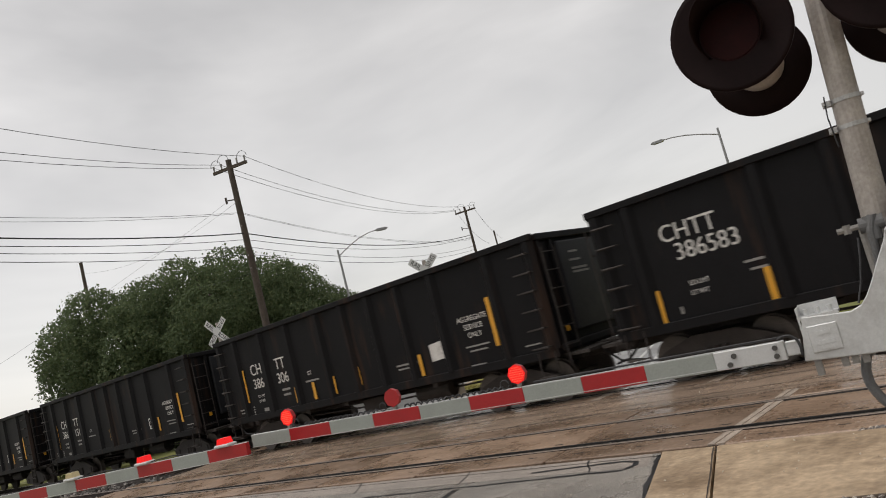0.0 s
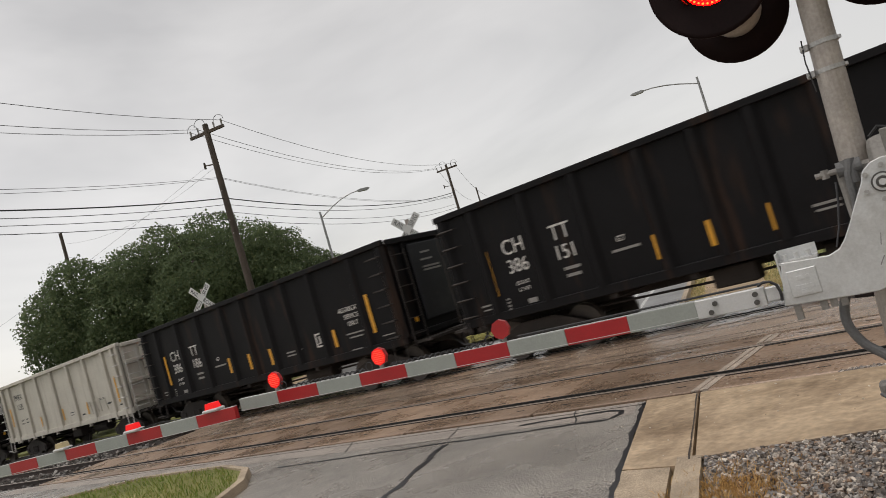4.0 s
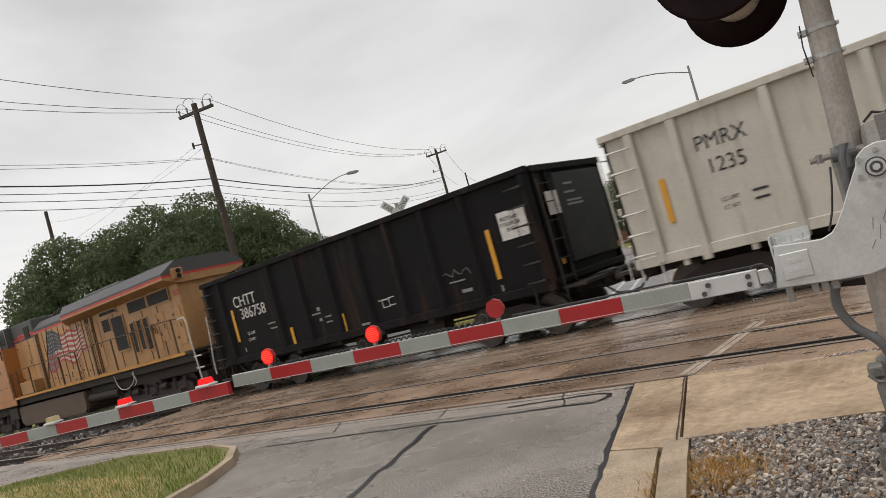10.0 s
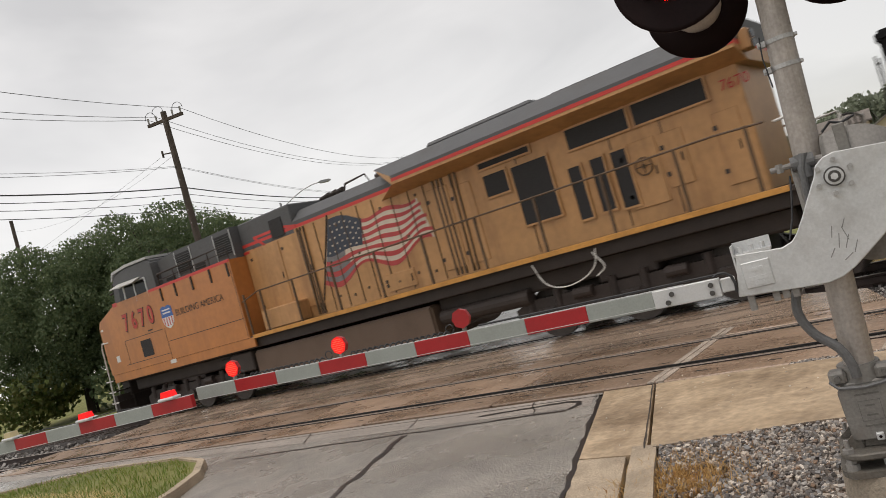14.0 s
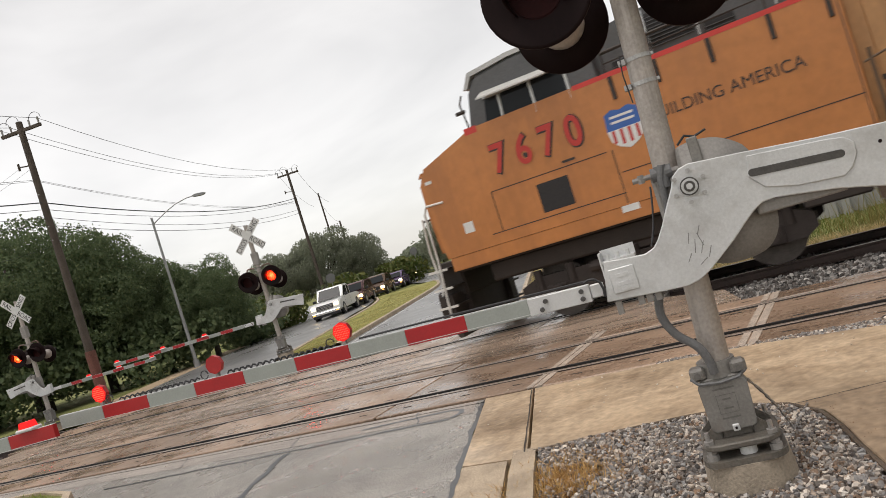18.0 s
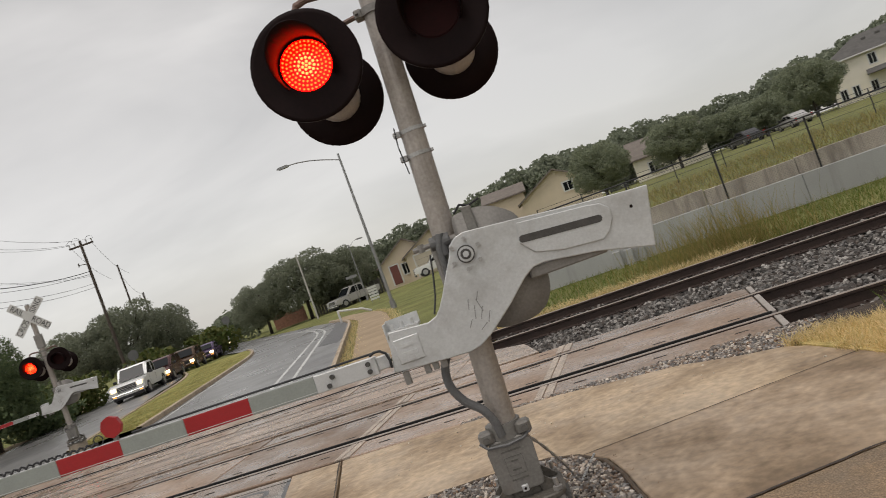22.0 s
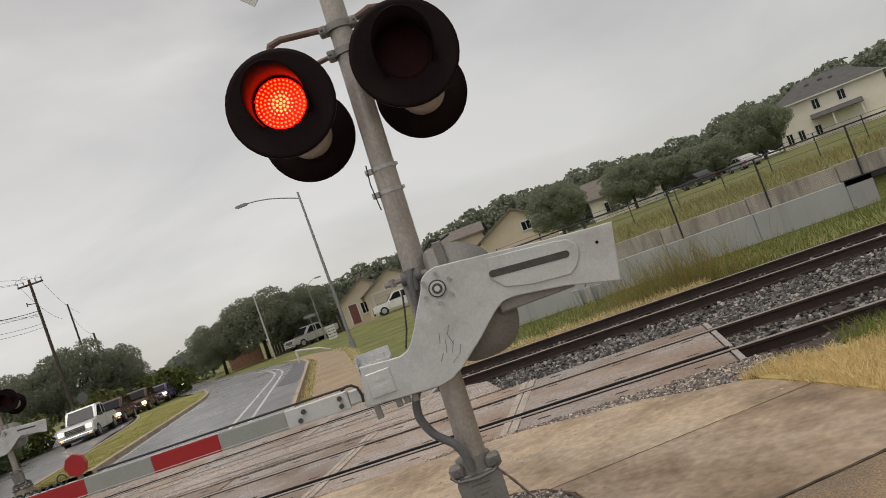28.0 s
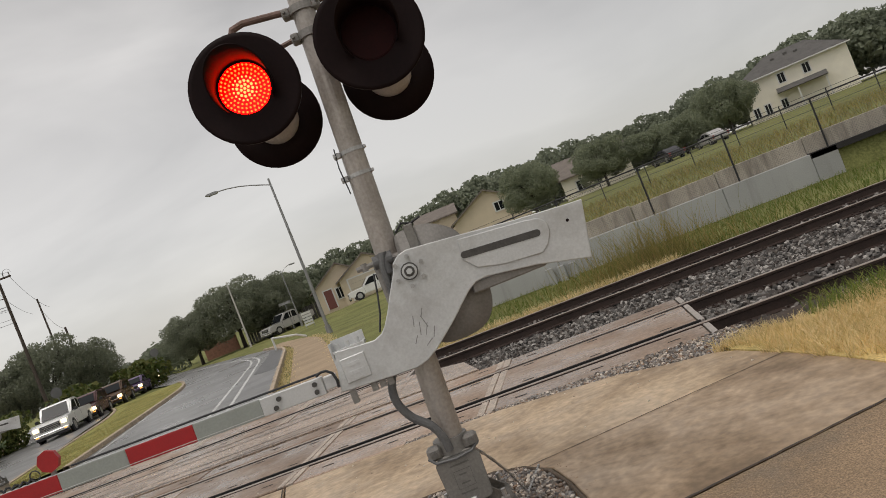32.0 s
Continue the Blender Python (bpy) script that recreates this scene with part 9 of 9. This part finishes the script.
def vehicle(m, kind, paint, label, lights=True):
    """A car facing +x, its middle at the origin."""
    v = thing("pickup_truck" if kind == "pickup" else "car", m, label, "pickup truck" if kind == "pickup" else "car", "vehicles")
    if kind == "pickup":
        Wd, hb = 2.0, 1.12
        lower = [(-2.85, 0.55), (-2.85, 1.12), (-0.75, 1.14), (1.15, 1.12), (2.62, 1.05), (2.82, 0.92), (2.85, 0.50), (2.4, 0.40), (-2.4, 0.42)]
        cabin = [(-1.0, 1.10), (-0.88, 1.82), (-0.6, 1.90), (0.45, 1.90), (0.62, 1.84), (1.35, 1.10)]
        ax = (-1.75, 1.85)
        rw = 0.40
    elif kind == "suv":
        Wd, hb = 1.88, 0.98
        lower = [(-2.35, 0.45), (-2.35, 0.98), (1.0, 1.02), (2.1, 0.92), (2.32, 0.78), (2.35, 0.42), (2.0, 0.30), (-2.0, 0.32)]
        cabin = [(-2.25, 0.97), (-2.0, 1.58), (-1.6, 1.68), (0.1, 1.68), (0.4, 1.60), (1.2, 1.0)]
        ax = (-1.4, 1.42)
        rw = 0.36
    else:
        Wd, hb = 1.82, 0.90
        lower = [(-2.3, 0.42), (-2.3, 0.86), (-1.5, 0.92), (1.0, 0.92), (2.05, 0.80), (2.28, 0.66), (2.3, 0.36), (1.9, 0.26), (-1.9, 0.28)]
        cabin = [(-1.75, 0.90), (-1.0, 1.38), (-0.6, 1.44), (0.2, 1.44), (0.5, 1.36), (1.2, 0.90)]
        ax = (-1.38, 1.40)
        rw = 0.33
    b = bm_new()
    prism(b, lower, Wd)
    bmesh.ops.bevel(b, geom=list(b.edges), offset=0.06, segments=2, affect="EDGES")
    body_ = part("body", b, paint, v, smooth=False)
    b = bm_new()
    prism(b, cabin, Wd - 0.22)
    bmesh.ops.bevel(b, geom=list(b.edges), offset=0.07, segments=2, affect="EDGES")
    cab_ = part("cabin", b, paint, v)
    cx_ = sum(p[0] for p in cabin) / len(cabin)
    inner_ = [(cx_ + (x - cx_) * 0.80, z - (0.13 if z > 1.2 else -0.08)) for x, z in cabin]
    b = bm_new()
    prism(b, inner_, Wd - 0.20)
    part("side_window", b, win_glass, cab_)
    zs = [p[1] for p in cabin]
    for s in (-1, 1):
        b = bm_new()
        box(b, cx_ - 0.22, min(s * (Wd / 2 - 0.16), s * (Wd / 2 - 0.09)), min(zs), cx_ - 0.10, max(s * (Wd / 2 - 0.16), s * (Wd / 2 - 0.09)), max(zs) - 0.06, bevel=0.01)
        part("door_pillar", b, paint, cab_)
        for xd in (cx_ - 0.16, cabin[-1][0] - 0.12):
            b = bm_new()
            box(b, xd - 0.008, min(s * (Wd / 2 - 0.01), s * (Wd / 2 + 0.004)), 0.5, xd + 0.008, max(s * (Wd / 2 - 0.01), s * (Wd / 2 + 0.004)), hb - 0.06)
            part("door_seam", b, rubber, body_)
    # windscreen
    (xa, za), (xb, zb) = cabin[-2], cabin[-1]
    b = bm_new()
    hw = Wd / 2 - 0.24
    q = [b.verts.new(p) for p in ((xa + 0.05, -hw * 0.92, za - 0.04), (xa + 0.05, hw * 0.92, za - 0.04), (xb - 0.04, hw, zb + 0.08), (xb - 0.04, -hw, zb + 0.08))]
    b.faces.new(q)
    n_ = Vector((zb - za, 0, xa - xb)).normalized()
    if n_.x < 0:
        n_ = -n_
    bmesh.ops.translate(b, verts=q, vec=n_ * 0.02)
    part("windscreen", b, win_glass, cab_)
    xf = max(p[0] for p in lower)
    zf = 0.80 if kind == "pickup" else 0.62
    b = bm_new()
    box(b, xf - 0.06, -0.55, zf - 0.16, xf + 0.012, 0.55, zf + 0.14, bevel=0.01)
    part("grille", b, rubber, body_)
    for k in range(3):
        b = bm_new()
        box(b, xf, -0.50, zf - 0.12 + 0.09 * k, xf + 0.016, 0.50, zf - 0.095 + 0.09 * k)
        part("grille_bar", b, chrome if kind == "pickup" else rubber, body_)
    b = bm_new()
    box(b, xf - 0.10, -Wd / 2 + 0.05, 0.36, xf + 0.05, Wd / 2 - 0.05, 0.54, bevel=0.03)
    part("bumper", b, chrome if kind == "pickup" else paint, body_)
    b = bm_new()
    box(b, xf - 0.12, -Wd / 2 + 0.10, 0.22, xf + 0.02, Wd / 2 - 0.10, 0.37, bevel=0.02)
    part("air_dam", b, rubber, body_)
    b = bm_new()
    box(b, xf + 0.05, -0.18, 0.40, xf + 0.058, 0.18, 0.50)
    part("number_plate", b, sign_white, body_)
    for s in (-1, 1):
        b = bm_new()
        box(b, xf - 0.14, min(s * 0.62, s * 0.92), zf - 0.06, xf + 0.008, max(s * 0.62, s * 0.92), zf + 0.15, bevel=0.02)
        part("headlight", b, lamp_glow if lights else silver, body_)
        b = bm_new()
        box(b, xf - 0.10, min(s * 0.70, s * 0.86), 0.42, xf + 0.055, max(s * 0.70, s * 0.86), 0.50)
        part("fog_lamp", b, lamp_side if lights else silver, body_)
        b = bm_new()
        box(b, min(p[0] for p in lower) - 0.01, min(s * 0.70, s * 0.90), zf - 0.05, min(p[0] for p in lower) + 0.06, max(s * 0.70, s * 0.90), zf + 0.25)
        part("tail_lamp", b, tail_m, body_)
        b = bm_new()
        box(b, xb - 0.45, min(s * Wd / 2, s * (Wd / 2 + 0.2)), hb + 0.02, xb - 0.30, max(s * Wd / 2, s * (Wd / 2 + 0.2)), hb + 0.20, bevel=0.02)
        part("mirror", b, rubber, body_)
        for xw in ax:
            b = bm_new()
            rod(b, (xw, s * (Wd / 2 - 0.22), rw), (xw, s * (Wd / 2 + 0.01), rw), rw, seg=20)
            wh = part("wheel", b, tyre, v)
            b = bm_new()
            rod(b, (xw, s * (Wd / 2 + 0.008), rw), (xw, s * (Wd / 2 + 0.02), rw), rw * 0.62, seg=14)
            part("rim", b, rim_m, wh)
            b = bm_new()
            rod(b, (xw, s * (Wd / 2 - 0.10), rw + 0.02), (xw, s * (Wd / 2 - 0.004), rw + 0.02), rw + 0.07, seg=20)
            part("wheel_arch", b, rubber, body_)
    if kind == "pickup":
        b = bm_new()
        box(b, -2.72, -0.80, 1.0, -1.05, 0.80, 1.13)
        part("cargo_bed", b, rubber, body_, "dark open cargo bed")
    return v


DIRECTION = -67.5
vehicle(pose(-30.6, 36.0, -0.05, 0, 0, DIRECTION), "pickup", car_paint("paint_white", (0.78, 0.78, 0.77)), "white pickup truck with lit headlights waiting at the crossing")
vehicle(pose(-32.4, 41.0, 0.0, 0, 0, DIRECTION), "suv", car_paint("paint_maroon", (0.10, 0.045, 0.045)), "dark maroon car waiting behind the pickup")
vehicle(pose(-34.7, 47.3, 0.0, 0, 0, DIRECTION), "suv", car_paint("paint_brown", (0.11, 0.065, 0.04)), "dark brown car waiting in the queue")
vehicle(pose(-37.0, 53.6, 0.0, 0, 0, DIRECTION), "sedan", car_paint("paint_purple", (0.13, 0.09, 0.17)), "dark purple car waiting in the queue")
vehicle(pose(-39.6, 60.6, 0.0, 0, 0, DIRECTION), "suv", car_paint("paint_pale", (0.55, 0.55, 0.56)), "pale car at the end of the queue")
vehicle(pose(-29.0, 69.2, -0.08, 0, 0, 237), "pickup", car_paint("paint_silver", (0.45, 0.44, 0.43)), "silver pickup truck on the side street", False)
vehicle(pose(-18.6, 67.8, 0.15, 0, 0, 200), "pickup", car_paint("paint_white", (0.78, 0.78, 0.77)), "white pickup truck on the lawn by the house", False)
vehicle(pose(17.3, 78.4, 1.32, 0, 0, 104), "sedan", car_paint("paint_silver", (0.45, 0.44, 0.43)), "silver car parked among the trees", False)
vehicle(pose(12.3, 76.2, 1.32, 0, 0, 108), "sedan", car_paint("paint_dark", (0.06, 0.06, 0.065)), "dark car parked among the trees", False)

# barrier at the path's end
bar = thing("path_barrier", pose(-15.6, 35.9, -0.05, 0, 0, 20), "pale metal barrier rails by the footpath", "barrier")
b = bm_new()
tube(b, [(-0.9, 0, 0.75), (0.4, 0, 0.45), (0.9, 0.3, 0.15)], 0.06, seg=8)
part("rail", b, sign_white, bar)
b = bm_new()
rod(b, (-0.9, 0, 0), (-0.9, 0, 0.8), 0.06, seg=8)
part("post", b, sign_white, bar)
stack = thing("board_stack", pose(-19.7, 50.4, -0.05, 0, 0, 25), "slatted pale marker board by the footpath", "marker")
for k in range(5):
    b = bm_new()
    box(b, -0.35, -0.03, 0.25 + 0.22 * k, 0.35, 0.03, 0.40 + 0.22 * k)
    part("slat", b, sign_white, stack)
b = bm_new()
for x in (-0.3, 0.3):
    rod(b, (x, 0.04, 0), (x, 0.04, 1.4), 0.03, seg=6)
part("post", b, lamp_metal, stack)


# ---- movement ----
S = [(0, -70.0), (1, -63.74), (2, -57.86), (4.5, -43.41), (5, -40.58), (6, -35.06), (7, -29.67), (8, -24.39), (9, -19.29), (10, -14.31), (11, -9.37), (12, -4.81), (13, -0.2), (16, 13.33), (17, 17.61), (18, 21.58), (19, 25.6), (22, 37.3), (32, 76)]
FLASH, EDGE = 0.5973, 0.927


def flashing(thing_part, at, first):
    """A lamp insert that turns its lit face out and away again, in step with the other lamps."""
    rows, k = [], math.floor((0 - EDGE) / FLASH)
    turn = 0 if (k % 2 == 0) == first else 180
    rows.append((0.0, at @ pose(0, 0, 0, 0, 0, turn)))
    while True:
        k += 1
        t = EDGE + k * FLASH + (0.073 if k == 0 else 0.0)
        if t > 31.85:
            break
        if t <= 0.02:
            continue
        for i in range(4):
            rows.append((t + i / 30, at @ pose(0, 0, 0, 0, 0, turn + 60 * i)))
        turn += 180
    rows.append((32.0, at @ pose(0, 0, 0, 0, 0, turn)))
    walk(thing_part, rows)


def motions():
    for c in train:
        base = c.matrix_basis.copy()
        walk(c, [(t, Matrix.Translation((s, 0, 0)) @ base) for t, s in S])
    flashing(led_right, Matrix.Identity(4), True)
    flashing(led_left, Matrix.Identity(4), False)
    flashing(far_leds[1], Matrix.Identity(4), True)
    flashing(far_leds[0], Matrix.Identity(4), False)
    flashing(arm_lamps["inner"], arm_lamps["inner"].matrix_basis.copy(), True)
    flashing(arm_lamps["mid"], arm_lamps["mid"].matrix_basis.copy(), False)


motions()
